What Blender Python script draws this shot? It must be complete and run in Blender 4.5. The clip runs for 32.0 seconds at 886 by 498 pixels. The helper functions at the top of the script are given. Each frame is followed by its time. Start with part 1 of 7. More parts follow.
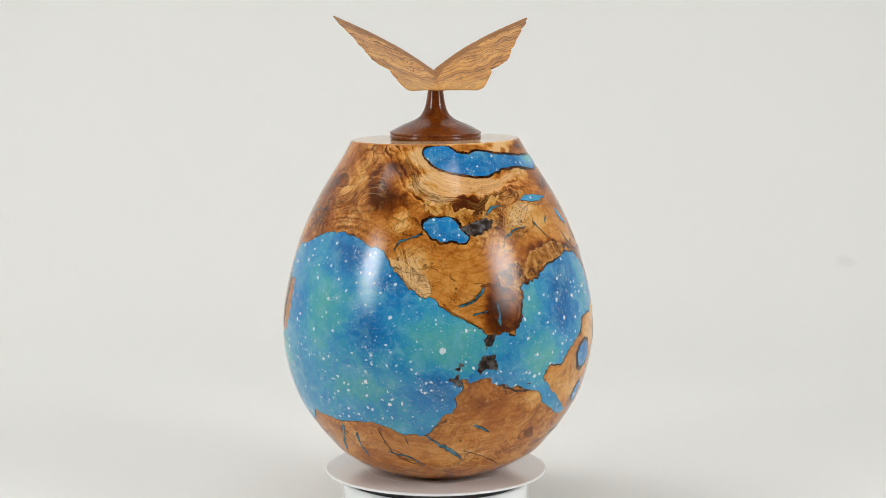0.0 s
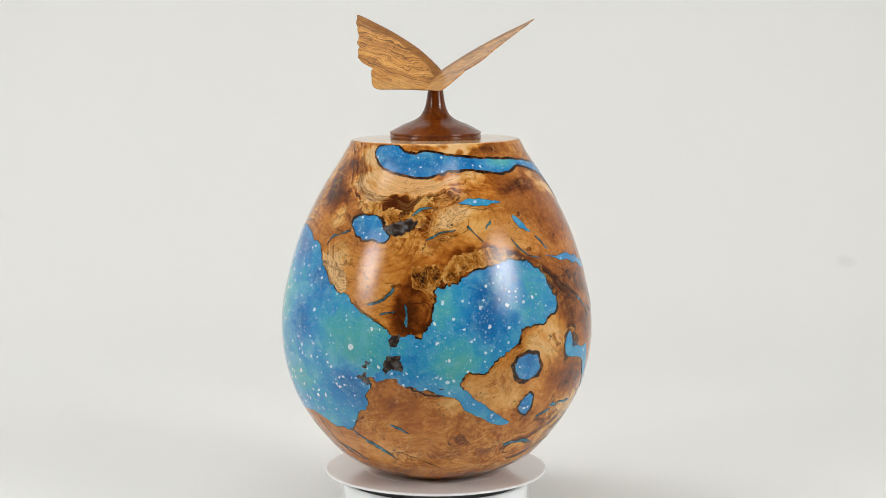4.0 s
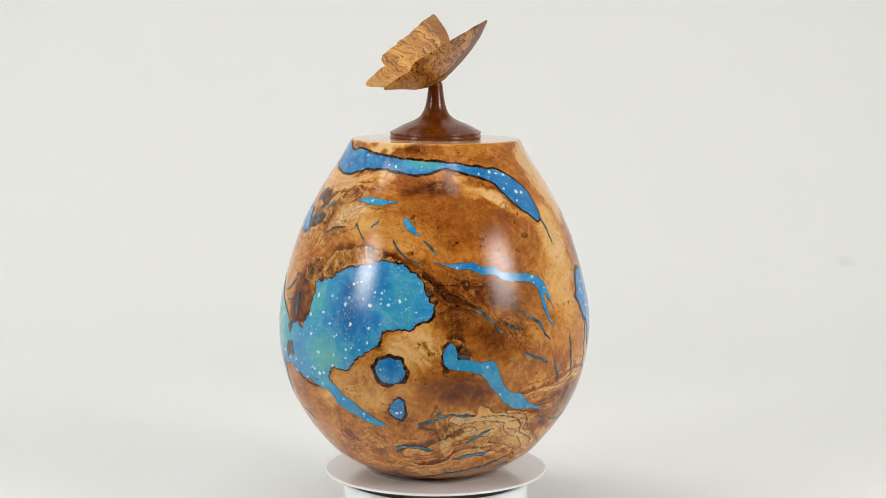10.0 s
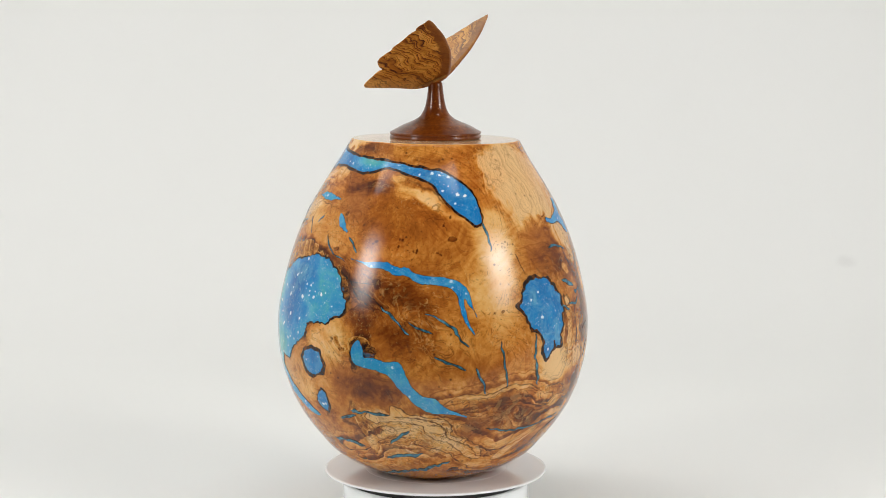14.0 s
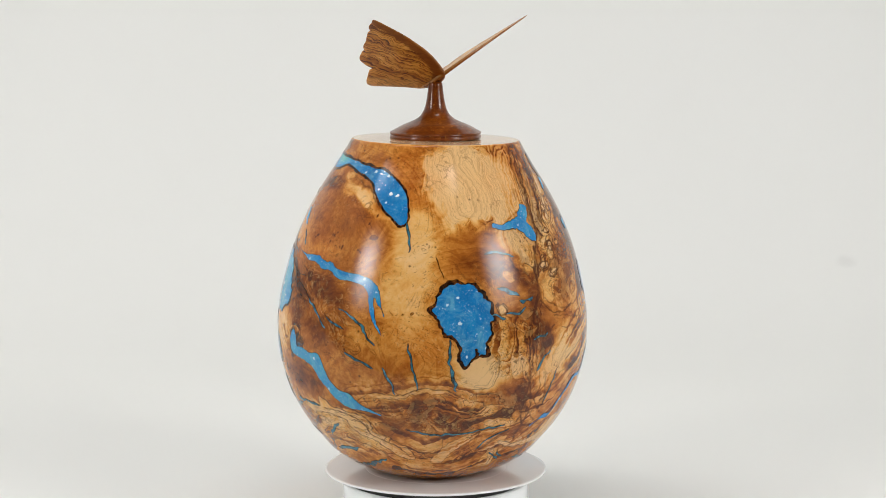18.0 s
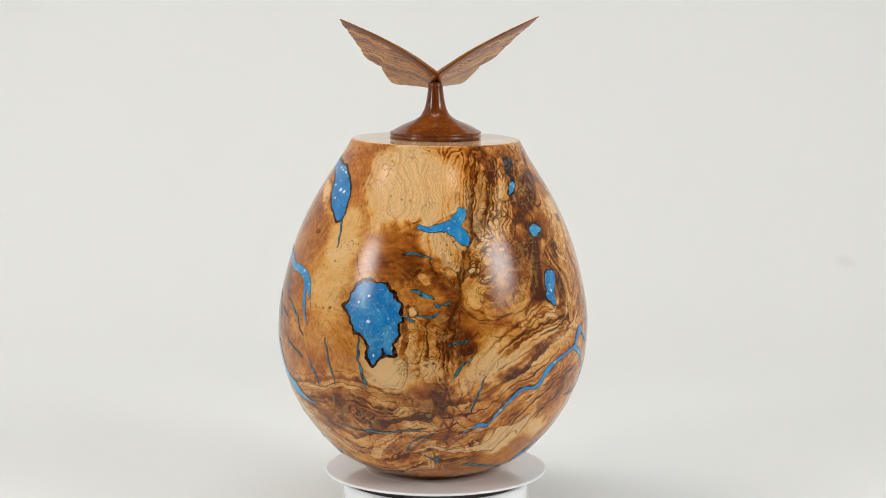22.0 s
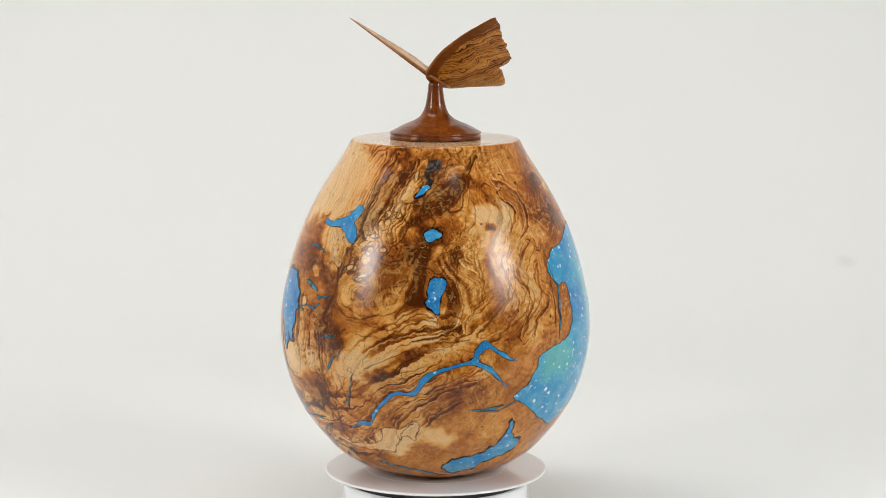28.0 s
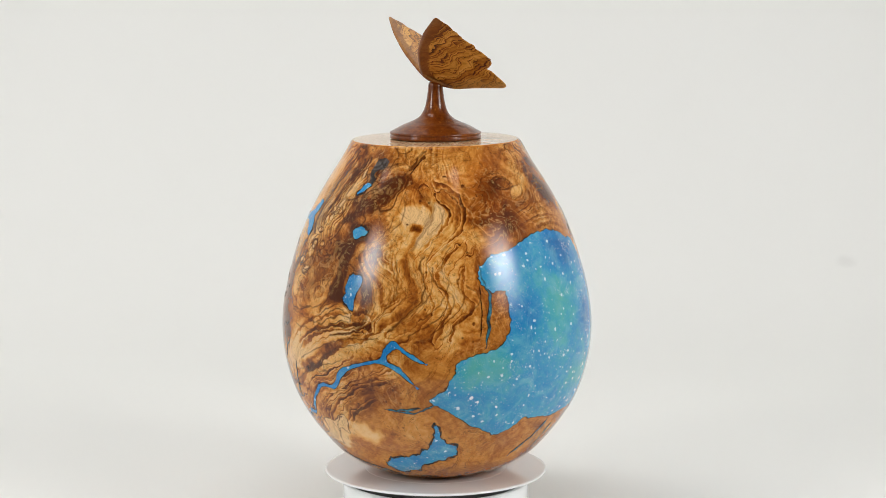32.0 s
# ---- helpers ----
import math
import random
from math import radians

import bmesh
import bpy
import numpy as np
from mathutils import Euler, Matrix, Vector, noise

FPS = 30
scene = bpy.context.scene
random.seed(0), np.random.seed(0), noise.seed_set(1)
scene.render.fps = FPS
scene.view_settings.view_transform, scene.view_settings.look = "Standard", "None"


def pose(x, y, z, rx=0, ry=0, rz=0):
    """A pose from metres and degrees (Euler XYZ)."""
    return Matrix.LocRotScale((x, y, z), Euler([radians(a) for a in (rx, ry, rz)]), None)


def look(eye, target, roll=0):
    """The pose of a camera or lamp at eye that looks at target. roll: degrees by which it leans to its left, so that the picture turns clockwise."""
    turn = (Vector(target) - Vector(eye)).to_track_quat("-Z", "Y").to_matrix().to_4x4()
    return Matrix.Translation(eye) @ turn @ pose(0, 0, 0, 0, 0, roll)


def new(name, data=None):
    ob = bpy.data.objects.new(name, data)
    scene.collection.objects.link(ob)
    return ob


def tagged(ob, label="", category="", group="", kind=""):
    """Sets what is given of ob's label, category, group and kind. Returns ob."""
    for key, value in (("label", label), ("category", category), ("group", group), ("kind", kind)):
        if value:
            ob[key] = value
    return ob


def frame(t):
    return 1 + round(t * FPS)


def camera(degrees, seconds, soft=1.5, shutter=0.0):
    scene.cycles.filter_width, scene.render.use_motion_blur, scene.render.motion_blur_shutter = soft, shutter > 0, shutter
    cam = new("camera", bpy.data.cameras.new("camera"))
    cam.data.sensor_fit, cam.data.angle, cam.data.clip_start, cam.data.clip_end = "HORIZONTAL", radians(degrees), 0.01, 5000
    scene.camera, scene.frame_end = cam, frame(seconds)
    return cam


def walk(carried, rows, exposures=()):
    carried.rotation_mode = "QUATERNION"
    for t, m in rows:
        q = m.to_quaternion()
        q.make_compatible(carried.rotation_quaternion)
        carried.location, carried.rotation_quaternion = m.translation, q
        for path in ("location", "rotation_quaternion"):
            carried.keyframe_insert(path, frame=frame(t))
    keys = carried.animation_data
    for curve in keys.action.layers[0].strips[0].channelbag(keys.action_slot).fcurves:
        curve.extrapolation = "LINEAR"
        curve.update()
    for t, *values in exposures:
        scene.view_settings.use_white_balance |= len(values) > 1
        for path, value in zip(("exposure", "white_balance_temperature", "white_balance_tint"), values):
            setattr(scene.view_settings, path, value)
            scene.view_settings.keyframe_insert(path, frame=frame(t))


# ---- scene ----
import itertools

from mathutils.geometry import delaunay_2d_cdt

# camera: stands still before a slow turntable
cam = camera(25.16, 32.0, soft=0.9)
EYE = (0.0, -1.2828, 0.3178)
AIM = (0.00482, -0.0115, 0.14636)
walk(cam, [(0, look(EYE, AIM)), (32, look(EYE, AIM))],
     exposures=[(0, -0.05), (3, -0.03), (8, 0.015), (12, 0.035), (18, -0.01), (21, -0.02), (25, 0.01), (28, 0.035), (32, 0.02)])
TURN = 8.2243          # degrees a second, clockwise from above


# ---- world and lights ----
world = bpy.data.worlds.new("studio")
scene.world = world
world.use_nodes = True
world.node_tree.nodes["Background"].inputs["Color"].default_value = (1.0, 0.99, 0.97, 1)
world.node_tree.nodes["Background"].inputs["Strength"].default_value = 0.05


def softbox(name, eye, target, w, h, watts, colour=(1, 0.985, 0.97), glow=False):
    """An area lamp; with glow its cloth is brightest in the middle and fades to the rim."""
    lamp = bpy.data.lights.new(name, "AREA")
    lamp.shape, lamp.size, lamp.size_y = "RECTANGLE", w, h
    lamp.energy, lamp.color = watts, colour
    if glow:
        lamp.use_nodes = True
        t = lamp.node_tree
        geo, sep = t.nodes.new("ShaderNodeNewGeometry"), t.nodes.new("ShaderNodeSeparateXYZ")
        t.links.new(geo.outputs["Parametric"], sep.inputs[0])
        last = None
        for axis in (0, 1):
            # 4 u (1 - u), squared
            one, mul = t.nodes.new("ShaderNodeMath"), t.nodes.new("ShaderNodeMath")
            one.operation, mul.operation = "SUBTRACT", "MULTIPLY"
            one.inputs[0].default_value = 1.0
            t.links.new(sep.outputs[axis], one.inputs[1])
            t.links.new(sep.outputs[axis], mul.inputs[0])
            t.links.new(one.outputs[0], mul.inputs[1])
            four = t.nodes.new("ShaderNodeMath")
            four.operation = "MULTIPLY"
            four.inputs[1].default_value = 4.0
            t.links.new(mul.outputs[0], four.inputs[0])
            twice = t.nodes.new("ShaderNodeMath")
            twice.operation = "POWER"
            twice.inputs[1].default_value = 2.0
            t.links.new(four.outputs[0], twice.inputs[0])
            four = twice
            if last is None:
                last = four.outputs[0]
            else:
                both = t.nodes.new("ShaderNodeMath")
                both.operation = "MULTIPLY"
                t.links.new(last, both.inputs[0])
                t.links.new(four.outputs[0], both.inputs[1])
                last = both.outputs[0]
        t.links.new(last, t.nodes["Emission"].inputs["Strength"])
    ob = new(name, lamp)
    ob.matrix_world = look(eye, target)
    return ob


softbox("softbox_light", (-1.15, -0.80, 0.74), (0, 0, 0.12), 0.56, 0.80, 27.2, glow=True)
softbox("softbox_light", (1.15, -0.80, 0.74), (0, 0, 0.12), 0.80, 0.86, 38, glow=True)
# wide light from above that washes the backdrop
softbox("backdrop_light", (-0.50, -0.4, 2.4), (-0.20, 0.65, 0.2), 2.8, 1.0, 46)


# ---- helpers ----
def part(name, bm, material, parent=None, label="", smooth=True):
    me = bpy.data.meshes.new(name)
    bm.to_mesh(me)
    bm.free()
    return mesh_part(name, me, material, parent, label, smooth)


def mesh_part(name, me, material, parent=None, label="", smooth=True):
    if smooth:
        me.polygons.foreach_set("use_smooth", [True] * len(me.polygons))
    me.materials.append(material)
    ob = new(name, me)
    if parent:
        ob.parent = parent
    if label:
        ob["label"] = label
    return ob


def thing(name, label, category, group=""):
    return tagged(new(name), label, category, group)


def lathe(profile, steps=160, start=0.0):
    """A turned solid from (radius, height) pairs, bottom to top."""
    bm = bmesh.new()
    rings = []
    for r, z in profile:
        if r < 1e-6:
            rings.append([bm.verts.new((0, 0, z))])
        else:
            rings.append([bm.verts.new((r * math.cos(2 * math.pi * i / steps), r * math.sin(2 * math.pi * i / steps), z)) for i in range(steps)])
    for a, b in zip(rings, rings[1:]):
        for i in range(steps):
            j = (i + 1) % steps
            if len(a) == 1:
                bm.faces.new((a[0], b[j], b[i]))
            elif len(b) == 1:
                bm.faces.new((a[i], a[j], b[0]))
            else:
                bm.faces.new((a[i], a[j], b[j], b[i]))
    bmesh.ops.recalc_face_normals(bm, faces=bm.faces)
    return bm


def spline(points, n, closed=False):
    """n points along a smooth curve through the given ones."""
    p = np.array(points, float)
    k = len(p)
    t = np.arange(n) * (k if closed else k - 1) / (n if closed else n - 1)
    i = np.minimum(t.astype(int), k - 1 if closed else k - 2)
    f = (t - i)[:, None]
    if closed:
        a, b, c, d = p[(i - 1) % k], p[i % k], p[(i + 1) % k], p[(i + 2) % k]
    else:
        a, b, c, d = p[np.maximum(i - 1, 0)], p[i], p[i + 1], p[np.minimum(i + 2, k - 1)]
    return 0.5 * (2 * b + (c - a) * f + (2 * a - 5 * b + 4 * c - d) * f ** 2 + (3 * b - a - 3 * c + d) * f ** 3)


# ---- materials ----
class Nodes:
    """Short hand for building a node tree."""

    def __init__(self, name):
        self.mat = bpy.data.materials.new(name)
        self.mat.use_nodes = True
        self.tree = self.mat.node_tree
        self.bsdf = self.tree.nodes["Principled BSDF"]

    def link(self, value, socket):
        if isinstance(value, (int, float)):
            socket.default_value = value
        elif isinstance(value, tuple):
            socket.default_value = (*value, 1) if len(value) == 3 and socket.type == "RGBA" else value
        else:
            self.tree.links.new(value, socket)

    def add(self, kind, out=0, props=None, **inputs):
        n = self.tree.nodes.new(kind)
        p = props or {}
        if "operation" in p:
            n.operation = p["operation"]
        if "use_clamp" in p:
            n.use_clamp = p["use_clamp"]
        if "noise_dimensions" in p:
            n.noise_dimensions = p["noise_dimensions"]
        if "interpolation_type" in p:
            n.interpolation_type = p["interpolation_type"]
        if "data_type" in p:
            n.data_type, n.blend_type = p["data_type"], p["blend_type"]
        if "attribute_name" in p:
            n.attribute_name = p["attribute_name"]
        for k, v in inputs.items():
            self.link(v, n.inputs[int(k[1:])] if k[0] == "i" and k[1:].isdigit() else n.inputs[k.replace("_", " ")])
        return n.outputs[out]

    def math(self, op, a, b=0.0, c=0.0, clamp=False):
        return self.add("ShaderNodeMath", 0, {"operation": op, "use_clamp": clamp}, i0=a, i1=b, i2=c)

    def attr(self, name, out=2):
        n = self.tree.nodes.new("ShaderNodeAttribute")
        n.attribute_name = name
        return n.outputs[out]

    def coord(self, out="Object"):
        n = self.tree.nodes.new("ShaderNodeTexCoord")
        return n.outputs[out]

    def noise(self, vec, scale, detail=3.0, rough=0.55, dist=0.0, out=0):
        return self.add("ShaderNodeTexNoise", out, None, Vector=vec, Scale=scale, Detail=detail, Roughness=rough, Distortion=dist)

    def noise1(self, w, scale, detail=2.0, rough=0.5):
        return self.add("ShaderNodeTexNoise", 0, {"noise_dimensions": "1D"}, W=w, Scale=scale, Detail=detail, Roughness=rough)

    def smooth(self, value, a, b, to0=0.0, to1=1.0):
        return self.add("ShaderNodeMapRange", 0, {"interpolation_type": "SMOOTHSTEP"}, i0=value, i1=a, i2=b, i3=to0, i4=to1)

    def ramp(self, value, stops, mode="LINEAR"):
        n = self.tree.nodes.new("ShaderNodeValToRGB")
        n.color_ramp.interpolation = mode
        while len(n.color_ramp.elements) < len(stops):
            n.color_ramp.elements.new(0.5)
        for e, (pos, col) in zip(n.color_ramp.elements, stops):
            e.position, e.color = pos, (*col, 1)
        self.link(value, n.inputs[0])
        return n.outputs[0]

    def mix(self, f, a, b, mode="MIX"):
        return self.add("ShaderNodeMix", 2, {"data_type": "RGBA", "blend_type": mode}, i0=f, i6=a, i7=b)

    def bump(self, height, strength=0.2, distance=0.0005):
        return self.add("ShaderNodeBump", 0, None, Height=height, Strength=strength, Distance=distance)

    def finish(self, **inputs):
        for k, v in inputs.items():
            self.link(v, self.bsdf.inputs[k.replace("_", " ")])
        return self.mat


LACQUER = 0.14      # roughness of the clear coat on wood and resin


def mat_wall():
    n = Nodes("white_paint")
    c = n.coord()
    v = n.noise(c, 1.1, 3)
    fine = n.noise(c, 60, 3)
    # one old scuff on the far wall
    d = n.add("ShaderNodeVectorMath", 1, {"operation": "DISTANCE"}, i0=c, i1=(0.4302, 0.7768, 0.0273))
    scuff = n.math("MULTIPLY", n.smooth(n.math("ADD", d, n.math("MULTIPLY", n.noise(c, 40, 2), 0.012)), 0.009, 0.021, 1, 0), 0.12)
    col = n.mix(v, (0.795, 0.80, 0.775), (0.83, 0.835, 0.815))
    col = n.mix(scuff, col, (0.35, 0.34, 0.33))
    return n.finish(Base_Color=col, Roughness=0.75, Normal=n.bump(fine, 0.05, 0.001))


def mat_room():
    n = Nodes("grey_studio_paint")
    v = n.noise(n.coord(), 2.0, 4)
    return n.finish(Base_Color=n.mix(v, (0.055, 0.055, 0.055), (0.075, 0.075, 0.075)), Roughness=0.8)


def mat_burl():
    """Lacquered burl: tone and grain fields come with the mesh, grain lines and pores from here."""
    n = Nodes("lacquered_burl_wood")
    c = n.coord()
    tone, up, slant, swirl = n.attr("tone"), n.attr("grain_up"), n.attr("grain_slant"), n.attr("grain_swirl")
    w_up, w_slant, figure = n.attr("weight_up"), n.attr("weight_slant"), n.attr("figure")
    flow, w_flow = n.attr("flow"), n.attr("weight_flow")
    jig = n.math("MULTIPLY", n.noise(c, 240, 3), 0.0018)

    def growth(coord, per_metre):
        """Rings that darken slowly and end at a sharp edge, unevenly spaced, with finer ones between."""
        at = n.math("ADD", coord, jig)
        u = n.math("ADD", n.math("MULTIPLY", at, per_metre), n.math("MULTIPLY", n.noise1(at, per_metre * 0.45, 2.0), 2.6))
        saw = n.math("FRACT", u)
        sharp = n.math("MULTIPLY", n.math("POWER", saw, 2.2), n.smooth(saw, 0.90, 1.0, 1, 0))
        depth = n.smooth(n.noise1(at, per_metre * 0.7, 1.0), 0.36, 0.64, 0.10, 1.0)
        return n.math("SUBTRACT", 0.62, n.math("MULTIPLY", sharp, n.math("MULTIPLY", depth, 0.75)))

    b1 = n.noise1(n.math("ADD", up, jig), 250, 4.0, 0.66)
    b2 = growth(slant, 260.0)
    b3 = n.math("MULTIPLY_ADD", growth(swirl, 170.0), 0.6, n.math("MULTIPLY", n.noise1(n.math("ADD", swirl, jig), 230, 4.0, 0.66), 0.4))
    b4 = growth(flow, 310.0)
    w3 = n.math("SUBTRACT", 1.0, n.math("ADD", w_up, w_slant), clamp=True)
    band = n.math("ADD", n.math("ADD", n.math("MULTIPLY", b1, w_up), n.math("MULTIPLY", b2, w_slant)), n.math("MULTIPLY", b3, w3))
    band = n.add("ShaderNodeMix", 0, None, i0=w_flow, i2=band, i3=b4)
    calm = n.smooth(n.noise(c, 24, 2), 0.34, 0.58)
    busy = n.math("MAXIMUM", n.math("MAXIMUM", figure, w_flow), n.smooth(n.noise(c, 19, 2), 0.52, 0.68))
    strength = n.math("ADD", 0.07, n.math("MULTIPLY", n.math("MULTIPLY", figure, calm), 0.66))
    strength = n.math("MAXIMUM", strength, n.math("MULTIPLY", w_flow, n.math("MULTIPLY_ADD", calm, 0.32, 0.20)))
    strength = n.math("MULTIPLY", strength, n.smooth(tone, 0.25, 0.75, 1.0, 0.5))
    cloud = n.noise(c, 30, 5, 0.58, 1.4)
    # silky streaks that cross the grain
    silk = n.noise(n.add("ShaderNodeMapping", 0, None, Vector=n.add("ShaderNodeVectorMath", 0, {"operation": "MULTIPLY_ADD"}, i0=n.noise(c, 30, 2, out=1), i1=(0.03, 0.03, 0.03), i2=c),
                          Rotation=(0.4, 0.7, 0.5), Scale=(60.0, 300.0, 300.0)), 1.0, 3, 0.6)
    fibre = n.noise(c, 620, 3, 0.65, 1.0)
    # 0 dark heart, 1 cream sapwood
    mott = n.math("MULTIPLY_ADD", n.noise(c, 70, 4, 0.55, 1.2), 1.8, 0.1)
    shade = n.math("ADD", n.math("MAXIMUM", tone, 0.0), n.math("MULTIPLY", n.math("MINIMUM", tone, 0.0), mott))
    t = n.math("MULTIPLY_ADD", shade, 0.46, n.math("MULTIPLY_ADD", w_flow, -0.04, 0.485))
    t = n.math("ADD", t, n.math("MULTIPLY", n.math("SUBTRACT", n.smooth(band, 0.3, 0.68), 0.5), strength))
    t = n.math("ADD", t, n.math("MULTIPLY", n.math("SUBTRACT", cloud, 0.5), n.math("MULTIPLY_ADD", busy, 0.70, 0.38)))
    t = n.math("ADD", t, n.math("MULTIPLY", n.math("SUBTRACT", silk, 0.5), n.math("MULTIPLY_ADD", busy, 0.24, 0.32)))
    t = n.math("ADD", t, n.math("MULTIPLY", n.math("SUBTRACT", fibre, 0.5), n.math("MULTIPLY_ADD", busy, 0.06, 0.12)))
    t = n.math("MULTIPLY_ADD", t, 1.26, -0.135)
    col = n.ramp(t, [(0.0, (0.070, 0.015, 0.002)), (0.2, (0.185, 0.044, 0.005)), (0.4, (0.375, 0.112, 0.013)), (0.56, (0.60, 0.232, 0.034)), (0.76, (0.76, 0.395, 0.098)), (1.0, (0.83, 0.515, 0.205))])
    col = n.mix(1.0, col, (0.98, 1.0, 1.12), "MULTIPLY")
    # the amber runs redder and yellower by turns
    hue = n.noise(c, 17, 3)
    col = n.mix(n.smooth(hue, 0.45, 0.7), col, n.mix(1.0, col, (1.0, 0.88, 0.78), "MULTIPLY"))
    # hairlines where the rings close up
    hair = n.smooth(n.math("ABSOLUTE", n.math("SUBTRACT", band, 0.46)), 0.004, 0.024, 1, 0)
    patch = n.math("MAXIMUM", n.smooth(n.noise(c, 38, 2), 0.52, 0.66), n.math("MULTIPLY", figure, 0.9))
    hair = n.math("MULTIPLY", n.math("MULTIPLY", n.math("MULTIPLY", hair, patch), n.math("SUBTRACT", 1.0, w_flow)), 0.55)
    col = n.mix(hair, col, (0.055, 0.017, 0.004))
    # close fine lines in the pale wood
    f1 = n.noise1(n.math("ADD", n.math("ADD", n.math("MULTIPLY", up, w_up), n.math("MULTIPLY", swirl, n.math("SUBTRACT", 1.0, w_up))), n.math("MULTIPLY", n.noise(c, 130, 4, 0.7), 0.006)), 900, 2.0, 0.6)
    fine = n.math("MULTIPLY", n.smooth(n.math("ABSOLUTE", n.math("SUBTRACT", f1, 0.5)), 0.0, 0.05, 1, 0), n.math("MULTIPLY", n.smooth(tone, 0.25, 0.7), n.math("MULTIPLY_ADD", w_up, 0.9, 0.1)))
    col = n.mix(n.math("MULTIPLY", fine, 0.26), col, (0.26, 0.10, 0.022))
    # and along the flow of the grain
    f2 = n.noise1(n.math("ADD", flow, n.math("MULTIPLY", n.noise(c, 120, 4, 0.7), 0.003)), 1000, 2.0, 0.6)
    fine2 = n.math("MULTIPLY", n.math("MULTIPLY", n.smooth(n.math("ABSOLUTE", n.math("SUBTRACT", f2, 0.5)), 0.0, 0.06, 1, 0), n.smooth(tone, 0.15, 0.5)), w_flow)
    col = n.mix(n.math("MULTIPLY", fine2, 0.36), col, (0.24, 0.088, 0.018))
    # folded figure: each fold darkens slowly and breaks off at a sharp line
    fold = n.math("FRACT", n.math("MULTIPLY_ADD", n.noise(c, 44, 4, 0.56, 1.1), 8.5, n.math("MULTIPLY", swirl, 40.0)))
    f_dark = n.math("MULTIPLY", n.math("POWER", fold, 2.6), n.smooth(fold, 0.93, 1.0, 1, 0))
    f_where = n.math("MULTIPLY_ADD", busy, 0.75, n.math("MULTIPLY", n.smooth(n.noise(c, 21, 3), 0.48, 0.64), 0.25), clamp=True)
    f_where = n.math("MULTIPLY", n.math("MULTIPLY", f_where, n.smooth(tone, 0.15, 0.5, 1, 0.15)), n.math("MULTIPLY_ADD", w_flow, -0.8, 1.0))
    col = n.mix(n.math("MULTIPLY", n.math("MULTIPLY", f_dark, f_where), 0.8), col, (0.14, 0.034, 0.005))
    f_pale = n.math("MULTIPLY", n.smooth(fold, 0.02, 0.12), n.smooth(fold, 0.12, 0.40, 1, 0))
    col = n.mix(n.math("MULTIPLY", n.math("MULTIPLY", f_pale, f_where), 0.42), col, (0.74, 0.42, 0.13))
    # spalting lines wander round blotches
    spalt = n.noise(c, 70, 4, 0.58, 1.8)
    line = n.smooth(n.math("ABSOLUTE", n.math("SUBTRACT", spalt, 0.5)), 0.0, 0.009, 1, 0)
    where = n.math("MAXIMUM", n.smooth(n.noise(c, 26, 2), 0.40, 0.54), figure)
    col = n.mix(n.math("MULTIPLY", n.math("MULTIPLY", line, where), n.smooth(tone, 0.15, 0.5, 0.8, 0.25)), col, (0.045, 0.014, 0.004))
    # spalted islands: flat pale patches inside a dark contour
    spalted = n.attr("spalt")
    isl = n.noise(c, 62, 4, 0.6, 2.0)
    gate = n.smooth(spalted, 0.25, 0.5)
    col = n.mix(n.math("MULTIPLY", n.math("MULTIPLY", n.smooth(isl, 0.525, 0.54), gate), 0.26), col, n.mix(cloud, (0.46, 0.19, 0.032), (0.76, 0.46, 0.15)))
    rim = n.math("MULTIPLY", n.smooth(n.math("ABSOLUTE", n.math("SUBTRACT", isl, 0.527)), 0.004, 0.014, 1, 0), gate)
    col = n.mix(n.math("MULTIPLY", rim, 0.85), col, (0.06, 0.017, 0.004))
    col = n.mix(n.math("MULTIPLY", n.math("MULTIPLY", n.smooth(isl, 0.38, 0.47, 1, 0), gate), 0.38), col, (0.17, 0.052, 0.009))
    # drawn contours and growth lines
    broken = n.smooth(n.noise(c, 110, 3, 0.6), 0.34, 0.52, 0.55, 1.0)
    col = n.mix(n.math("MULTIPLY", n.math("MULTIPLY", n.smooth(n.attr("contour"), 0.08, 0.72), n.smooth(n.attr("contour"), 0.0, 1.0, 0.55, 1.0)), broken), col, (0.070, 0.016, 0.003))
    # curls of burl: short dark strokes on a lighter ground
    curl = n.noise(c, 170, 4, 0.6, 2.6)
    c_dark = n.math("MULTIPLY", n.smooth(curl, 0.36, 0.44, 1, 0), n.smooth(n.noise(c, 31, 3), 0.45, 0.62))
    col = n.mix(n.math("MULTIPLY", c_dark, 0.55), col, (0.14, 0.04, 0.007))
    c_pale = n.math("MULTIPLY", n.smooth(curl, 0.58, 0.66), n.smooth(n.noise(c, 27, 3), 0.48, 0.64))
    col = n.mix(n.math("MULTIPLY", c_pale, 0.45), col, (0.72, 0.43, 0.14))
    # pin knots
    vor = n.add("ShaderNodeTexVoronoi", 0, None, Vector=c, Scale=170.0)
    knot = n.math("MULTIPLY", n.smooth(vor, 0.07, 0.2, 1, 0), n.smooth(n.noise(c, 40, 2), 0.52, 0.62))
    col = n.mix(n.math("MULTIPLY", knot, 0.8), col, (0.05, 0.016, 0.005))
    # pores in clusters
    pin = n.add("ShaderNodeTexVoronoi", 0, None, Vector=c, Scale=520.0)
    pore = n.math("MULTIPLY", n.smooth(pin, 0.10, 0.24, 1, 0), n.smooth(n.noise(c, 75, 3, 0.6), 0.56, 0.64))
    col = n.mix(n.math("MULTIPLY", pore, 0.55), col, (0.075, 0.022, 0.005))
    # spongy dark wood
    m = n.attr("moss")
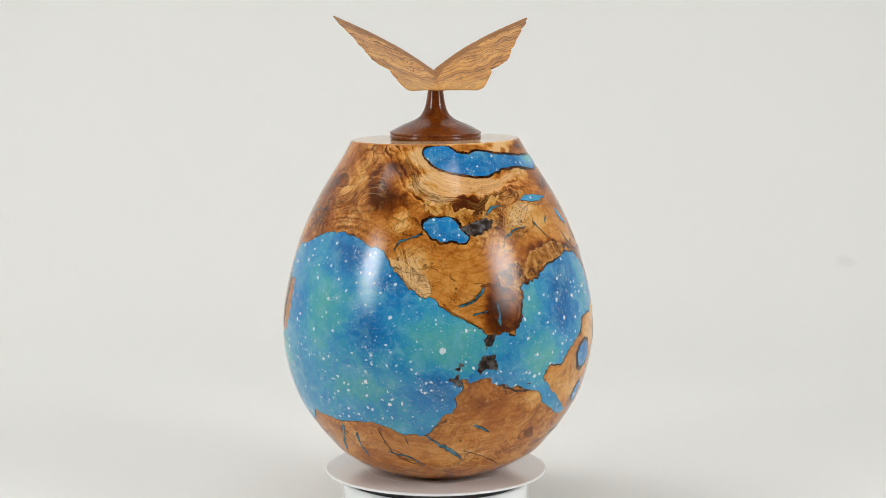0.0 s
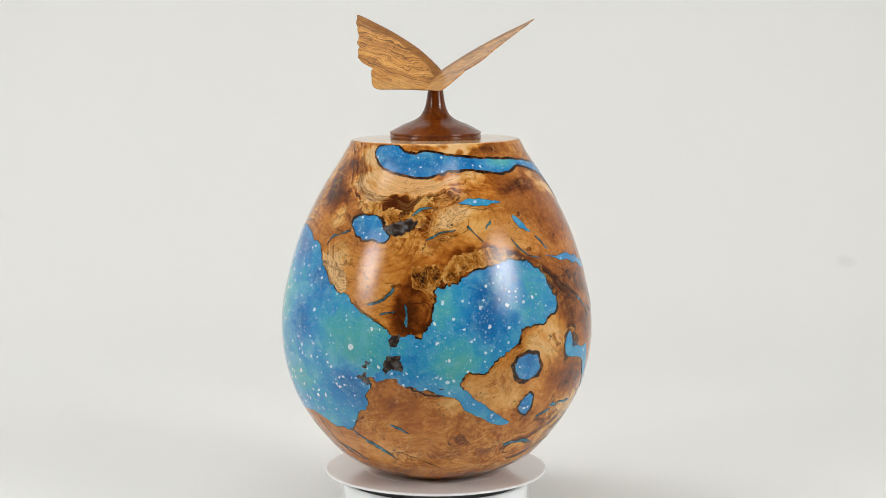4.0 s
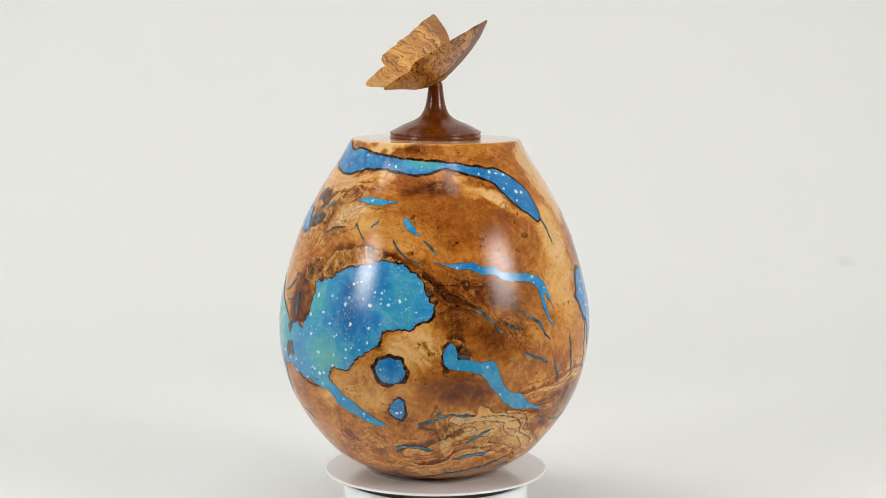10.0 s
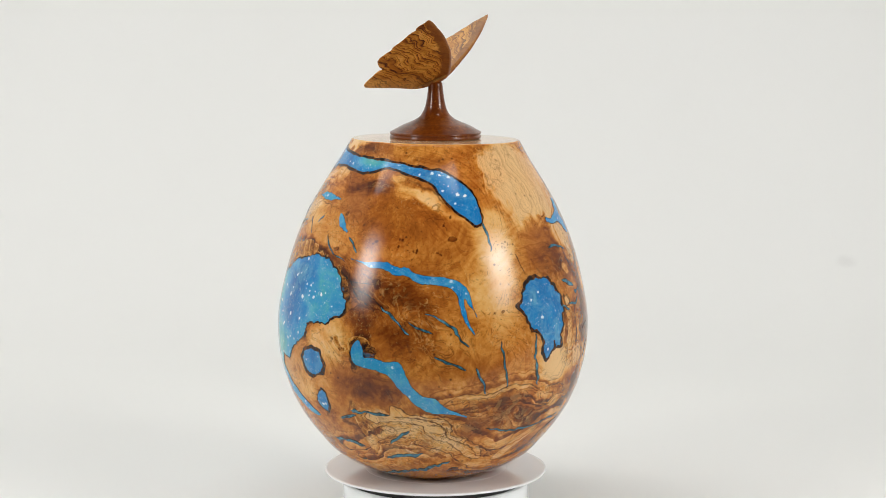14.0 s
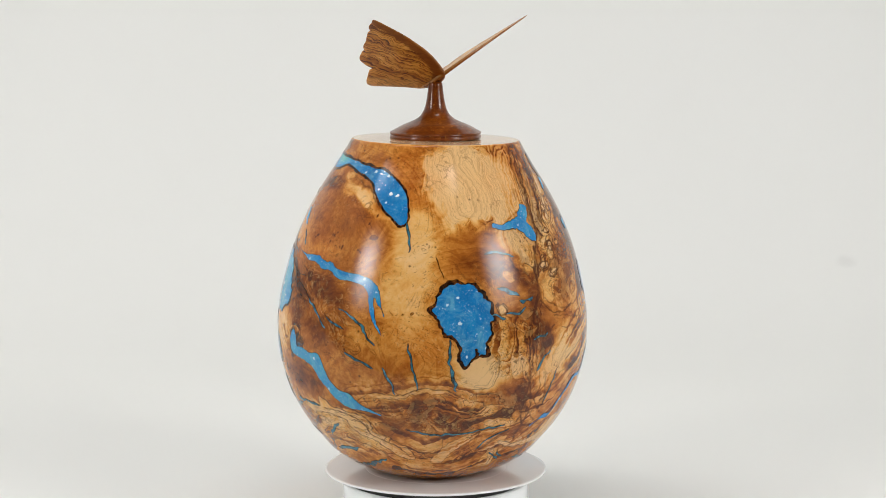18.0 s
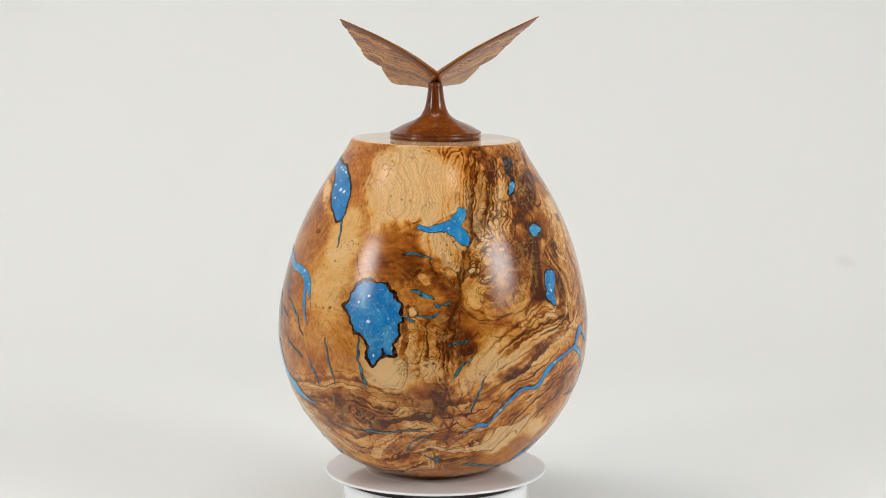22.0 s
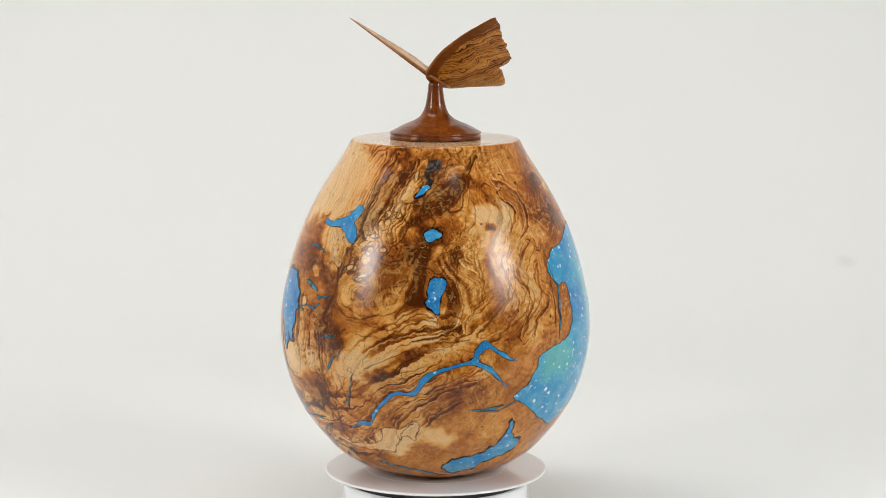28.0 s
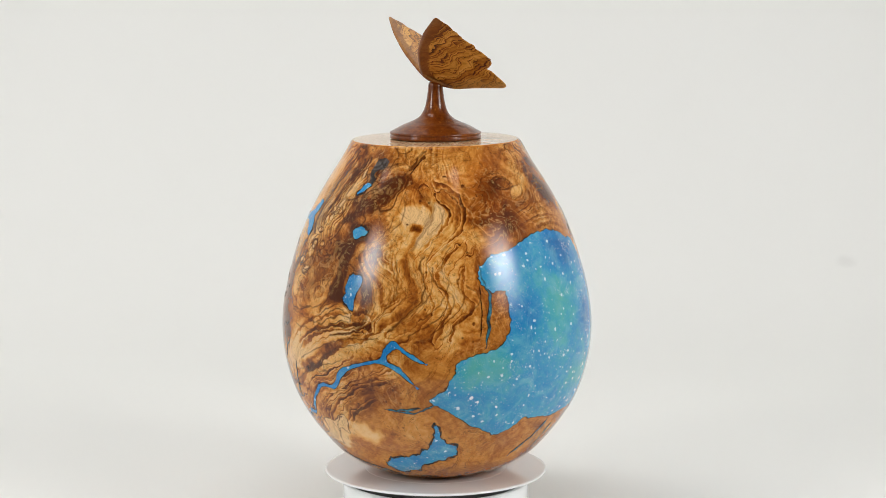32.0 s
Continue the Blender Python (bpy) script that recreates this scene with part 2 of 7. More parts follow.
    sponge = n.noise(n.add("ShaderNodeVectorMath", 0, {"operation": "MULTIPLY_ADD"}, i0=n.noise(c, 90, 3, out=1), i1=(0.022, 0.022, 0.012), i2=n.add("ShaderNodeMapping", 0, None, Vector=c, Scale=(1.5, 1.5, 0.55))), 110, 5, 0.56, 0.9)
    thread = n.smooth(n.math("ABSOLUTE", n.math("SUBTRACT", n.noise(c, 100, 3, 0.58, 1.8), 0.5)), 0.0, 0.03, 1, 0)
    crumbs = n.ramp(n.math("SUBTRACT", n.math("ADD", sponge, 0.24), n.math("MULTIPLY", m, 0.33)),
                    [(0.36, (0.016, 0.009, 0.004)), (0.42, (0.11, 0.029, 0.004)), (0.48, (0.19, 0.055, 0.007)), (0.52, (0.33, 0.110, 0.014)), (0.58, (0.38, 0.135, 0.019)), (0.62, (0.56, 0.25, 0.050)), (0.76, (0.70, 0.39, 0.11))])
    crumbs = n.mix(n.math("MULTIPLY", thread, 0.75), crumbs, (0.030, 0.012, 0.004))
    glint = n.smooth(n.math("ABSOLUTE", n.math("SUBTRACT", n.noise(c, 210, 4, 0.6, 1.5), 0.5)), 0.008, 0.022, 1, 0)
    crumbs = n.mix(n.math("MULTIPLY", glint, 0.7), crumbs, (0.56, 0.26, 0.055))
    col = n.mix(n.smooth(n.math("ADD", m, n.math("MULTIPLY", n.math("SUBTRACT", sponge, 0.5), 1.0)), 0.25, 0.275), col, crumbs)
    # flat top paled: the backdrop's white reflection put into the wood colour
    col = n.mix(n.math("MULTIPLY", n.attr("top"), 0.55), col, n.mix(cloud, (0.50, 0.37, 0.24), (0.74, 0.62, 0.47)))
    relief = n.math("ADD", n.math("MULTIPLY", band, 0.5), fibre)
    return n.finish(Base_Color=col, Roughness=n.math("MULTIPLY_ADD", cloud, 0.14, 0.34), Normal=n.bump(relief, 0.04, 0.0003), Specular_IOR_Level=0.0,
                    Coat_Weight=1.0, Coat_Roughness=n.math("MULTIPLY_ADD", n.attr("top"), -0.11, LACQUER), Coat_IOR=n.math("MULTIPLY_ADD", n.attr("top"), 0.92, 1.41))


def mat_resin(name, amount):
    """Pearly blue resin with white specks of every size; amount thins the specks."""
    n = Nodes(name)
    c = n.coord()
    cloud = n.attr("cloud")
    soft = n.math("MULTIPLY", n.math("SUBTRACT", n.noise(c, 62, 6, 0.68, 0.9), 0.5), 1.8)
    t = n.math("ADD", n.math("MULTIPLY_ADD", cloud, 0.36, 0.43), n.math("MULTIPLY", soft, 0.5))
    t = n.math("ADD", t, n.math("MULTIPLY", n.math("SUBTRACT", n.noise(c, 300, 3), 0.5), 0.18))
    col = n.ramp(t, [(0.05, (0.007, 0.130, 0.37)), (0.3, (0.013, 0.205, 0.50)), (0.5, (0.030, 0.30, 0.53)), (0.68, (0.062, 0.38, 0.45)), (0.95, (0.12, 0.44, 0.36))])
    # pale mist hangs in it
    mist = n.smooth(n.noise(c, 85, 7, 0.72, 0.8), 0.45, 0.72)
    col = n.mix(n.math("MULTIPLY", mist, 0.6 * amount), col, (0.17, 0.50, 0.62))
    warp = n.add("ShaderNodeVectorMath", 0, {"operation": "MULTIPLY_ADD"}, i0=n.noise(c, 500, 2, out=1), i1=(0.0022, 0.0022, 0.0022), i2=c)
    thick = n.smooth(n.noise(c, 60, 3, 0.6), 0.42, 0.7)
    # fine dust, in drifts
    drift = n.smooth(n.noise(c, 110, 4, 0.65), 0.45, 0.68)
    dust = n.add("ShaderNodeTexVoronoi", 0, None, Vector=warp, Scale=1300.0)
    d1 = n.math("MULTIPLY", n.smooth(dust, 0.1, 0.4, 1, 0), n.math("MULTIPLY_ADD", n.math("MULTIPLY", thick, drift), 2.0, 0.12), clamp=True)

    # grains and chips, most cells left empty
    def chips(scale, few, size):
        v = n.tree.nodes.new("ShaderNodeTexVoronoi")
        n.link(warp, v.inputs["Vector"])
        v.inputs["Scale"].default_value = scale
        rnd = n.add("ShaderNodeSeparateColor", 0, None, Color=v.outputs["Color"])
        big = n.add("ShaderNodeSeparateColor", 1, None, Color=v.outputs["Color"])
        keep = n.math("GREATER_THAN", rnd, few)
        edge = n.math("MULTIPLY_ADD", big, size * 0.8, size * 0.25)
        body = n.smooth(n.math("SUBTRACT", v.outputs["Distance"], edge), -0.07, 0.05, 1, 0)
        return n.math("MULTIPLY", body, keep)
    d2 = n.math("MULTIPLY", chips(620.0, 0.64, 0.32), n.math("MULTIPLY_ADD", drift, 0.7, 0.32))
    d3 = chips(330.0, 0.80, 0.36)
    specks = n.math("MAXIMUM", n.math("MULTIPLY", d1, 0.75), n.math("MAXIMUM", n.math("MULTIPLY", d2, 0.75), n.math("MULTIPLY", d3, 0.85)))
    col = n.mix(n.math("MULTIPLY", specks, amount), col, (0.66, 0.83, 0.87))
    return n.finish(Base_Color=col, Roughness=0.35, Specular_IOR_Level=0.0, Coat_Weight=1.0, Coat_Roughness=LACQUER, Coat_IOR=1.5)


def mat_vein():
    """The same resin in a thin seam: duller, with the dark wood showing through."""
    n = Nodes("thin_blue_resin")
    c = n.coord()
    v = n.noise(c, 260, 4, 0.6, 0.6)
    col = n.ramp(v, [(0.34, (0.020, 0.022, 0.018)), (0.45, (0.030, 0.105, 0.14)), (0.58, (0.050, 0.20, 0.27)), (0.78, (0.20, 0.40, 0.44))])
    return n.finish(Base_Color=col, Roughness=0.35, Specular_IOR_Level=0.0, Coat_Weight=1.0, Coat_Roughness=LACQUER, Coat_IOR=1.5)


def mat_flake():
    n = Nodes("white_flake")
    v = n.noise(n.coord(), 700, 3)
    return n.finish(Base_Color=n.mix(v, (0.55, 0.74, 0.80), (0.86, 0.92, 0.92)), Roughness=0.3, Coat_Weight=1.0, Coat_Roughness=LACQUER)


def mat_burnt():
    n = Nodes("charred_edge")
    c = n.coord()
    v = n.noise(c, 300, 4, 0.6, 0.8)
    col = n.ramp(v, [(0.3, (0.005, 0.003, 0.002)), (0.50, (0.024, 0.009, 0.003)), (0.60, (0.12, 0.035, 0.006)), (0.72, (0.34, 0.115, 0.018))])
    return n.finish(Base_Color=col, Roughness=0.4, Specular_IOR_Level=0.0, Coat_Weight=1.0, Coat_Roughness=LACQUER, Coat_IOR=1.42)


def mat_smoke():
    """Wisps of soot cast into thin resin: grey-brown to black, with a blue tinge."""
    n = Nodes("sooty_resin")
    c = n.coord()
    v = n.noise(c, 150, 5, 0.6, 1.2)
    col = n.ramp(v, [(0.32, (0.010, 0.008, 0.007)), (0.46, (0.040, 0.026, 0.020)), (0.58, (0.105, 0.085, 0.075)), (0.72, (0.13, 0.17, 0.20))])
    return n.finish(Base_Color=col, Roughness=0.38, Specular_IOR_Level=0.0, Coat_Weight=1.0, Coat_Roughness=LACQUER, Coat_IOR=1.47)


def mat_bark():
    """Dark bark and voids closed with resin: nearly black, with brown islands and a blue tinge."""
    n = Nodes("dark_bark_inclusion")
    c = n.coord()
    v = n.noise(c, 120, 5, 0.62, 1.0)
    vein = n.smooth(n.math("ABSOLUTE", n.math("SUBTRACT", n.noise(c, 120, 4, 0.65, 1.5), 0.5)), 0.0, 0.03, 1, 0)
    col = n.ramp(v, [(0.36, (0.006, 0.004, 0.003)), (0.45, (0.045, 0.014, 0.004)), (0.51, (0.16, 0.052, 0.009)), (0.62, (0.33, 0.125, 0.022))])
    col = n.mix(vein, col, (0.006, 0.004, 0.003))
    blue = n.smooth(n.noise(c, 160, 3), 0.6, 0.7)
    col = n.mix(n.math("MULTIPLY", blue, 0.5), col, (0.03, 0.16, 0.28))
    return n.finish(Base_Color=col, Roughness=0.42, Normal=n.bump(v, 0.1, 0.0004), Specular_IOR_Level=0.0, Coat_Weight=1.0, Coat_Roughness=LACQUER, Coat_IOR=1.42)


def mat_lid():
    """Dark red-brown turned wood, finely ringed by the lathe, with lighter flecks."""
    n = Nodes("turned_redwood")
    c = n.coord()
    turned = n.noise(n.add("ShaderNodeMapping", 0, None, Vector=c, Scale=(18.0, 18.0, 2600.0)), 1.0, 3)
    grain = n.noise(n.add("ShaderNodeMapping", 0, None, Vector=c, Scale=(420.0, 420.0, 120.0)), 1.0, 5, 0.62, 0.8)
    cloud = n.noise(c, 60, 4, 0.6)
    t = n.math("ADD", n.math("MULTIPLY", turned, 0.22), n.math("ADD", n.math("MULTIPLY", grain, 0.45), n.math("MULTIPLY", cloud, 0.4)))
    col = n.ramp(t, [(0.36, (0.060, 0.010, 0.0015)), (0.53, (0.155, 0.033, 0.003)), (0.70, (0.30, 0.083, 0.009))])
    fleck = n.math("MULTIPLY", n.smooth(n.noise(c, 520, 3, 0.6), 0.60, 0.68), n.smooth(n.noise(c, 70, 2), 0.46, 0.6))
    col = n.mix(n.math("MULTIPLY", fleck, 0.7), col, (0.40, 0.15, 0.028))
    return n.finish(Base_Color=col, Roughness=0.33, Normal=n.bump(n.math("ADD", turned, grain), 0.12, 0.0003), Specular_IOR_Level=0.12, Coat_Weight=0.6, Coat_Roughness=0.12)


def mat_wing():
    """Olive wood: thin wavy brown lines that run from the root to the trailing edge, dark heartwood along the front."""
    n = Nodes("olive_wood")
    flat = n.add("ShaderNodeAttribute", 1, {"attribute_name": "flat"})
    v = n.add("ShaderNodeVectorMath", 0, {"operation": "MULTIPLY_ADD"}, i0=n.noise(flat, 62, 2, 0.5, out=1), i1=(0.017, 0.017, 0.0), i2=flat)
    v = n.add("ShaderNodeVectorMath", 0, {"operation": "MULTIPLY_ADD"}, i0=n.noise(flat, 210, 3, 0.55, out=1), i1=(0.0050, 0.0050, 0.0), i2=v)
    sep = n.tree.nodes.new("ShaderNodeSeparateXYZ")
    n.link(v, sep.inputs[0])
    ring = n.math("ADD", n.math("MULTIPLY", sep.outputs[0], -0.57), n.math("MULTIPLY", sep.outputs[1], 0.82))
    broad = n.noise1(ring, 150, 2.0, 0.5)
    u = n.math("ADD", n.math("MULTIPLY", ring, 380.0), n.math("MULTIPLY", n.noise1(ring, 190, 2.0), 3.4))
    saw = n.math("FRACT", u)
    lines = n.math("MULTIPLY", n.math("POWER", saw, 4.5), n.smooth(saw, 0.90, 1.0, 1, 0))
    depth = n.smooth(n.noise(v, 95, 2), 0.32, 0.58, 0.25, 1.0)
    fine = n.noise(n.add("ShaderNodeMapping", 0, None, Vector=v, Rotation=(0.0, 0.0, -0.6), Scale=(110.0, 1100.0, 1.0)), 1.0, 3)
    mottle = n.noise(flat, 120, 5, 0.62, 0.6)
    t = n.math("ADD", n.math("MULTIPLY", broad, 0.50), n.math("MULTIPLY", fine, 0.16))
    t = n.math("ADD", t, n.math("MULTIPLY", mottle, 0.42))
    t = n.math("SUBTRACT", t, n.math("MULTIPLY", n.math("MULTIPLY", lines, depth), 0.86))
    col = n.ramp(t, [(0.08, (0.060, 0.015, 0.002)), (0.30, (0.20, 0.056, 0.007)), (0.46, (0.47, 0.170, 0.022)), (0.60, (0.72, 0.345, 0.068)), (0.76, (0.86, 0.52, 0.17))])
    # pale sapwood in the hind wing
    low = n.tree.nodes.new("ShaderNodeSeparateXYZ")
    n.link(v, low.inputs[0])
    hind = n.math("MULTIPLY", n.smooth(low.outputs[1], 0.006, 0.016, 1, 0), n.smooth(low.outputs[0], 0.012, 0.030))
    col = n.mix(n.math("MULTIPLY", hind, 0.35), col, n.mix(fine, (0.68, 0.35, 0.09), (0.88, 0.56, 0.20)))
    # heartwood runs dark along the leading edge, with a wavy inner border; redder below
    lead = n.math("ADD", n.attr("lead"), n.math("MULTIPLY", n.math("SUBTRACT", n.noise(v, 110, 3, 0.6), 0.5), 0.55))
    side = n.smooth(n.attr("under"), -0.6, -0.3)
    # grazing sheen put into the colour as a pale wash above; redder amber below
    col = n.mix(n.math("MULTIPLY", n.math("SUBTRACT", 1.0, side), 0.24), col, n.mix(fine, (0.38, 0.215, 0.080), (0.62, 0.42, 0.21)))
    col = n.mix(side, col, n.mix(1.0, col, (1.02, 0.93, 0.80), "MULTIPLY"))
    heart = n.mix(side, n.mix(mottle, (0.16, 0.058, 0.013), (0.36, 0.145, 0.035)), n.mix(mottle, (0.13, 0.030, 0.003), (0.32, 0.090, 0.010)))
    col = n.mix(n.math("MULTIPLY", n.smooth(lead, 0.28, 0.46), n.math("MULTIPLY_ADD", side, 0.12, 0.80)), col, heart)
    return n.finish(Base_Color=col, Roughness=0.42, Normal=n.bump(t, 0.10, 0.0003), Specular_IOR_Level=0.1, Coat_Weight=0.45, Coat_Roughness=0.22, Coat_IOR=1.5)


def mat_plastic():
    n = Nodes("white_plastic")
    v = n.noise(n.coord(), 30, 3)
    return n.finish(Base_Color=n.mix(v, (0.88, 0.90, 0.91), (0.90, 0.92, 0.93)), Roughness=n.math("MULTIPLY_ADD", v, 0.05, 0.04), Specular_IOR_Level=0.9)


def mat_rubber():
    n = Nodes("black_rubber")
    v = n.noise(n.coord(), 200, 3)
    return n.finish(Base_Color=n.mix(v, (0.012, 0.012, 0.012), (0.03, 0.03, 0.03)), Roughness=0.6)


ROOM, VEIN = mat_room(), mat_vein()
WALL, BURL, RESIN, FLAKE = mat_wall(), mat_burl(), mat_resin("blue_resin", 1.0), mat_flake()
CLEAR = mat_resin("clear_blue_resin", 0.75)
BURNT, SMOKE, BARK, LIDW, WINGW = mat_burnt(), mat_smoke(), mat_bark(), mat_lid(), mat_wing()
WHITE, BLACK = mat_plastic(), mat_rubber()


# ---- the studio ----
def sweep():
    """Floor, curved cove and back wall in one white sheet."""
    floor_z = -0.034
    back, cove = 1.0, 0.45
    prof = [(y, floor_z) for y in np.linspace(-0.28, back - cove, 12)]
    prof += [(back - cove + cove * math.sin(a), floor_z + cove - cove * math.cos(a)) for a in np.linspace(0.05, math.pi / 2, 28)]
    prof += [(back, z) for z in np.linspace(floor_z + cove + 0.1, 2.5, 10)]
    bm = bmesh.new()
    xs = np.linspace(-2.2, 2.2, 23)
    rows = [[bm.verts.new((x, y, z)) for x in xs] for y, z in prof]
    for a, b in zip(rows, rows[1:]):
        for i in range(len(xs) - 1):
            bm.faces.new((a[i], a[i + 1], b[i + 1], b[i]))
    return part("backdrop", bm, WALL)


def slab(name, x0, y0, z0, x1, y1, z1, material):
    bm = bmesh.new()
    bmesh.ops.create_cube(bm, size=1)
    for v in bm.verts:
        v.co = (x0 + (v.co.x + 0.5) * (x1 - x0), y0 + (v.co.y + 0.5) * (y1 - y0), z0 + (v.co.z + 0.5) * (z1 - z0))
    return part(name, bm, material, smooth=False)


tagged(sweep(), "seamless white studio sweep of floor and curved wall", "backdrop", kind="structure")
tagged(slab("floor", -2.3, -2.5, -0.14, 2.3, 2.0, -0.04, ROOM), "dark grey studio floor under the white sweep", "floor", kind="structure")
tagged(slab("wall_west", -2.3, -2.5, -0.04, -2.2, 2.0, 2.5, WALL), "plain white studio wall", "wall", kind="structure")
tagged(slab("wall_east", 2.2, -2.5, -0.04, 2.3, 2.0, 2.5, WALL), "plain white studio wall", "wall", kind="structure")
tagged(slab("wall_north", -2.2, 1.9, -0.04, 2.2, 2.0, 2.5, WALL), "plain white studio wall behind the sweep", "wall", kind="structure")
tagged(slab("wall_south", -2.2, -2.5, -0.04, 2.2, -2.4, 2.5, ROOM), "plain grey studio wall behind the camera", "wall", kind="structure")
tagged(slab("ceiling", -2.3, -2.5, 2.5, 2.3, 2.0, 2.6, ROOM), "plain grey studio ceiling", "ceiling", kind="structure")

# ---- the turntable ----
table = thing("display_turntable", "round white plastic motorised turntable with a glossy flat platter", "turntable")
part("base", lathe([(0, -0.0338), (0.0585, -0.0338), (0.0610, -0.0315), (0.0610, -0.0095), (0.0595, -0.0080), (0, -0.0080)]), WHITE, table)
part("drive_ring", lathe([(0.04, -0.0081), (0.0586, -0.0081), (0.0586, -0.0019), (0.04, -0.0019)]), BLACK, table, "black ring in the gap under the platter")
platter = part("platter", lathe([(0, -0.0019), (0.0716, -0.0019), (0.0728, -0.0014), (0.0730, -0.0008), (0.0726, -0.0002), (0.0718, -0.00003), (0.0716, 0.0), (0.0712, 0.0),
                                 (0.04725, 0.0), (0.04712, 0.0), (0.04700, 0.0), (0.04690, -0.00002), (0.04684, -0.00014), (0.04652, -0.00014), (0.04646, -0.00002), (0.04635, 0.0), (0.04622, 0.0), (0.0460, 0.0), (0, 0.0)]), WHITE, table, "glossy white round platter with a fine groove")

# ---- the urn ----
# half-profile of the turned body: height and radius in millimetres
ZK = np.array([0, 4, 12, 25, 45, 70, 100, 130, 160, 185, 195, 205, 216.4]) / 1000
RK = np.array([37, 47, 61.1, 74.1, 88.3, 97.9, 100.9, 95.9, 86.2, 73.5, 67.2, 60.7, 54.2]) / 1000
SLOPE = np.gradient(RK, ZK)


def radius(z):
    z = np.asarray(z, float)
    i = np.clip(np.searchsorted(ZK, z) - 1, 0, len(ZK) - 2)
    h = ZK[i + 1] - ZK[i]
    t = (z - ZK[i]) / h
    return ((2 * t ** 3 - 3 * t ** 2 + 1) * RK[i] + (t ** 3 - 2 * t ** 2 + t) * h * SLOPE[i]
            + (3 * t ** 2 - 2 * t ** 3) * RK[i + 1] + (t ** 3 - t ** 2) * h * SLOPE[i + 1])


def on_body(deg, z, proud=0.0):
    """Points on the urn's wall, at an angle in degrees and a height in metres."""
    deg, z = np.asarray(deg, float), np.clip(np.asarray(z, float), 0.0005, ZK[-1] - 0.0006)
    r = radius(z)
    dr = (radius(z + 2e-4) - radius(z - 2e-4)) / 4e-4
    k = proud / np.sqrt(1 + dr ** 2)
    a = np.radians(deg)
    rr = r + k
    return np.stack([rr * np.sin(a), -rr * np.cos(a), z - k * dr], -1)


# ---- outlines and fields on the urn: degrees round the axis and millimetres of height ----
ISLANDS, LINES, FLOWS, MOSS = [], [], [], []


def island(points, tone, outline, soft):
    """A patch of other wood; outline is the strength of the dark line round it."""
    ISLANDS.append((points, tone, outline, soft))


def growth_line(points, width, strength):
    LINES.append((points, width, strength))


def moss(points, soft, depth):
    """Dark spongy wood, half decayed: nearly black with golden crumbs."""
    MOSS.append((points, soft, depth))


def flow_line(points, value):
    """A line that the grain follows; its value counts the rings."""
    FLOWS.append((points, value))


SEA = [
    (-54.7, 161.1), (-44.0, 163.6), (-34.8, 161.1), (-27.7, 156.3), (-21.7, 154.0), (-18.3, 146.5), (-15.1, 140.3), (-10.8, 132.7), (-5.9, 127.1),
    (-1.5, 126.4), (3.1, 118.6), (10.9, 111.4), (15.8, 105.5), (17.3, 100.2), (15.8, 90.3), (13.8, 84.1), (10.6, 78.0), (8.2, 75.7),
    (7.9, 69.5), (5.9, 64.9), (5.8, 58.5), (0.5, 51.1), (-4.9, 40.7), (-10.1, 39.8), (-17.2, 41.4), (-26.1, 47.2), (-43.4, 45.9),
    (-55.6, 47.9), (-60.7, 48.3), (-67.2, 40.9), (-73.6, 39.7), (-84.4, 48.7), (-91.3, 56.4), (-99.3, 64.3), (-93.6, 73.2), (-90.6, 83.2),
    (-88.7, 90.2), (-81.7, 93.8), (-73.3, 99.0), (-70.1, 110.7), (-70.2, 120.9), (-71.1, 130.5), (-77.1, 131.9), (-80.3, 137.9), (-80.3, 144.5),
    (-75.1, 151.7), (-65.1, 155.6)]
BAY = [
    (52.4, 142.8), (44.6, 139.5), (40.9, 135.2), (37.6, 132.4), (33.4, 131.6), (32.3, 122.0), (30.8, 110.3), (27.8, 103.0), (24.5, 103.4),
    (20.4, 101.0), (18.8, 93.4), (18.9, 82.9), (21.8, 74.0), (26.7, 69.9), (35.9, 69.7), (41.7, 69.8), (41.1, 75.5), (43.5, 79.5),
    (49.8, 80.1), (53.0, 85.7), (59.0, 92.7), (63.4, 100.1), (63.6, 105.2), (69.7, 106.9), (75.6, 109.1), (81.4, 116.5), (80.1, 125.7),
    (77.2, 136.2), (72.7, 142.6), (67.9, 146.0), (61.4, 146.3)]
STRAIT = [
    (10.2, 78.5), (13.5, 84.2), (15.7, 92.3), (18, 99.3), (20.2, 102.3), (23, 104.2), (24.7, 100.8), (24.3, 89.3), (25.1, 82.1),
    (24.3, 77.5), (23.1, 73), (20.5, 72.4), (17.9, 77), (13.7, 75.6), (10.6, 73.7)]
RIBBON = [
    (1.1, 215.3), (-6.1, 214.1), (-7.0, 210.7), (-1.6, 204.7), (6.8, 200.5), (24.4, 197.0), (35.3, 199.1), (42.0, 200.9), (56.1, 200.9),
    (71.8, 198.3), (88.1, 202.0), (101.1, 198.4), (108.7, 196.1), (114.9, 191.8), (121.6, 181.5), (128.7, 174.0), (133.0, 169.4), (135.9, 171.9),
    (135.4, 179.6), (133.7, 187.4), (127.3, 194.9), (118.5, 200.1), (105.8, 202.1), (91.0, 204.8), (74.7, 205.9), (61.7, 206.9), (45.5, 208.5),
    (28.0, 211.6), (19.3, 210.0), (12.3, 212.0), (7.4, 215.3)]
POOL = [
    (-5.6, 167.9), (-3.6, 172.7), (1.8, 173.3), (7.5, 172.8), (9.7, 167.6), (13.0, 162.0), (9.5, 158.3), (5.5, 160.5), (1.6, 159.6),
    (-2.6, 163.4)]
DASH = [
    (43.5, 181.4), (52.1, 184.0), (59.0, 182.5), (64.1, 180.9), (56.5, 179.8), (48.4, 180.3)]
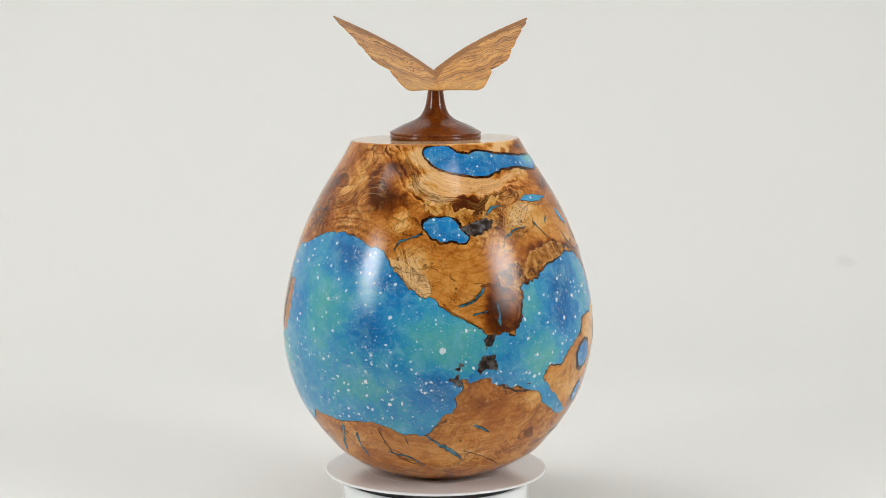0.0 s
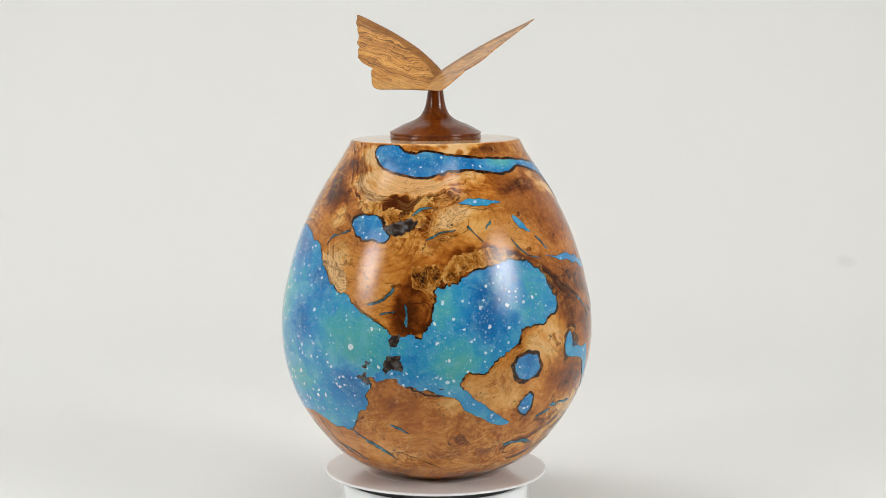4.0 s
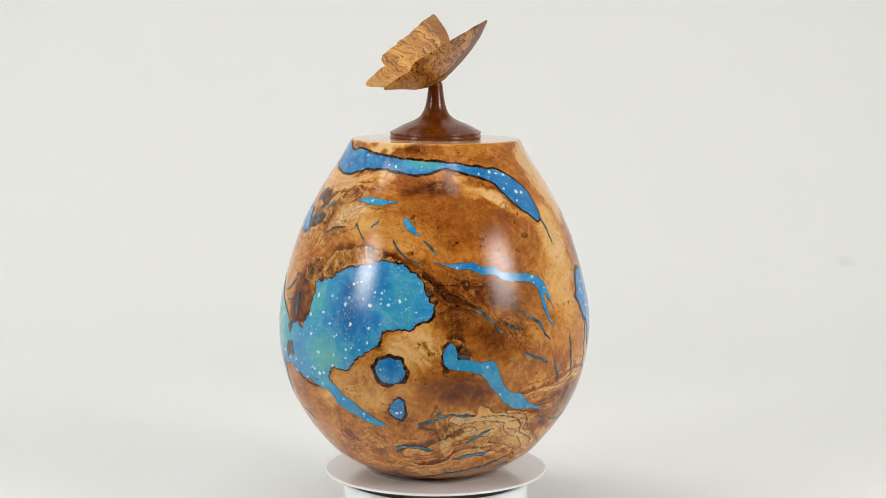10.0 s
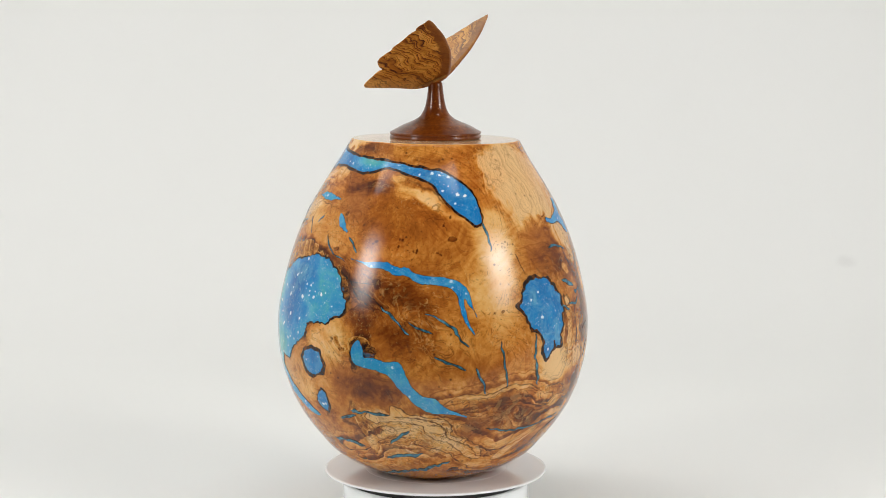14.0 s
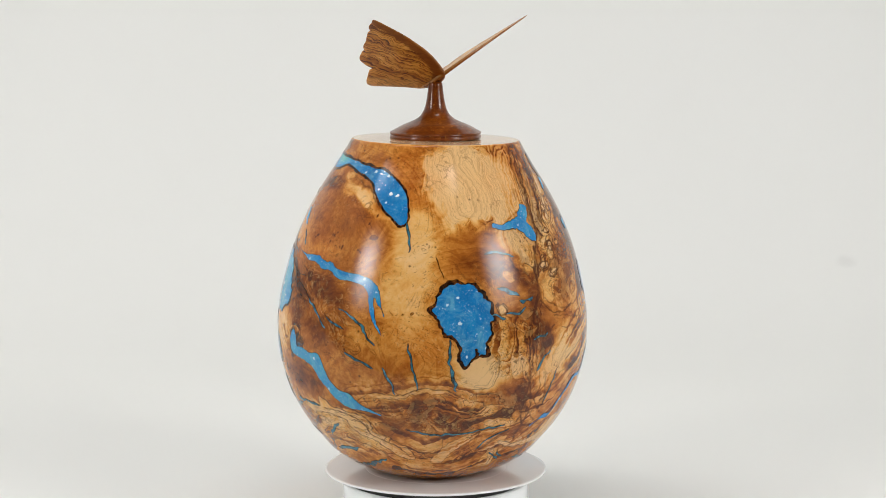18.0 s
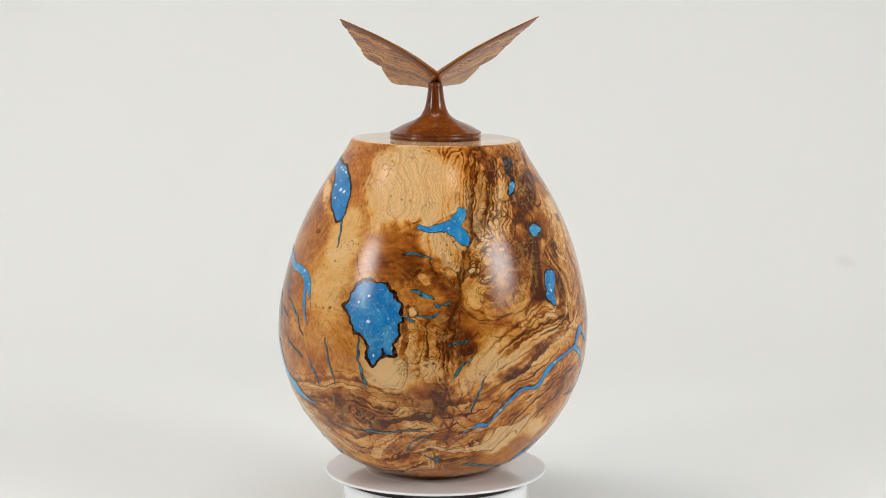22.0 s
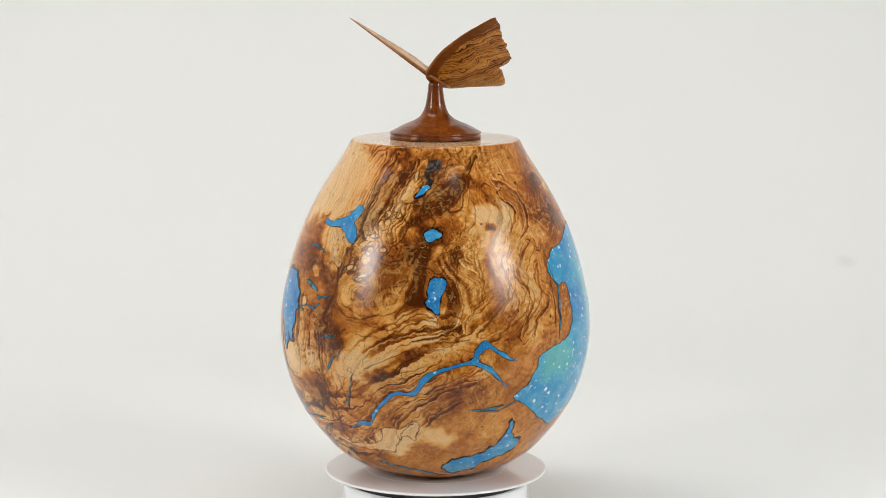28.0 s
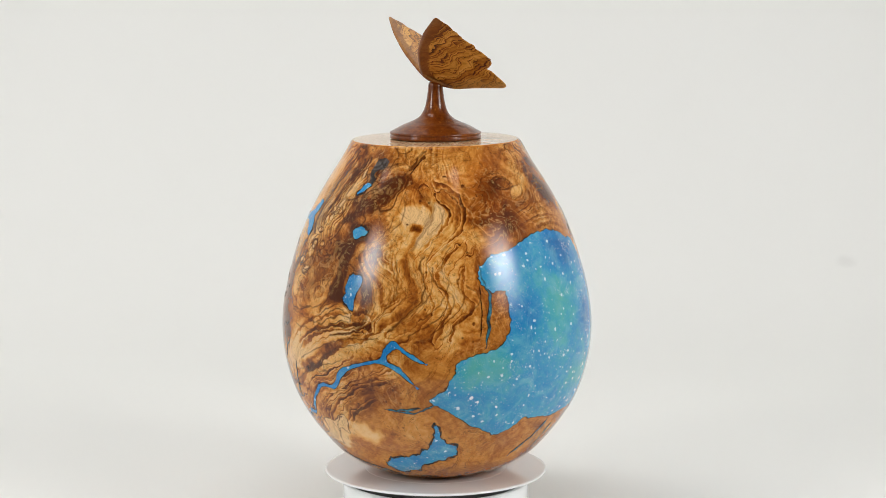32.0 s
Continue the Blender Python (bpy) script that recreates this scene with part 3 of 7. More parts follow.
DROP = [
    (68.6, 172.7), (71.7, 170.7), (73.8, 166.7), (75.7, 162.7), (72.7, 164.1), (69.9, 166.8)]
RIVER = [
    (81.3, 147.2), (87.8, 146.4), (96.6, 146.9), (101.4, 144.0), (104.8, 144.4), (110.1, 140.1), (117.0, 139.6), (122.8, 137.4), (127.1, 133.1),
    (128.6, 126.5), (130.6, 115.2), (128.4, 120.8), (126.2, 125.7), (127.4, 114.2), (130.0, 103.6), (126.5, 110.8), (124.3, 121.8), (122.5, 130.7),
    (115.7, 134.3), (109.4, 134.8), (105.2, 138.8), (100.0, 139.4), (95.7, 142.2), (89.1, 143.5)]
STREAM = [
    (85.6, 93.5), (88.1, 98.6), (90.1, 93.9), (90.5, 89.1), (94.1, 89.0), (98.6, 86.8), (103.1, 87.0), (105.9, 79.2), (108.0, 71.6),
    (111.4, 66.4), (116.5, 64.2), (120.4, 58.3), (128.5, 52.4), (121.2, 54.4), (114.9, 55.3), (109.5, 59.7), (106.1, 65.7), (103.2, 70.5),
    (100.0, 77.3), (95.2, 81.0), (90.9, 82.4), (87.2, 83.8), (85.6, 87.2)]
EYE = [
    (61.9, 85.1), (63.8, 87.9), (66.9, 89.4), (70.1, 87.9), (71.7, 83.7), (71.9, 78.3), (69.8, 74.8), (67.0, 73.4), (64.2, 74.1),
    (62.2, 77.6), (61.3, 81.5)]
EYELET = [
    (66.4, 60.1), (68.9, 63.8), (70.6, 61.2), (70.8, 53.2), (68.2, 50.2), (65.6, 54.0)]
CHANNEL = [
    (31.1, 69.9), (38.4, 69.7), (42.9, 69.2), (46.9, 63.1), (52.2, 56.9), (58.2, 50.0), (62.9, 45.0), (55.7, 45.5), (49.3, 51.2),
    (43.6, 55.9), (39.8, 64.0), (34.5, 66.4)]
LAKE = [
    (149.3, 125.5), (150.9, 131.1), (154.6, 135.2), (159.6, 135.7), (163.7, 133.3), (166.3, 128.8), (168.7, 122.9), (169.6, 116.6), (168.1, 110.4),
    (167.5, 100.8), (166.3, 94.2), (164.4, 93.0), (163.2, 96.4), (161.8, 89.9), (159.6, 87.6), (158.0, 90.6), (157.8, 99.3), (154.8, 103.5),
    (152.1, 108.9), (149.7, 114.7), (148.7, 120.4)]
FLUKE = [
    (174.1, 169.3), (181.5, 170.3), (185.8, 172.2), (189.9, 176.7), (193.5, 180.8), (194.7, 177.8), (192.4, 171.0), (194.1, 166.0), (195.0, 160.4),
    (190.6, 160.9), (188.3, 165.6), (185.5, 167.3), (180.1, 167.0)]
SPOT = [
    (220.5, 187.8), (222.2, 190.1), (223, 192.4), (225.5, 194.2), (227.7, 193.2), (226.2, 190.9), (224.1, 188.9), (221.7, 187.5)]
BEAD = [
    (225.5, 165.5), (226.8, 167.8), (229.1, 168.9), (231.1, 167.3), (233.1, 166.4), (232.2, 164.4), (230.4, 163), (228.3, 161.7), (226.4, 162.6)]
SHARD = [
    (227.3, 133.2), (228.5, 139.2), (231.2, 140.5), (234.2, 138.5), (233.5, 132.6), (232, 126.5), (231.4, 119.3), (228.9, 122.1), (226.8, 125.5), (227.7, 128.9)]
BRANCH = [
    (193.3, 41.2), (199.3, 49.2), (203.5, 49.0), (205.8, 56.1), (210.3, 64.2), (215.3, 71.2), (221.7, 71.8), (225.5, 81.6), (232.7, 87.1),
    (241.6, 91.3), (244.1, 97.7), (246.0, 101.9), (248.7, 103.2), (252.2, 97.9), (256.2, 93.9), (260.2, 87.9), (254.6, 90.4), (249.9, 96.3),
    (247.6, 95.6), (246.0, 90.7), (250.3, 86.7), (253.5, 80.5), (256.8, 72.2), (251.3, 79.1), (246.4, 85.0), (241.5, 87.1), (232.4, 82.6),
    (228.2, 78.2), (223.2, 67.9), (216.0, 67.0), (210.4, 59.2), (206.7, 51.4), (203.7, 45.3), (198.4, 44.2)]
SLIVER = [
    (234.5, 16.3), (240.9, 22.0), (250.2, 24.8), (257.8, 29.9), (261.2, 37.9), (262.5, 49.3), (265.5, 37.3), (271.9, 31.4), (271.6, 24.8),
    (265.3, 21.2), (256.1, 16.9), (250.9, 12.4), (239.5, 9.9)]
TONES_A = [
    (9.6, 193.3, 36.5, 10.9, 0.55), (-18.5, 200.7, 18.2, 14.6, 0.35), (22.8, 189.5, 21.9, 8.0, 0.5), (31.8, 214.2, 21.9, 3.3, 0.9), (-24.6, 193.5, 20.1, 21.9, -0.75),
    (-57.3, 186.6, 21.9, 25.5, -0.3), (-10.3, 139.4, 14.6, 10.9, 0.3), (5.6, 142.5, 25.5, 25.5, 0.1), (55.9, 148.5, 32.8, 5.1, -0.7), (63.4, 163.5, 32.8, 9.5, 0.2),
    (45.9, 169.6, 21.9, 6.6, 0.25), (88.4, 187.8, 25.5, 5.8, -0.35), (96.5, 176.9, 36.5, 21.9, -0.22), (71.1, 190.5, 10.9, 10.9, -0.25), (108.3, 186.9, 21.9, 5.1, 0.6),
    (138.4, 164.4, 14.6, 18.2, 0.45), (156.5, 193.4, 10.9, 21.9, 0.5), (103.2, 120.8, 32.8, 21.9, -0.25)]
TONES_B = [
    (93.5, 70.0, 21.9, 10.9, -0.2), (105.0, 47.0, 23.7, 6.6, 1.0), (121.6, 34.7, 16.4, 9.1, 0.6), (51.1, 60.2, 25.5, 9.1, 0.35), (75.5, 94.7, 14.6, 18.2, 0.35),
    (25.7, 43.6, 21.9, 14.6, 0.1), (167.2, 195.3, 21.9, 25.5, 0.85), (171.2, 193.0, 27.4, 21.9, 0.55), (184.6, 160.4, 12.8, 16.4, 0.6), (138.4, 129.9, 16.4, 32.8, 0.35),
    (162.8, 82.2, 12.8, 14.6, 0.4), (141.2, 58.1, 21.9, 7.3, -0.15), (163.2, 52.3, 21.9, 8.0, -0.15), (168.4, 160.3, 21.9, 12.8, -0.15), (179.3, 103.8, 10.9, 18.2, -0.4),
    (197.5, 143.3, 9.1, 18.2, 0.35), (195.9, 85.3, 21.9, 10.9, 0.5), (205.5, 193.5, 10.2, 32.8, -0.3)]
TONES_C = [
    (233.1, 188.0, 14.6, 21.9, -0.15), (212.3, 147.9, 16.4, 21.9, -0.2), (224.5, 39.2, 18.2, 8.0, 0.8),
    (211.6, 32.5, 14.6, 9.1, 0.7), (246.7, 161.9, 10.9, 29.2, 0.2), (251.5, 175.8, 14.6, 16.4, 0.2), (261.3, 157.4, 8.0, 32.8, 0.2), (270.5, 140.1, 10.9, 21.9, 0.15),
    (232.6, 104.1, 14.6, 18.2, 0.3), (244.4, 76.3, 21.9, 9.1, 0.3), (285.3, 181.8, 21.9, 14.6, -0.3), (-54.0, 196.6, 12.8, 10.9, 0.4), (253.1, 43.2, 21.9, 9.1, 0.15),
    (214.3, 33.3, 10.9, 9.1, 0.8), (5.7, 26.8, 21.9, 9.1, 0.2), (22.7, 53.5, 29.2, 10.9, -0.1)]
TONES_D = [
    (25.0, 118.9, 12.4, 16.4, -0.8), (18.2, 169.3, 21.9, 7.3, -0.7), (7.1, 180.0, 20.1, 5.8, -0.7), (33.6, 138.0, 18.2, 6.6, -0.7), (230.5, 202.9, 8.0, 12.4, -0.25),
    (-2.6, 191.3, 21.9, 10.9, 0.5), (8.7, 195.8, 18.2, 4.4, 0.7), (29.9, 195.4, 18.2, 3.6, 0.7), (45.0, 215.6, 21.9, 3.6, 0.9), (-8.9, 210.3, 14.6, 5.8, 0.9),
    (163.1, 89.6, 21.9, 21.9, 0.35), (191.9, 83.2, 21.9, 7.3, 0.5), (179.7, 60.4, 18.2, 9.1, -0.2), (188.8, 104.1, 12.8, 21.9, -0.55), (166.6, 81.0, 14.6, 14.6, 0.5),
    (168.8, 147.2, 21.9, 9.1, -0.3), (200.6, 186.9, 4.4, 18.2, -0.25), (196.7, 157.5, 5.1, 18.2, -0.25)]
TONES_E = [
    (225.1, 187.1, 8.0, 14.6, -0.35), (226.2, 151.3, 5.8, 16.4, -0.35), (224.2, 123.1, 10.9, 5.1, -0.3)]
TONES = TONES_A + TONES_B + TONES_C + TONES_D + TONES_E
GRAIN_A = [
    (251.1, 161.1, 31.0, 69.3, 1.0), (208.1, 170.8, 21.9, 21.9, 1.0), (171.1, 196.3, 32.8, 29.2, 1.0), (186.7, 157.1, 10.9, 25.5, 1.0), (216.1, 75.9, 47.4, 18.2, 2.0),
    (220.8, 66.7, 21.9, 14.6, 2.0), (106.3, 39.7, 40.1, 14.6, 3.0), (12.8, 191.7, 40.1, 12.4, 4.0), (207.9, 147.9, 29.2, 21.9, 3.0), (198.5, 153.2, 21.9, 25.5, 3.0),
    (179.4, 96.9, 21.9, 21.9, 3.0), (161.1, 54.1, 43.8, 13.9, 3.0), (143.5, 54.2, 40.1, 12.8, 3.0), (202.2, 164.2, 18.2, 32.8, 3.0), (228.8, 189.9, 18.2, 18.2, 3.0),
    (28.9, 177.4, 21.9, 8.0, 3.0), (32.7, 167.0, 18.2, 10.9, 3.0), (-10.3, 139.4, 10.9, 14.6, 3.0)]
GRAIN_B = [
    (-40.1, 187.9, 21.9, 32.8, 4.0), (24.1, 167.8, 18.2, 14.6, 4.0)]
GRAIN = GRAIN_A + GRAIN_B
CLOUDS_A = [
    (-43.7, 119.6, 20.1, 29.2, 0.55), (4.8, 98.8, 29.2, 21.9, 0.8), (-36.5, 151.2, 21.9, 18.2, -1.0), (-1.4, 70.7, 14.6, 16.4, -1.0), (-25.4, 108.3, 16.4, 14.6, -1.0),
    (-29.1, 68.9, 25.5, 12.8, 0.6), (-15.6, 135.9, 14.6, 18.2, -0.7), (280.4, 85.8, 21.9, 16.4, 0.9), (-48.4, 111.4, 16.4, 29.2, 0.4), (294.1, 115.1, 18.2, 14.6, -0.6),
    (51.8, 114.9, 16.4, 18.2, -1.0), (55.3, 135.1, 18.2, 14.6, -0.8), (39.3, 86.0, 18.2, 16.4, 1.0), (33.9, 119.8, 14.6, 14.6, 0.7), (71.8, 125.3, 16.4, 16.4, 0.4),
    (75.5, 205.4, 16.4, 5.8, 1.5)]
CLOUDS = CLOUDS_A
FLAKES_A = [
    (1.4, 94.8, 2.4), (9.8, 106.7, 1.8), (-18.5, 60.5, 1.8), (-13.6, 61.6, 1.5), (-26.7, 74.4, 1.6),
    (-27.1, 65.5, 1.5), (12.2, 83.6, 1.5), (-5.0, 68.9, 1.1), (-39.8, 135.6, 1.1), (12.8, 106.8, 1.1),
    (58.8, 120.2, 1.8), (69.8, 123.7, 1.5), (33.0, 99.1, 1.5), (32.1, 111.1, 1.5), (51.5, 108.1, 1.5),
    (58.9, 106.8, 1.3), (43.6, 81.3, 1.3), (37.1, 88.5, 1.3), (51.2, 132.3, 1.1), (45.9, 100.8, 1.1),
    (275.5, 66.2, 1.8), (278.0, 63.3, 1.6), (285.6, 59.1, 1.5), (299.1, 63.9, 1.3), (298.5, 107.4, 1.3),
    (290.0, 87.9, 1.1), (129.7, 186.3, 1.5), (126.1, 187.2, 1.3), (117.4, 198.3, 1.1)]
FLAKES = FLAKES_A
growth_line([(189.4, 160.3), (191.1, 143.9), (191.6, 123.9), (189.8, 117.0)], 0.5, 0.7)
growth_line([(189.8, 117.0), (192.1, 107.1), (194.7, 93.5)], 0.5, 0.7)
growth_line([(-20.4, 156.5), (-13.8, 162.2), (-5.6, 165.2)], 0.4, 0.6)
growth_line([(14.1, 135.5), (20.0, 134.0), (28.2, 131.5)], 0.5, 0.7)
growth_line([(215.0, 171.1), (221.3, 192.0), (224.4, 202.2)], 0.4, 0.6)
island([(41.7, 37.5), (46.9, 32.9), (46.4, 29.4), (40.4, 34.2)], -0.12, 0.75, 0.5)
island([(-44.8, 214.0), (-39.5, 215.6), (-33.2, 213.7), (-34.6, 210.6), (-41.1, 210.8)], -0.12, 0.75, 0.5)
island([(-65.7, 193.4), (-64.7, 197.0), (-56.9, 194.2), (-55.7, 189.5)], -0.12, 0.75, 0.5)
island([(198.4, 141.0), (200.8, 146.2), (203.5, 148.1), (206.6, 146.0), (204.1, 140.8), (200.9, 136.9)], -0.12, 0.75, 0.5)
island([(200.8, 157.4), (204.8, 161.2), (206.8, 159.2), (204.8, 154.7)], -0.12, 0.75, 0.5)
island([(291.8, 195.3), (299.5, 197.3), (305.8, 195.2), (303.4, 191.3), (296.7, 190.7), (292.3, 192.6)], -0.12, 0.75, 0.5)
island([(38.0, 36.1), (42.9, 38.5), (45.8, 34.8), (42.6, 30.2), (38.9, 31.3)], -0.12, 0.75, 0.5)
flow_line([(257.4, 188.6), (261.7, 182.0), (261.7, 175.4), (259.1, 172.0), (255.5, 161.7), (252.7, 155.2), (252.5, 147.3), (255.5, 138.3), (256.9, 127.5), (253.6, 118.3), (246.4, 110.7)], 608)
flow_line([(265.5, 188.3), (271.5, 182.7), (271.9, 173.5), (267.4, 164.9), (262.3, 157.4), (257.7, 149.7), (257.7, 140.8), (258.6, 130.1), (257.9, 122.1), (253.6, 114.6), (247.2, 106.6)], 616)
flow_line([(267.5, 157.0), (262.1, 148.2), (260.5, 135.3), (263.5, 124.4), (263.2, 116.6), (258.9, 110.2)], 623)
flow_line([(271.4, 156.7), (265.7, 147.9), (264.3, 140.3), (267.2, 129.4), (268.5, 121.1), (265.6, 113.7), (263.7, 104.3)], 630)
flow_line([(273.7, 144.4), (272.6, 131.4), (276.2, 124.2), (274.4, 117.7), (269.8, 113.2), (267.8, 103.8)], 641)
flow_line([(191.6, 41.5), (201.9, 48.1), (208.3, 61.2), (213.7, 68.6), (220.5, 70.1), (224.5, 74.1), (232.9, 82.4)], 620)
flow_line([(195.0, 36.3), (205.7, 48.2), (211.9, 60.0), (218.0, 65.4), (223.4, 66.8), (227.3, 73.7), (233.1, 78.8)], 625)
flow_line([(201.6, 35.5), (209.2, 49.4), (215.4, 57.1), (221.0, 60.5), (226.5, 66.4), (233.4, 73.9)], 630)
flow_line([(219.4, 44.8), (223.4, 51.3), (227.2, 58.7), (234.0, 67.5)], 636)
flow_line([(188.3, 56.0), (197.2, 58.1), (204.2, 63.8), (210.1, 73.6), (217.5, 76.9), (222.7, 81.6), (232.5, 92.1)], 612)
flow_line([(202.1, 67.5), (208.7, 75.0), (216.0, 80.7), (219.9, 87.6), (226.6, 94.0)], 607)
flow_line([(118.1, 61.3), (132.2, 66.4), (144.6, 71.2), (153.9, 70.3), (162.5, 63.7)], 590)
flow_line([(120.8, 56.9), (133.2, 61.6), (145.8, 66.5), (155.5, 65.1), (165.8, 59.6)], 597)
flow_line([(114.6, 50.6), (122.5, 46.8), (132.5, 34.9), (145.6, 27.3), (159.2, 33.0), (169.2, 43.5), (183.0, 45.4), (191.4, 50.3)], 612)
flow_line([(109.2, 33.2), (121.7, 24.4), (135.1, 16.0), (156.3, 13.3), (174.7, 22.5), (192.9, 27.8)], 624)
island([(263.2, 184.5), (265.7, 182.4), (266.6, 177.8), (264.8, 172.7), (261.7, 167.9), (260.0, 165.4), (260.0, 170.6), (262.0, 175.4)], 0.55, 0.5, 0.6)
island([(248.5, 178.4), (253.9, 182.9), (258.2, 179.5), (258.3, 174.3), (255.3, 171.5), (251.4, 172.2), (247.5, 174.5)], 0.45, 0, 5)
island([(251.4, 171.6), (255.3, 172.1), (255.7, 168.8), (253.1, 166.6), (251.5, 168.3)], -0.7, 0.3, 1.0)
island([(180.6, 33.0), (190.2, 30.1), (205.8, 33.9), (208.7, 44.1), (214.8, 45.1), (217.5, 47.8), (223.4, 51.3), (222.9, 41.5), (222.0, 36.1), (217.6, 39.5), (214.0, 33.7), (211.1, 28.0), (202.1, 27.0), (191.3, 27.0), (181.9, 30.1)], 0.9, 0.85, 0.5)
island([(193.6, 78.0), (201.6, 93.9), (213.2, 97.4), (218.4, 93.7), (212.0, 83.3), (205.5, 76.1), (200.1, 73.4), (195.5, 74.5)], 0.35, 0, 6)
island([(204.0, 194.5), (207.6, 201.0), (208.5, 197.8), (204.7, 188.0), (203.1, 177.2), (200.2, 166.4), (198.5, 167.4), (201.0, 177.2), (202.3, 186.0)], 0.7, 0.4, 0.7)
island([(210.5, 194.5), (207.5, 189.3), (205.6, 183.8), (203.9, 174.0), (202.8, 168.4), (204.8, 182.8), (207.5, 191.3)], 0.55, 0.4, 0.7)
island([(211.2, 189.3), (216.4, 193.5), (220.8, 196.7), (218.7, 187.9), (219.9, 183.7), (215.5, 183.8), (209.1, 184.8)], 0.4, 0, 1.5)
island([(214.0, 181.5), (213.1, 178.9), (211.5, 178.9), (210.8, 181.5), (211.8, 184.1), (213.4, 184.1)], 0.45, 0.9, 0.5)
island([(209.9, 176.7), (209.1, 174.7), (207.6, 174.7), (206.9, 176.7), (207.7, 178.9), (209.2, 178.9)], 0.45, 0.9, 0.5)
island([(210.6, 171.8), (210.0, 170.1), (208.6, 170.1), (208.1, 171.8), (208.6, 173.7), (210.1, 173.7)], 0.45, 0.9, 0.5)
island([(205.1, 155.4), (204.2, 153.4), (202.2, 153.4), (201.3, 155.3), (202.1, 157.6), (204.1, 157.7)], 0.45, 0.9, 0.5)
island([(199.2, 144.4), (197.9, 142.3), (195.3, 142.2), (194.0, 144.1), (195.2, 146.2), (197.8, 146.3)], 0.45, 0.9, 0.5)
island([(210.5, 156.8), (209.8, 155.4), (208.0, 155.4), (207.3, 156.8), (208.0, 158.1), (209.8, 158.1)], 0.45, 0.9, 0.5)
island([(221.0, 199.9), (219.6, 197.3), (218.3, 197.4), (217.7, 200.0), (219.1, 202.6), (220.4, 202.6)], 0.45, 0.9, 0.5)
island([(206.2, 163.6), (205.0, 162.6), (202.7, 162.6), (201.5, 163.5), (202.6, 164.9), (205.0, 164.9)], 0.45, 0.9, 0.5)
island([(204.1, 140.2), (203.1, 138.9), (200.8, 138.8), (199.7, 140.1), (200.7, 141.5), (203.1, 141.5)], 0.45, 0.9, 0.5)
island([(148.4, 18.3), (152.7, 28.8), (158.9, 36.0), (164.6, 41.1), (168.4, 39.5), (162.6, 32.8), (158.1, 27.3), (153.3, 19.7)], 0.65, 0.7, 0.5)
island([(177.7, 30.9), (187.5, 33.3), (196.6, 34.0), (194.8, 29.0), (185.3, 28.2)], 0.6, 0.5, 0.5)
island([(162.7, 73.7), (167.5, 74.4), (170.0, 81.4), (171.8, 89.4), (171.1, 80.2), (169.1, 73.5), (166.2, 71.6)], 0.6, 0.5, 0.5)
island([(177.2, 90.2), (181.9, 90.5), (182.9, 84.3), (179.1, 80.2), (177.4, 84.1)], 0.45, 0.2, 1.0)
island([(128.5, 65.8), (137.1, 70.7), (145.8, 72.4), (153.9, 68.8), (148.7, 68.8), (141.2, 68.4), (135.4, 63.0), (130.4, 62.4)], 0.35, 0.3, 0.8)
island([(164.7, 54.7), (170.3, 59.2), (179.0, 59.0), (174.6, 55.5), (169.6, 51.5)], 0.4, 0.6, 0.5)
island([(172.8, 64.5), (175.2, 63.4), (176.1, 61.8), (174.3, 61.3)], -0.1, 0.8, 0.5)
island([(177.1, 55.1), (179.4, 56.7), (182.4, 54.6), (180.0, 53.1)], -0.1, 0.9, 0.5)
growth_line([(205.3, 208.9), (202.4, 197.7), (198.4, 182.7), (196.8, 168.3), (193.8, 155.0), (190.8, 140.6)], 1.6, 0.8)
growth_line([(211.9, 203.3), (208.4, 192.6), (206.9, 183.8), (203.9, 171.7), (200.3, 163.2), (196.6, 158.4)], 0.8, 0.8)
growth_line([(213.6, 195.8), (211.0, 186.1), (215.4, 182.8), (221.1, 184.6), (223.5, 181.3)], 0.7, 0.8)
growth_line([(214.2, 179.6), (217.3, 173.0), (218.5, 168.4), (217.5, 164.2), (214.2, 160.0), (208.0, 151.2)], 0.6, 0.8)
growth_line([(197.7, 148.6), (195.2, 139.9)], 0.5, 0.9)
growth_line([(256.3, 210.6), (250.5, 205.4), (247.8, 203.4)], 0.9, 0.9)
growth_line([(257.4, 188.6), (261.7, 182.0), (261.7, 175.4), (259.1, 172.0), (255.5, 161.7), (252.7, 155.2)], 0.8, 0.5)
growth_line([(252.5, 147.3), (255.5, 138.3), (258.1, 127.4), (254.2, 117.3), (246.4, 109.4)], 0.7, 0.45)
growth_line([(284.9, 192.2), (292.0, 199.3), (303.8, 198.2), (300.6, 192.0)], 0.5, 0.7)
growth_line([(127.2, 34.1), (133.2, 40.4), (130.2, 31.5), (144.0, 27.2), (142.7, 21.3), (152.0, 27.5), (154.0, 36.2), (158.1, 44.4), (163.9, 46.9)], 0.5, 0.7)
growth_line([(187.4, 55.8), (188.9, 46.9), (194.1, 41.7), (201.8, 42.3), (207.0, 45.4)], 0.6, 0.6)
growth_line([(218.5, 90.1), (218.6, 75.8)], 0.5, 0.6)
growth_line([(225.3, 175.2), (227.4, 163.9), (227.2, 150.7), (226.3, 137.3), (222.1, 128.5), (217.8, 122.9)], 2.8, 0.45)
growth_line([(226.6, 170.4), (227.1, 157.3), (226.7, 144.0), (225.9, 135.6)], 1.3, 0.9)
flow_line([(-12.2, 214.4), (-6.7, 203.0), (2.6, 195.2), (16.0, 190.5), (30.9, 191.6), (52.7, 198.1)], 300)
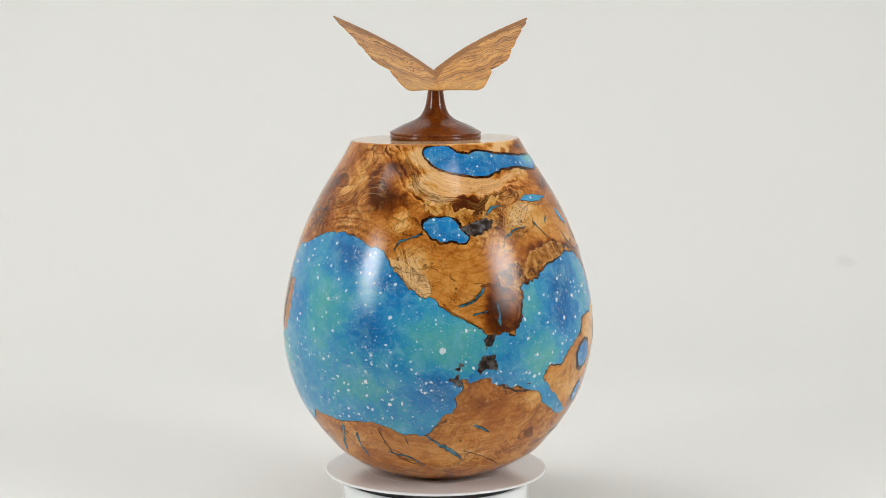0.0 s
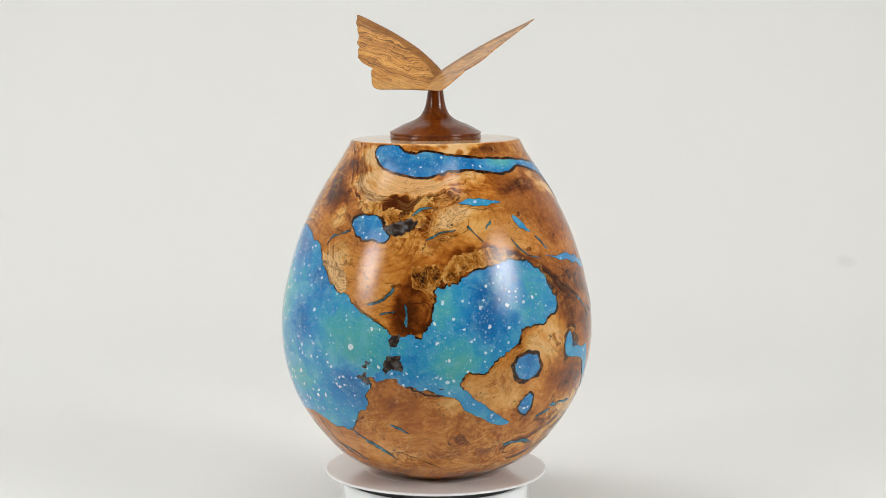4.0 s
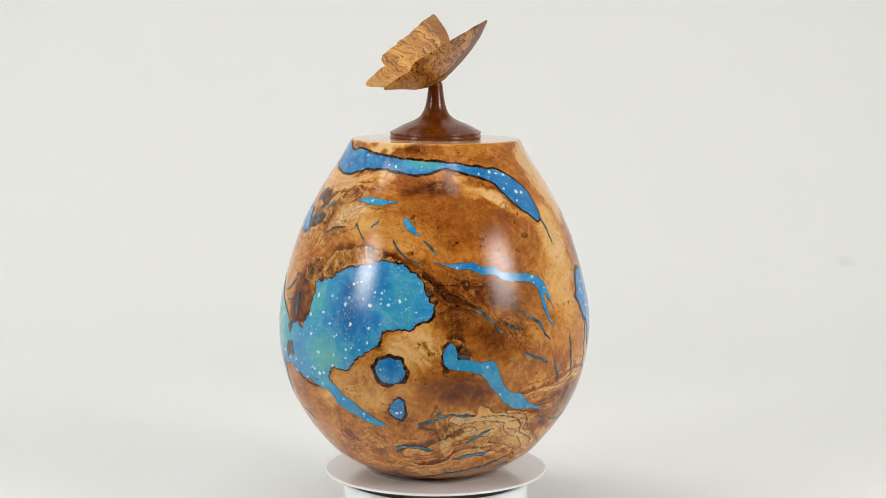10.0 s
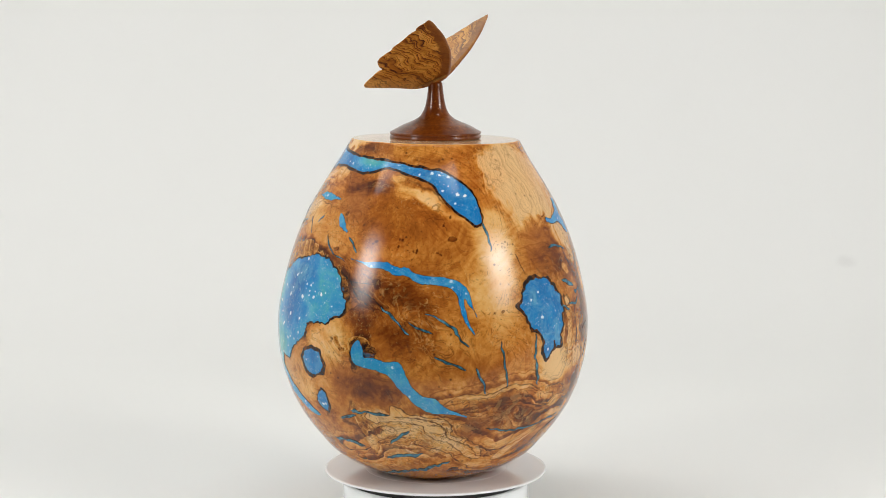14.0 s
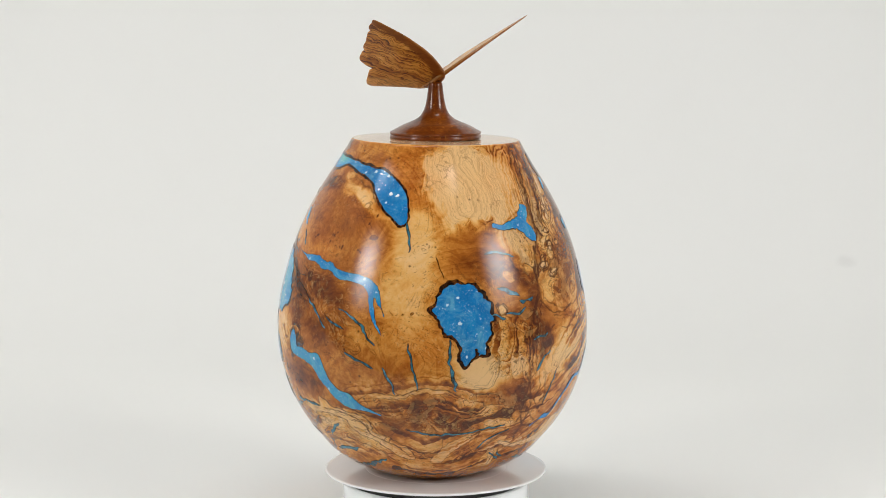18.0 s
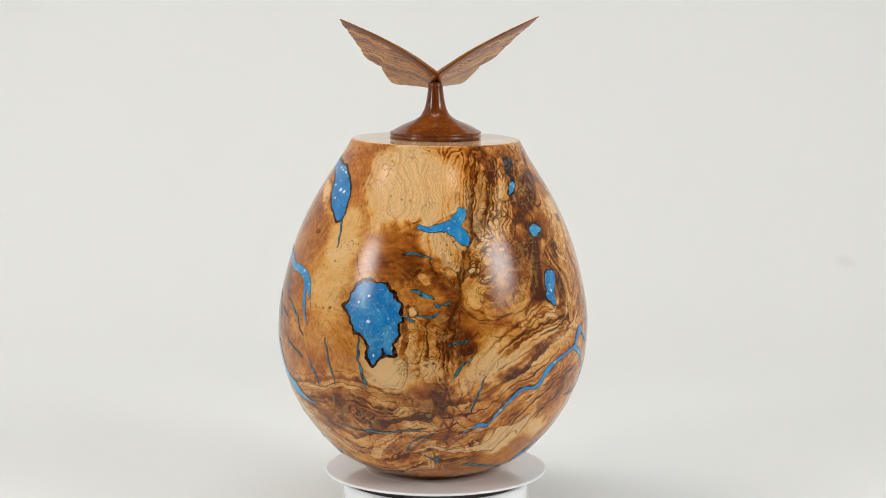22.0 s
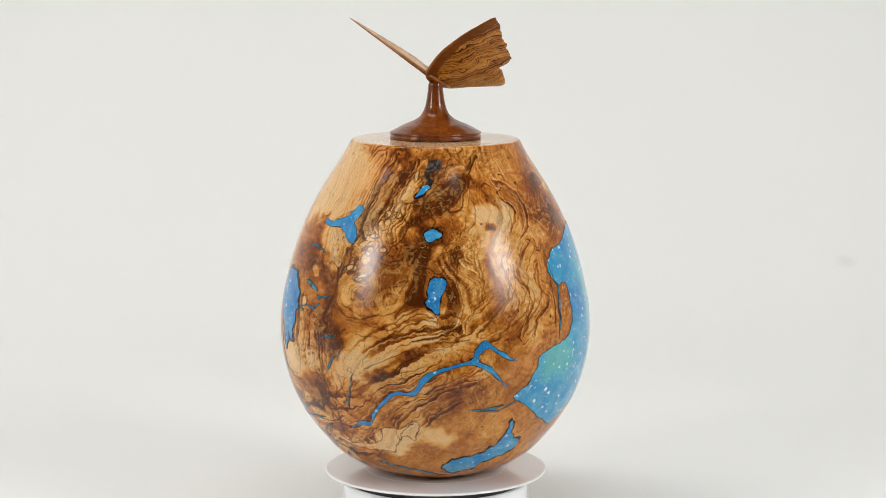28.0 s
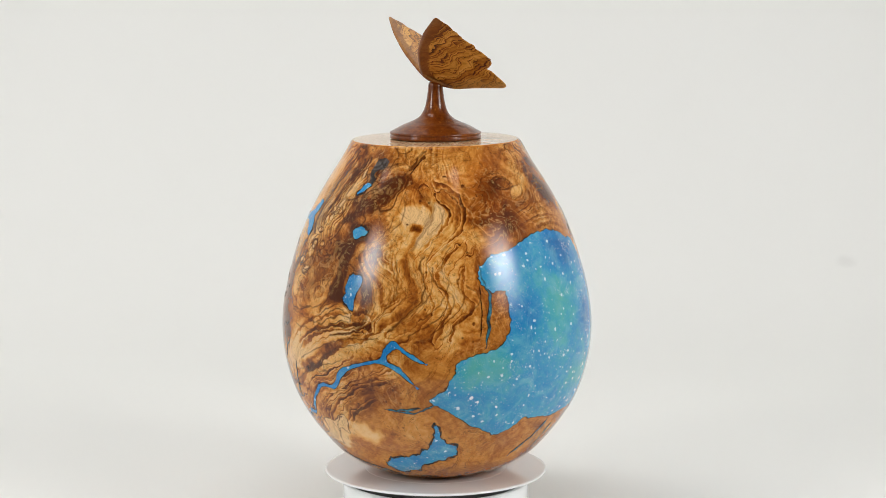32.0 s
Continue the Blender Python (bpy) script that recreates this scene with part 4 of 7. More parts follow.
flow_line([(-19.3, 212.0), (-10.5, 198.7), (0.4, 188.7), (13.1, 184.0), (22.1, 182.2), (36.4, 187.8)], 308)
flow_line([(-29.8, 215.2), (-17.9, 204.3), (-9.1, 193.1), (0.4, 184.5), (10.7, 179.5)], 316)
island([(-12.3, 215.4), (-4.8, 212.0), (0.7, 204.2), (11.1, 198.3), (26.6, 195.3), (41.8, 199.0), (59.2, 201.0), (57.6, 195.2), (37.8, 191.1), (21.5, 187.9), (10.2, 190.8), (0.5, 194.3), (-6.5, 199.7), (-10.3, 206.3)], 0.55, 0.1, 3)
island([(-19.5, 149.7), (-15.0, 148.6), (-8.0, 142.4), (-3.1, 134.7), (-2.7, 128.1), (-7.0, 128.1), (-11.1, 136.0), (-15.6, 142.2)], 0.5, 0.5, 0.6)
island([(-21.4, 171.2), (-19.3, 175.5), (-13.3, 176.6), (-11.2, 172.4), (-14.4, 168.1), (-17.5, 166.7)], 0.2, 0.35, 1.2)
island([(91.2, 198.7), (97.9, 197.4), (98.7, 194.7), (94.2, 193.9), (91.6, 196.7)], 0.4, 0.5, 0.6)
island([(79.3, 192.0), (81.8, 193.0), (83.0, 190.6), (80.6, 189.0)], -0.5, 0.3, 0.8)
island([(34.3, 172.8), (39.3, 176.5), (45.5, 177.8), (48.5, 175.6), (45.1, 170.2), (38.2, 167.4)], 0.35, 0.3, 0.8)
growth_line([(48.4, 177.0), (53.6, 177.1), (60.6, 175.6)], 0.5, 0.7)
growth_line([(90.0, 39.3), (93.6, 43.7), (99.4, 44.0), (100.9, 40.0), (97.5, 35.3), (92.0, 34.9), (89.9, 38.5)], 0.5, 0.7)
growth_line([(92.4, 39.5), (95.1, 41.8), (98.4, 41.2), (97.6, 38.2), (94.2, 37.2)], 0.4, 0.6)
flow_line([(69.8, 25.6), (82.7, 29.2), (91.2, 34.9), (99.3, 41.2), (106.1, 38.5), (115.2, 32.3), (125.8, 28.3)], 610)
flow_line([(73.8, 18.6), (86.2, 21.7), (91.4, 28.9), (100.8, 30.8), (112.1, 27.7), (125.7, 21.7)], 619)
island([(89.5, 75.8), (100.4, 76.6), (103.8, 66.4), (99.5, 60.7), (90.5, 61.6)], -0.15, 0, 6)
island([(91.2, 196.5), (98.7, 192.7), (109.8, 189.2), (117.7, 181.3), (124.2, 174.8), (130.9, 170.5), (122.8, 172.2), (115.2, 177.7), (106.3, 185.3), (96.5, 190.4)], 0.5, 0, 2)
growth_line([(99.7, 196.7), (106.5, 192.8), (114.1, 189.2), (119.0, 182.6)], 1.4, 0.6)
island([(143.4, 208.4), (204.1, 209.2), (201.3, 196.3), (196.8, 180.0), (189.0, 176.4), (177.1, 170.0), (169.5, 172.4), (165.4, 173.6), (159.2, 177.2), (151.3, 185.6), (145.9, 195.5)], 0.5, 0.15, 0.8)
island([(180.5, 165.1), (193.5, 160.8), (192.1, 143.0), (186.2, 145.6), (182.0, 154.9)], 0.45, 0, 0.9)
flow_line([(154.4, 206.3), (154.7, 198.7), (160.6, 191.4), (162.8, 181.0)], 500)
flow_line([(166.5, 205.4), (169.6, 197.9), (173.0, 191.8), (174.1, 181.4), (172.1, 173.8)], 514)
flow_line([(176.8, 205.6), (176.0, 198.0), (178.5, 186.6), (177.7, 176.5)], 522)
flow_line([(194.5, 208.1), (192.1, 201.8), (191.2, 191.7), (188.7, 180.3)], 540)
flow_line([(203.2, 206.5), (199.3, 196.4), (197.4, 183.6)], 548)
flow_line([(182.4, 163.8), (183.9, 156.2), (183.7, 149.6)], 534)
flow_line([(187.8, 162.3), (188.7, 154.7), (188.6, 145.5)], 542)
flow_line([(192.5, 160.8), (192.3, 151.9), (191.7, 144.3)], 549)
flow_line([(207.6, 206.3), (201.5, 192.3), (200.7, 180.8), (197.7, 170.8), (199.7, 163.1)], 556)
flow_line([(216.4, 205.9), (207.3, 192.0), (205.8, 183.2), (201.5, 173.2)], 562)
flow_line([(222.3, 200.4), (214.4, 189.2), (214.3, 178.9), (209.2, 166.3), (213.1, 156.5)], 570)
growth_line([(190.3, 143.1), (191.1, 132.7), (190.4, 126.0), (186.8, 117.2)], 1.0, 0.9)
island([(171.3, 121.3), (172.7, 122.4), (174.7, 120.7), (174.7, 118.0), (172.8, 116.7), (171.4, 118.3)], 0.2, 0.9, 0.5)
island([(174.7, 143.3), (179.1, 140.7), (179.9, 136.7), (177.6, 135.4), (175.1, 139.4)], 0.6, 0.5, 0.5)
island([(174.2, 145.7), (190.2, 140.4), (189.5, 124.8), (181.5, 133.1), (174.3, 134.1)], -0.35, 0, 4)
flow_line([(173.6, 110.6), (174.4, 103.5), (173.2, 94.8)], 580)
flow_line([(180.7, 108.3), (181.7, 100.7), (182.1, 94.8)], 592)
flow_line([(185.1, 108.1), (185.1, 93.3), (186.0, 80.4)], 600)
island([(177.3, 88.5), (182.2, 89.5), (182.4, 80.6), (179.6, 78.9), (177.4, 80.7)], 0.5, 0.2, 0.8)
island([(179.7, 77.1), (185.5, 77.9), (184.5, 62.0), (180.9, 62.2)], -0.3, 0, 3)
growth_line([(186.2, 63.4), (185.0, 53.9), (187.7, 44.9), (193.3, 41.4)], 0.8, 0.8)
growth_line([(189.8, 79.1), (191.9, 68.2), (190.0, 61.6), (193.1, 54.3), (194.9, 52.9)], 0.8, 0.7)
island([(174.8, 28.7), (178.1, 23.6), (180.0, 15.5), (182.9, 15.4), (181.1, 23.5), (178.1, 30.4)], 0.5, 0.5, 0.5)
growth_line([(-3.9, 143.7), (-1.4, 143.0), (0.3, 141.7)], 0.4, 0.8)
growth_line([(4.7, 140.2), (5.5, 137.5), (6.3, 135.8)], 0.4, 0.8)
growth_line([(-18.1, 178.8), (-13.2, 175.6), (-9.7, 172.4), (-7.0, 168.1)], 0.4, 0.6)
growth_line([(-21.0, 174.5), (-22.2, 169.8), (-18.1, 165.7), (-14.3, 166.7), (-10.4, 171.4)], 0.4, 0.6)
growth_line([(-5.8, 182.2), (-1.3, 179.9), (3.9, 178.8), (8.7, 174.3)], 0.5, 0.7)
growth_line([(-16.0, 205.3), (-9.6, 198.7), (-8.2, 192.1), (-2.3, 186.5)], 0.4, 0.6)
growth_line([(37.6, 170.7), (41.9, 173.3), (47.4, 177.9), (50.0, 179.0)], 0.4, 0.6)
growth_line([(37.7, 159.7), (40.0, 161.9), (42.5, 162.7)], 0.4, 0.6)
island([(73.8, 172.3), (73.3, 171.7), (72.5, 172.0), (72.3, 173.0), (72.9, 174.0), (73.6, 173.7)], -0.4, 0.7, 0.5)
island([(73.9, 152.5), (73.2, 151.6), (72.3, 152.2), (72.4, 153.6), (72.8, 154.2), (73.7, 153.9)], -0.4, 0.7, 0.5)
island([(41.1, 185.6), (40.2, 184.2), (38.9, 184.8), (38.2, 186.1), (38.8, 187.5), (40.5, 186.9)], -0.4, 0.7, 0.5)
island([(81.1, 190.8), (80.5, 189.4), (78.8, 190.0), (78.1, 191.6), (78.7, 192.6), (80.4, 192.4)], -0.4, 0.7, 0.5)
island([(123.6, 160.0), (122.4, 159.4), (120.7, 159.8), (120.3, 160.8), (121.6, 161.7), (123.3, 161.3)], -0.4, 0.7, 0.5)
island([(94.7, 133.8), (93.9, 132.4), (92.8, 133.1), (92.5, 134.7), (93.4, 135.8), (94.2, 135.5)], -0.9, 0.8, 0.6)
island([(91.1, 159.2), (90.9, 158.9), (90.6, 159.2), (90.4, 159.5), (90.6, 159.8), (91.0, 159.9)], -0.5, 0.8, 0.5)
island([(90.2, 157.8), (90.0, 157.5), (89.8, 157.5), (89.5, 158.1), (89.7, 158.5), (90.2, 158.2)], -0.5, 0.8, 0.5)
island([(100.9, 160.9), (100.7, 160.5), (100.2, 160.5), (100.2, 160.9), (100.5, 161.5), (100.9, 161.2)], -0.5, 0.8, 0.5)
island([(100.6, 156.3), (100.3, 155.9), (99.9, 155.9), (99.9, 156.6), (100.1, 156.9), (100.6, 156.6)], -0.5, 0.8, 0.5)
island([(102.3, 160.2), (102.1, 159.9), (101.6, 159.9), (101.6, 160.6), (101.8, 160.9), (102.3, 160.6)], -0.5, 0.8, 0.5)
island([(107.0, 153.0), (106.8, 152.7), (106.6, 153.0), (106.4, 153.4), (106.6, 153.7), (107.0, 153.7)], -0.5, 0.8, 0.5)
island([(108.3, 152.4), (108.1, 152.1), (107.7, 152.4), (107.7, 152.7), (107.9, 153.0), (108.4, 153.0)], -0.5, 0.8, 0.5)
island([(108.8, 153.7), (108.6, 153.4), (108.1, 153.7), (108.1, 154.0), (108.4, 154.4), (108.8, 154.4)], -0.5, 0.8, 0.5)
island([(117.6, 152.9), (117.3, 152.6), (116.9, 152.9), (116.9, 153.2), (117.2, 153.6), (117.6, 153.6)], -0.5, 0.8, 0.5)
island([(118.4, 151.5), (118.2, 151.2), (117.7, 151.6), (117.8, 151.9), (118.0, 152.2), (118.2, 152.2)], -0.5, 0.8, 0.5)
island([(122.4, 173.9), (121.9, 173.6), (121.6, 173.9), (121.7, 174.3), (122.0, 174.6), (122.3, 174.6)], -0.5, 0.8, 0.5)
island([(119.9, 169.7), (119.6, 169.4), (119.1, 169.4), (119.2, 170.0), (119.4, 170.4), (119.7, 170.0)], -0.5, 0.8, 0.5)
island([(141.1, 116.9), (140.8, 116.6), (140.3, 116.7), (140.3, 117.4), (140.6, 117.7), (141.2, 117.6)], -0.5, 0.8, 0.5)
island([(137.9, 116.0), (137.6, 115.7), (137.4, 116.1), (137.2, 116.5), (137.5, 116.8), (138.0, 116.7)], -0.5, 0.8, 0.5)
growth_line([(83.0, 169.0), (93.1, 164.6), (101.4, 159.6), (108.6, 153.4), (116.9, 148.0)], 0.4, 0.45)
growth_line([(110.9, 173.8), (118.6, 172.4), (120.1, 167.0)], 0.4, 0.6)
growth_line([(102.7, 106.6), (112.8, 111.7), (124.0, 115.1)], 0.4, 0.4)
growth_line([(75.3, 138.6), (82.0, 133.9), (86.4, 129.3), (90.8, 125.6), (93.4, 120.4)], 0.5, 0.7)
growth_line([(80.4, 116.9), (83.8, 118.6), (87.0, 117.6), (87.9, 113.6)], 0.5, 0.8)
growth_line([(86.3, 66.3), (90.3, 71.9), (89.6, 77.3)], 0.4, 0.6)
growth_line([(71.9, 70.7), (76.3, 73.0), (81.7, 69.8)], 0.4, 0.5)
growth_line([(76.9, 98.3), (79.3, 96.2), (80.9, 92.6), (83.2, 91.1)], 0.8, 0.9)
growth_line([(85.0, 84.3), (85.9, 79.4), (87.3, 78.1)], 0.8, 0.9)
growth_line([(83.7, 45.8), (85.9, 41.7), (87.9, 36.6)], 0.8, 0.9)
growth_line([(81.2, 52.1), (83.4, 59.3), (84.4, 56.7)], 0.5, 0.7)
island([(277.1, 192.5), (276.6, 192.2), (276.4, 192.6), (276.2, 192.9), (276.6, 193.2), (277.3, 193.2)], -0.5, 0.8, 0.5)
island([(250.6, 170.6), (250.4, 170.3), (250.1, 170.3), (249.9, 170.9), (250.1, 171.2), (250.6, 171.2)], -0.5, 0.8, 0.5)
island([(268.6, 199.6), (268.2, 199.3), (267.5, 199.3), (267.6, 200.0), (268.0, 200.3), (268.4, 200.3)], -0.5, 0.8, 0.5)
island([(262.0, 119.1), (261.6, 118.8), (261.4, 118.8), (261.4, 119.5), (261.6, 119.8), (261.8, 119.5)], -0.5, 0.8, 0.5)
island([(259.6, 122.0), (259.4, 121.7), (259.0, 121.7), (259.0, 122.4), (259.2, 122.7), (259.4, 122.3)], -0.5, 0.8, 0.5)
island([(276.4, 113.2), (276.1, 112.9), (275.7, 113.0), (275.7, 113.7), (276.0, 114.0), (276.2, 114.0)], -0.5, 0.8, 0.5)
island([(194.5, 60.4), (194.3, 60.0), (193.8, 60.4), (193.8, 60.8), (194.0, 61.2), (194.5, 60.7)], -0.5, 0.8, 0.5)
island([(193.7, 59.3), (193.5, 58.9), (193.1, 59.0), (193.0, 59.4), (193.2, 59.7), (193.7, 59.7)], -0.5, 0.8, 0.5)
island([(195.6, 61.0), (195.4, 60.6), (195.0, 60.7), (194.9, 61.4), (195.1, 61.8), (195.6, 61.4)], -0.5, 0.8, 0.5)
island([(179.1, 88.2), (178.9, 87.8), (178.5, 88.2), (178.5, 88.6), (178.7, 88.9), (179.1, 88.9)], -0.5, 0.8, 0.5)
island([(181.2, 88.8), (181.0, 88.5), (180.6, 88.9), (180.4, 89.2), (180.8, 89.6), (181.0, 89.2)], -0.5, 0.8, 0.5)
growth_line([(214.0, 42.3), (215.6, 35.4), (216.4, 42.1), (219.1, 47.7), (221.9, 49.9)], 0.5, 0.8)
growth_line([(204.0, 28.0), (211.2, 27.1), (213.2, 33.7)], 0.5, 0.8)
island([(64.4, 105.5), (79.6, 110.2), (84.2, 100.7), (75.1, 77.1), (66.0, 57.5), (48.5, 68.1), (44.1, 78.5), (55.4, 85.2)], 0.25, 0, 8)
growth_line([(240.4, 195.2), (237, 189.6), (235.3, 182.3), (238.7, 183.1), (243.3, 187.8), (245.9, 194.2)], 0.8, 0.75)
growth_line([(241.8, 194.4), (239.3, 187.9), (241.9, 188.7), (243.7, 193.5)], 0.7, 0.7)
growth_line([(223.3, 170.9), (226.9, 175.8), (230.6, 172.6), (227, 169.3), (223.5, 166)], 0.7, 0.7)
growth_line([(203.2, 215.7), (204.4, 206.6), (200.3, 196.7), (198.1, 186.9), (196.6, 177.1), (194.5, 165.5), (193.9, 154)], 2.6, 0.5)
growth_line([(212.4, 214.9), (212.8, 206.6), (207.9, 200), (204.6, 191.9), (202.2, 182.1), (199.7, 172.3), (197.6, 162.4)], 3.2, 0.5)
growth_line([(218.6, 209.9), (214.2, 200), (210.7, 191.9), (207.4, 183.8), (203.6, 177.3), (200.4, 167.4)], 2.2, 0.5)
growth_line([(212.8, 212.4), (213.2, 206.3), (208.6, 200), (205.1, 191.9)], 0.6, 0.9)
growth_line([(203.8, 214.9), (204.9, 206.3), (200.9, 196.7), (198.7, 186.9), (196.9, 177.1)], 0.6, 0.9)
island([(206.9, 208.3), (209.3, 205), (206.1, 199.2), (203.5, 191.9), (201.1, 181.8), (199, 172.6), (197.6, 170.6), (199.1, 180.7), (200.7, 191), (203.3, 199.2)], 0.45, 0.3, 0.9)
island([(213.5, 198.4), (209.7, 189.5), (206.4, 181.8), (202.6, 174.8), (200.1, 163.8), (199, 162.5), (200.9, 173.6), (204.8, 183), (208.4, 191.1)], 0.4, 0.3, 0.9)
island([(213.5, 183.8), (214.3, 180.8), (213.1, 178.1), (211.5, 177), (210.8, 179.6), (212, 182.8)], 0.35, 0.8, 0.5)
island([(207.1, 178.1), (210, 178.9), (210.7, 175.7), (208.6, 173.7), (206.6, 175)], 0.35, 0.7, 0.5)
island([(215.5, 191.9), (221.2, 193.4), (221.8, 187.7), (218.2, 182.9), (214.8, 182.5), (211.3, 186.2)], 0.3, 0.25, 0.8)
island([(192.2, 139.2), (197.4, 141.3), (201.1, 138), (200.2, 131.2), (198.5, 122.6), (193.9, 121.7), (191.1, 124.5), (192, 132.8)], 0.28, 0.5, 0.6)
island([(193.1, 142.4), (195.5, 147.9), (198.6, 149.4), (198.8, 144), (196.1, 140.5)], 0.35, 0.85, 0.5)
island([(199, 138.6), (202.8, 142.8), (205, 140.5), (201.1, 136.7)], 0.3, 0.85, 0.5)
island([(200.9, 128.2), (204.2, 124), (203.3, 116), (200.1, 115.5), (199.4, 120.4)], 0.28, 0.4, 0.6)
island([(201, 156.9), (204.1, 158.3), (204.5, 154.5), (202.2, 153.2)], 0.3, 0.8, 0.5)
growth_line([(190.8, 122.1), (194.1, 117.6), (197.7, 115.1), (202.3, 114.6), (209.6, 118.1)], 0.9, 0.75)
growth_line([(192.6, 154.8), (192.8, 144.7), (191.3, 134.4), (190.6, 125), (186.3, 111.6), (188.3, 108.4), (186.6, 99.4)], 1.5, 0.85)
growth_line([(203.5, 84.6), (206.4, 94.6), (213.4, 101.6), (221.6, 105.5)], 0.7, 0.5)
growth_line([(196.8, 107.4), (194.4, 102), (195.6, 96.8), (193.4, 89.4)], 1.0, 0.7)
island([(190.3, 96.3), (193.9, 98.4), (194.4, 94.9), (190.5, 93.8)], -0.8, 0.8, 0.6)
island([(207.3, 118.1), (212.5, 124), (218.8, 125.5), (221.9, 121.9), (218.6, 115.8), (212.4, 111.2)], 0.3, 0.2, 1.5)
island([(204.5, 86.4), (213.4, 96.8), (222.6, 104.5), (233.7, 107.7), (229, 102.1), (219.5, 95), (211.5, 86.4)], 0.5, 0.15, 2.5)
island([(197.4, 103.9), (206.4, 109.5), (214.4, 107.6), (206.4, 100.8), (199.5, 95.2)], 0.25, 0.1, 2.5)
flow_line([(198.5, 84.3), (205.4, 97.2), (214.4, 105.9), (225.9, 110.3), (236.2, 112.6)], 598)
flow_line([(206.5, 84.6), (214.4, 94.4), (223.6, 100.9), (236, 105.6)], 604)
flow_line([(205.9, 38.8), (210.6, 52.3), (217.7, 62.3), (225.4, 67.7), (233.8, 76.5), (244.1, 85.3)], 617)
flow_line([(208.5, 34.8), (214.7, 51.9), (222, 60.6), (230.7, 69.8), (240, 78.1)], 627)
growth_line([(211.3, 53.5), (218.8, 62.4), (225.4, 67.3), (232.8, 74.6), (239.9, 81.9)], 0.6, 0.6)
growth_line([(212.5, 47.4), (219.2, 58.4), (226.4, 64.8), (234.3, 73.2)], 0.6, 0.55)
growth_line([(224, 52.6), (230.7, 62.9), (239.1, 71.5), (246.5, 75.7)], 2.6, 0.42)
growth_line([(195.1, 65.4), (202.4, 74.8), (211.9, 81), (220.4, 82.8), (227.6, 88.7)], 0.7, 0.6)
growth_line([(189, 49.8), (200, 68.5), (210.6, 77), (221.4, 79.1)], 0.8, 0.6)
growth_line([(192.4, 78.3), (195.1, 65.4), (194.4, 53.2)], 1.4, 0.5)
island([(257.4, 183.4), (261.1, 179.8), (262.1, 171.4), (260.6, 162.6), (256.1, 158.1), (255.4, 163.7), (258.3, 171.1), (257.3, 177.8)], 0.5, 0.35, 0.8)
island([(264.7, 181.1), (269.3, 175.7), (270.1, 166.5), (266.9, 156.9), (262.7, 152.3), (265.9, 162), (265.6, 172.1)], 0.4, 0.3, 0.8)
island([(248.9, 181.6), (255.5, 183.2), (257.3, 176.5), (254.8, 170.1), (249.2, 169.6), (247.3, 175.4)], 0.35, 0.1, 2.0)
growth_line([(250.9, 213.1), (256.3, 204.5), (259.6, 195.2)], 0.5, 0.4)
growth_line([(342.5, 210.6), (348.2, 201.4), (353.2, 190.8), (2.8, 186.5), (12.6, 183.9), (18.1, 180.9), (24, 183.7), (33.9, 186), (40.1, 187.3)], 0.5, 0.75)
growth_line([(342, 209.5), (347.8, 200.4), (352.8, 189.8), (2.9, 185.5), (12.6, 182.9), (18.1, 179.9), (23.9, 182.7), (33.8, 185), (39.9, 186.3)], 0.5, 0.6)
growth_line([(341.5, 208.5), (347.5, 199.4), (352.4, 188.8), (3, 184.5), (12.6, 181.9), (18.1, 178.9), (23.8, 181.7), (33.6, 184), (39.7, 185.3)], 0.7, 0.8)
growth_line([(341.1, 207.4), (347, 198.4), (352, 187.8), (3.1, 183.6), (12.6, 181), (18.1, 177.9), (23.8, 180.7), (33.5, 183), (39.5, 184.3)], 0.5, 0.6)
growth_line([(340.7, 206.4), (346.7, 197.4), (351.6, 186.7), (3.2, 182.6), (12.7, 180), (18, 176.9), (23.7, 179.8), (33.3, 182), (39.3, 183.3)], 0.6, 0.7)
growth_line([(348.9, 213.3), (352.1, 203.2), (356.9, 195.8), (6.6, 191.8), (16.6, 189.3), (26.7, 190.7), (39.7, 195.1), (52.4, 200.3)], 0.35, 0.38)
growth_line([(347.4, 212.2), (350.7, 202.2), (355.6, 194.8), (5.3, 190.8), (15.4, 188.3), (25.3, 189.8), (38, 194.2), (50.2, 199.4)], 0.35, 0.38)
growth_line([(345.9, 211.2), (349.4, 201.1), (354.4, 193.8), (4.1, 189.8), (14.1, 187.3), (23.9, 188.8), (36.4, 193.3), (48.1, 198.6)], 0.35, 0.38)
growth_line([(344.3, 210.1), (348.1, 200.1), (353.2, 192.8), (2.9, 188.8), (12.9, 186.4), (22.6, 187.9), (34.8, 192.4), (46.1, 197.7)], 0.35, 0.38)
island([(340.6, 211.3), (348.2, 199.8), (353.2, 189.1), (3, 184.9), (12.6, 182.3), (18.1, 178.9), (23.8, 181.7), (33.6, 183.8), (40.4, 185.1), (40.9, 187.2), (33.9, 186), (18.1, 181.2), (2.8, 186.5), (353.9, 190.8), (347.1, 203.1)], -0.12, 0, 1.5)
growth_line([(354.7, 181.4), (1, 177.9), (7.5, 178), (10.5, 174.1), (12.3, 169.4)], 1.7, 0.95)
growth_line([(357, 177.7), (2.6, 175.3), (8.3, 175)], 1.0, 0.85)
growth_line([(12.6, 168.8), (17.1, 170.7), (23.3, 174.2), (28.7, 176.9)], 1.2, 0.85)
moss([(352.7, 182.5), (3.3, 181.9), (10.1, 180), (18, 175.3), (27.3, 183.3), (32.9, 179.4), (28.1, 171.4), (21.6, 163.4), (12.9, 161.6), (9.1, 172.1), (0.1, 173.9)], 3, 0.42)
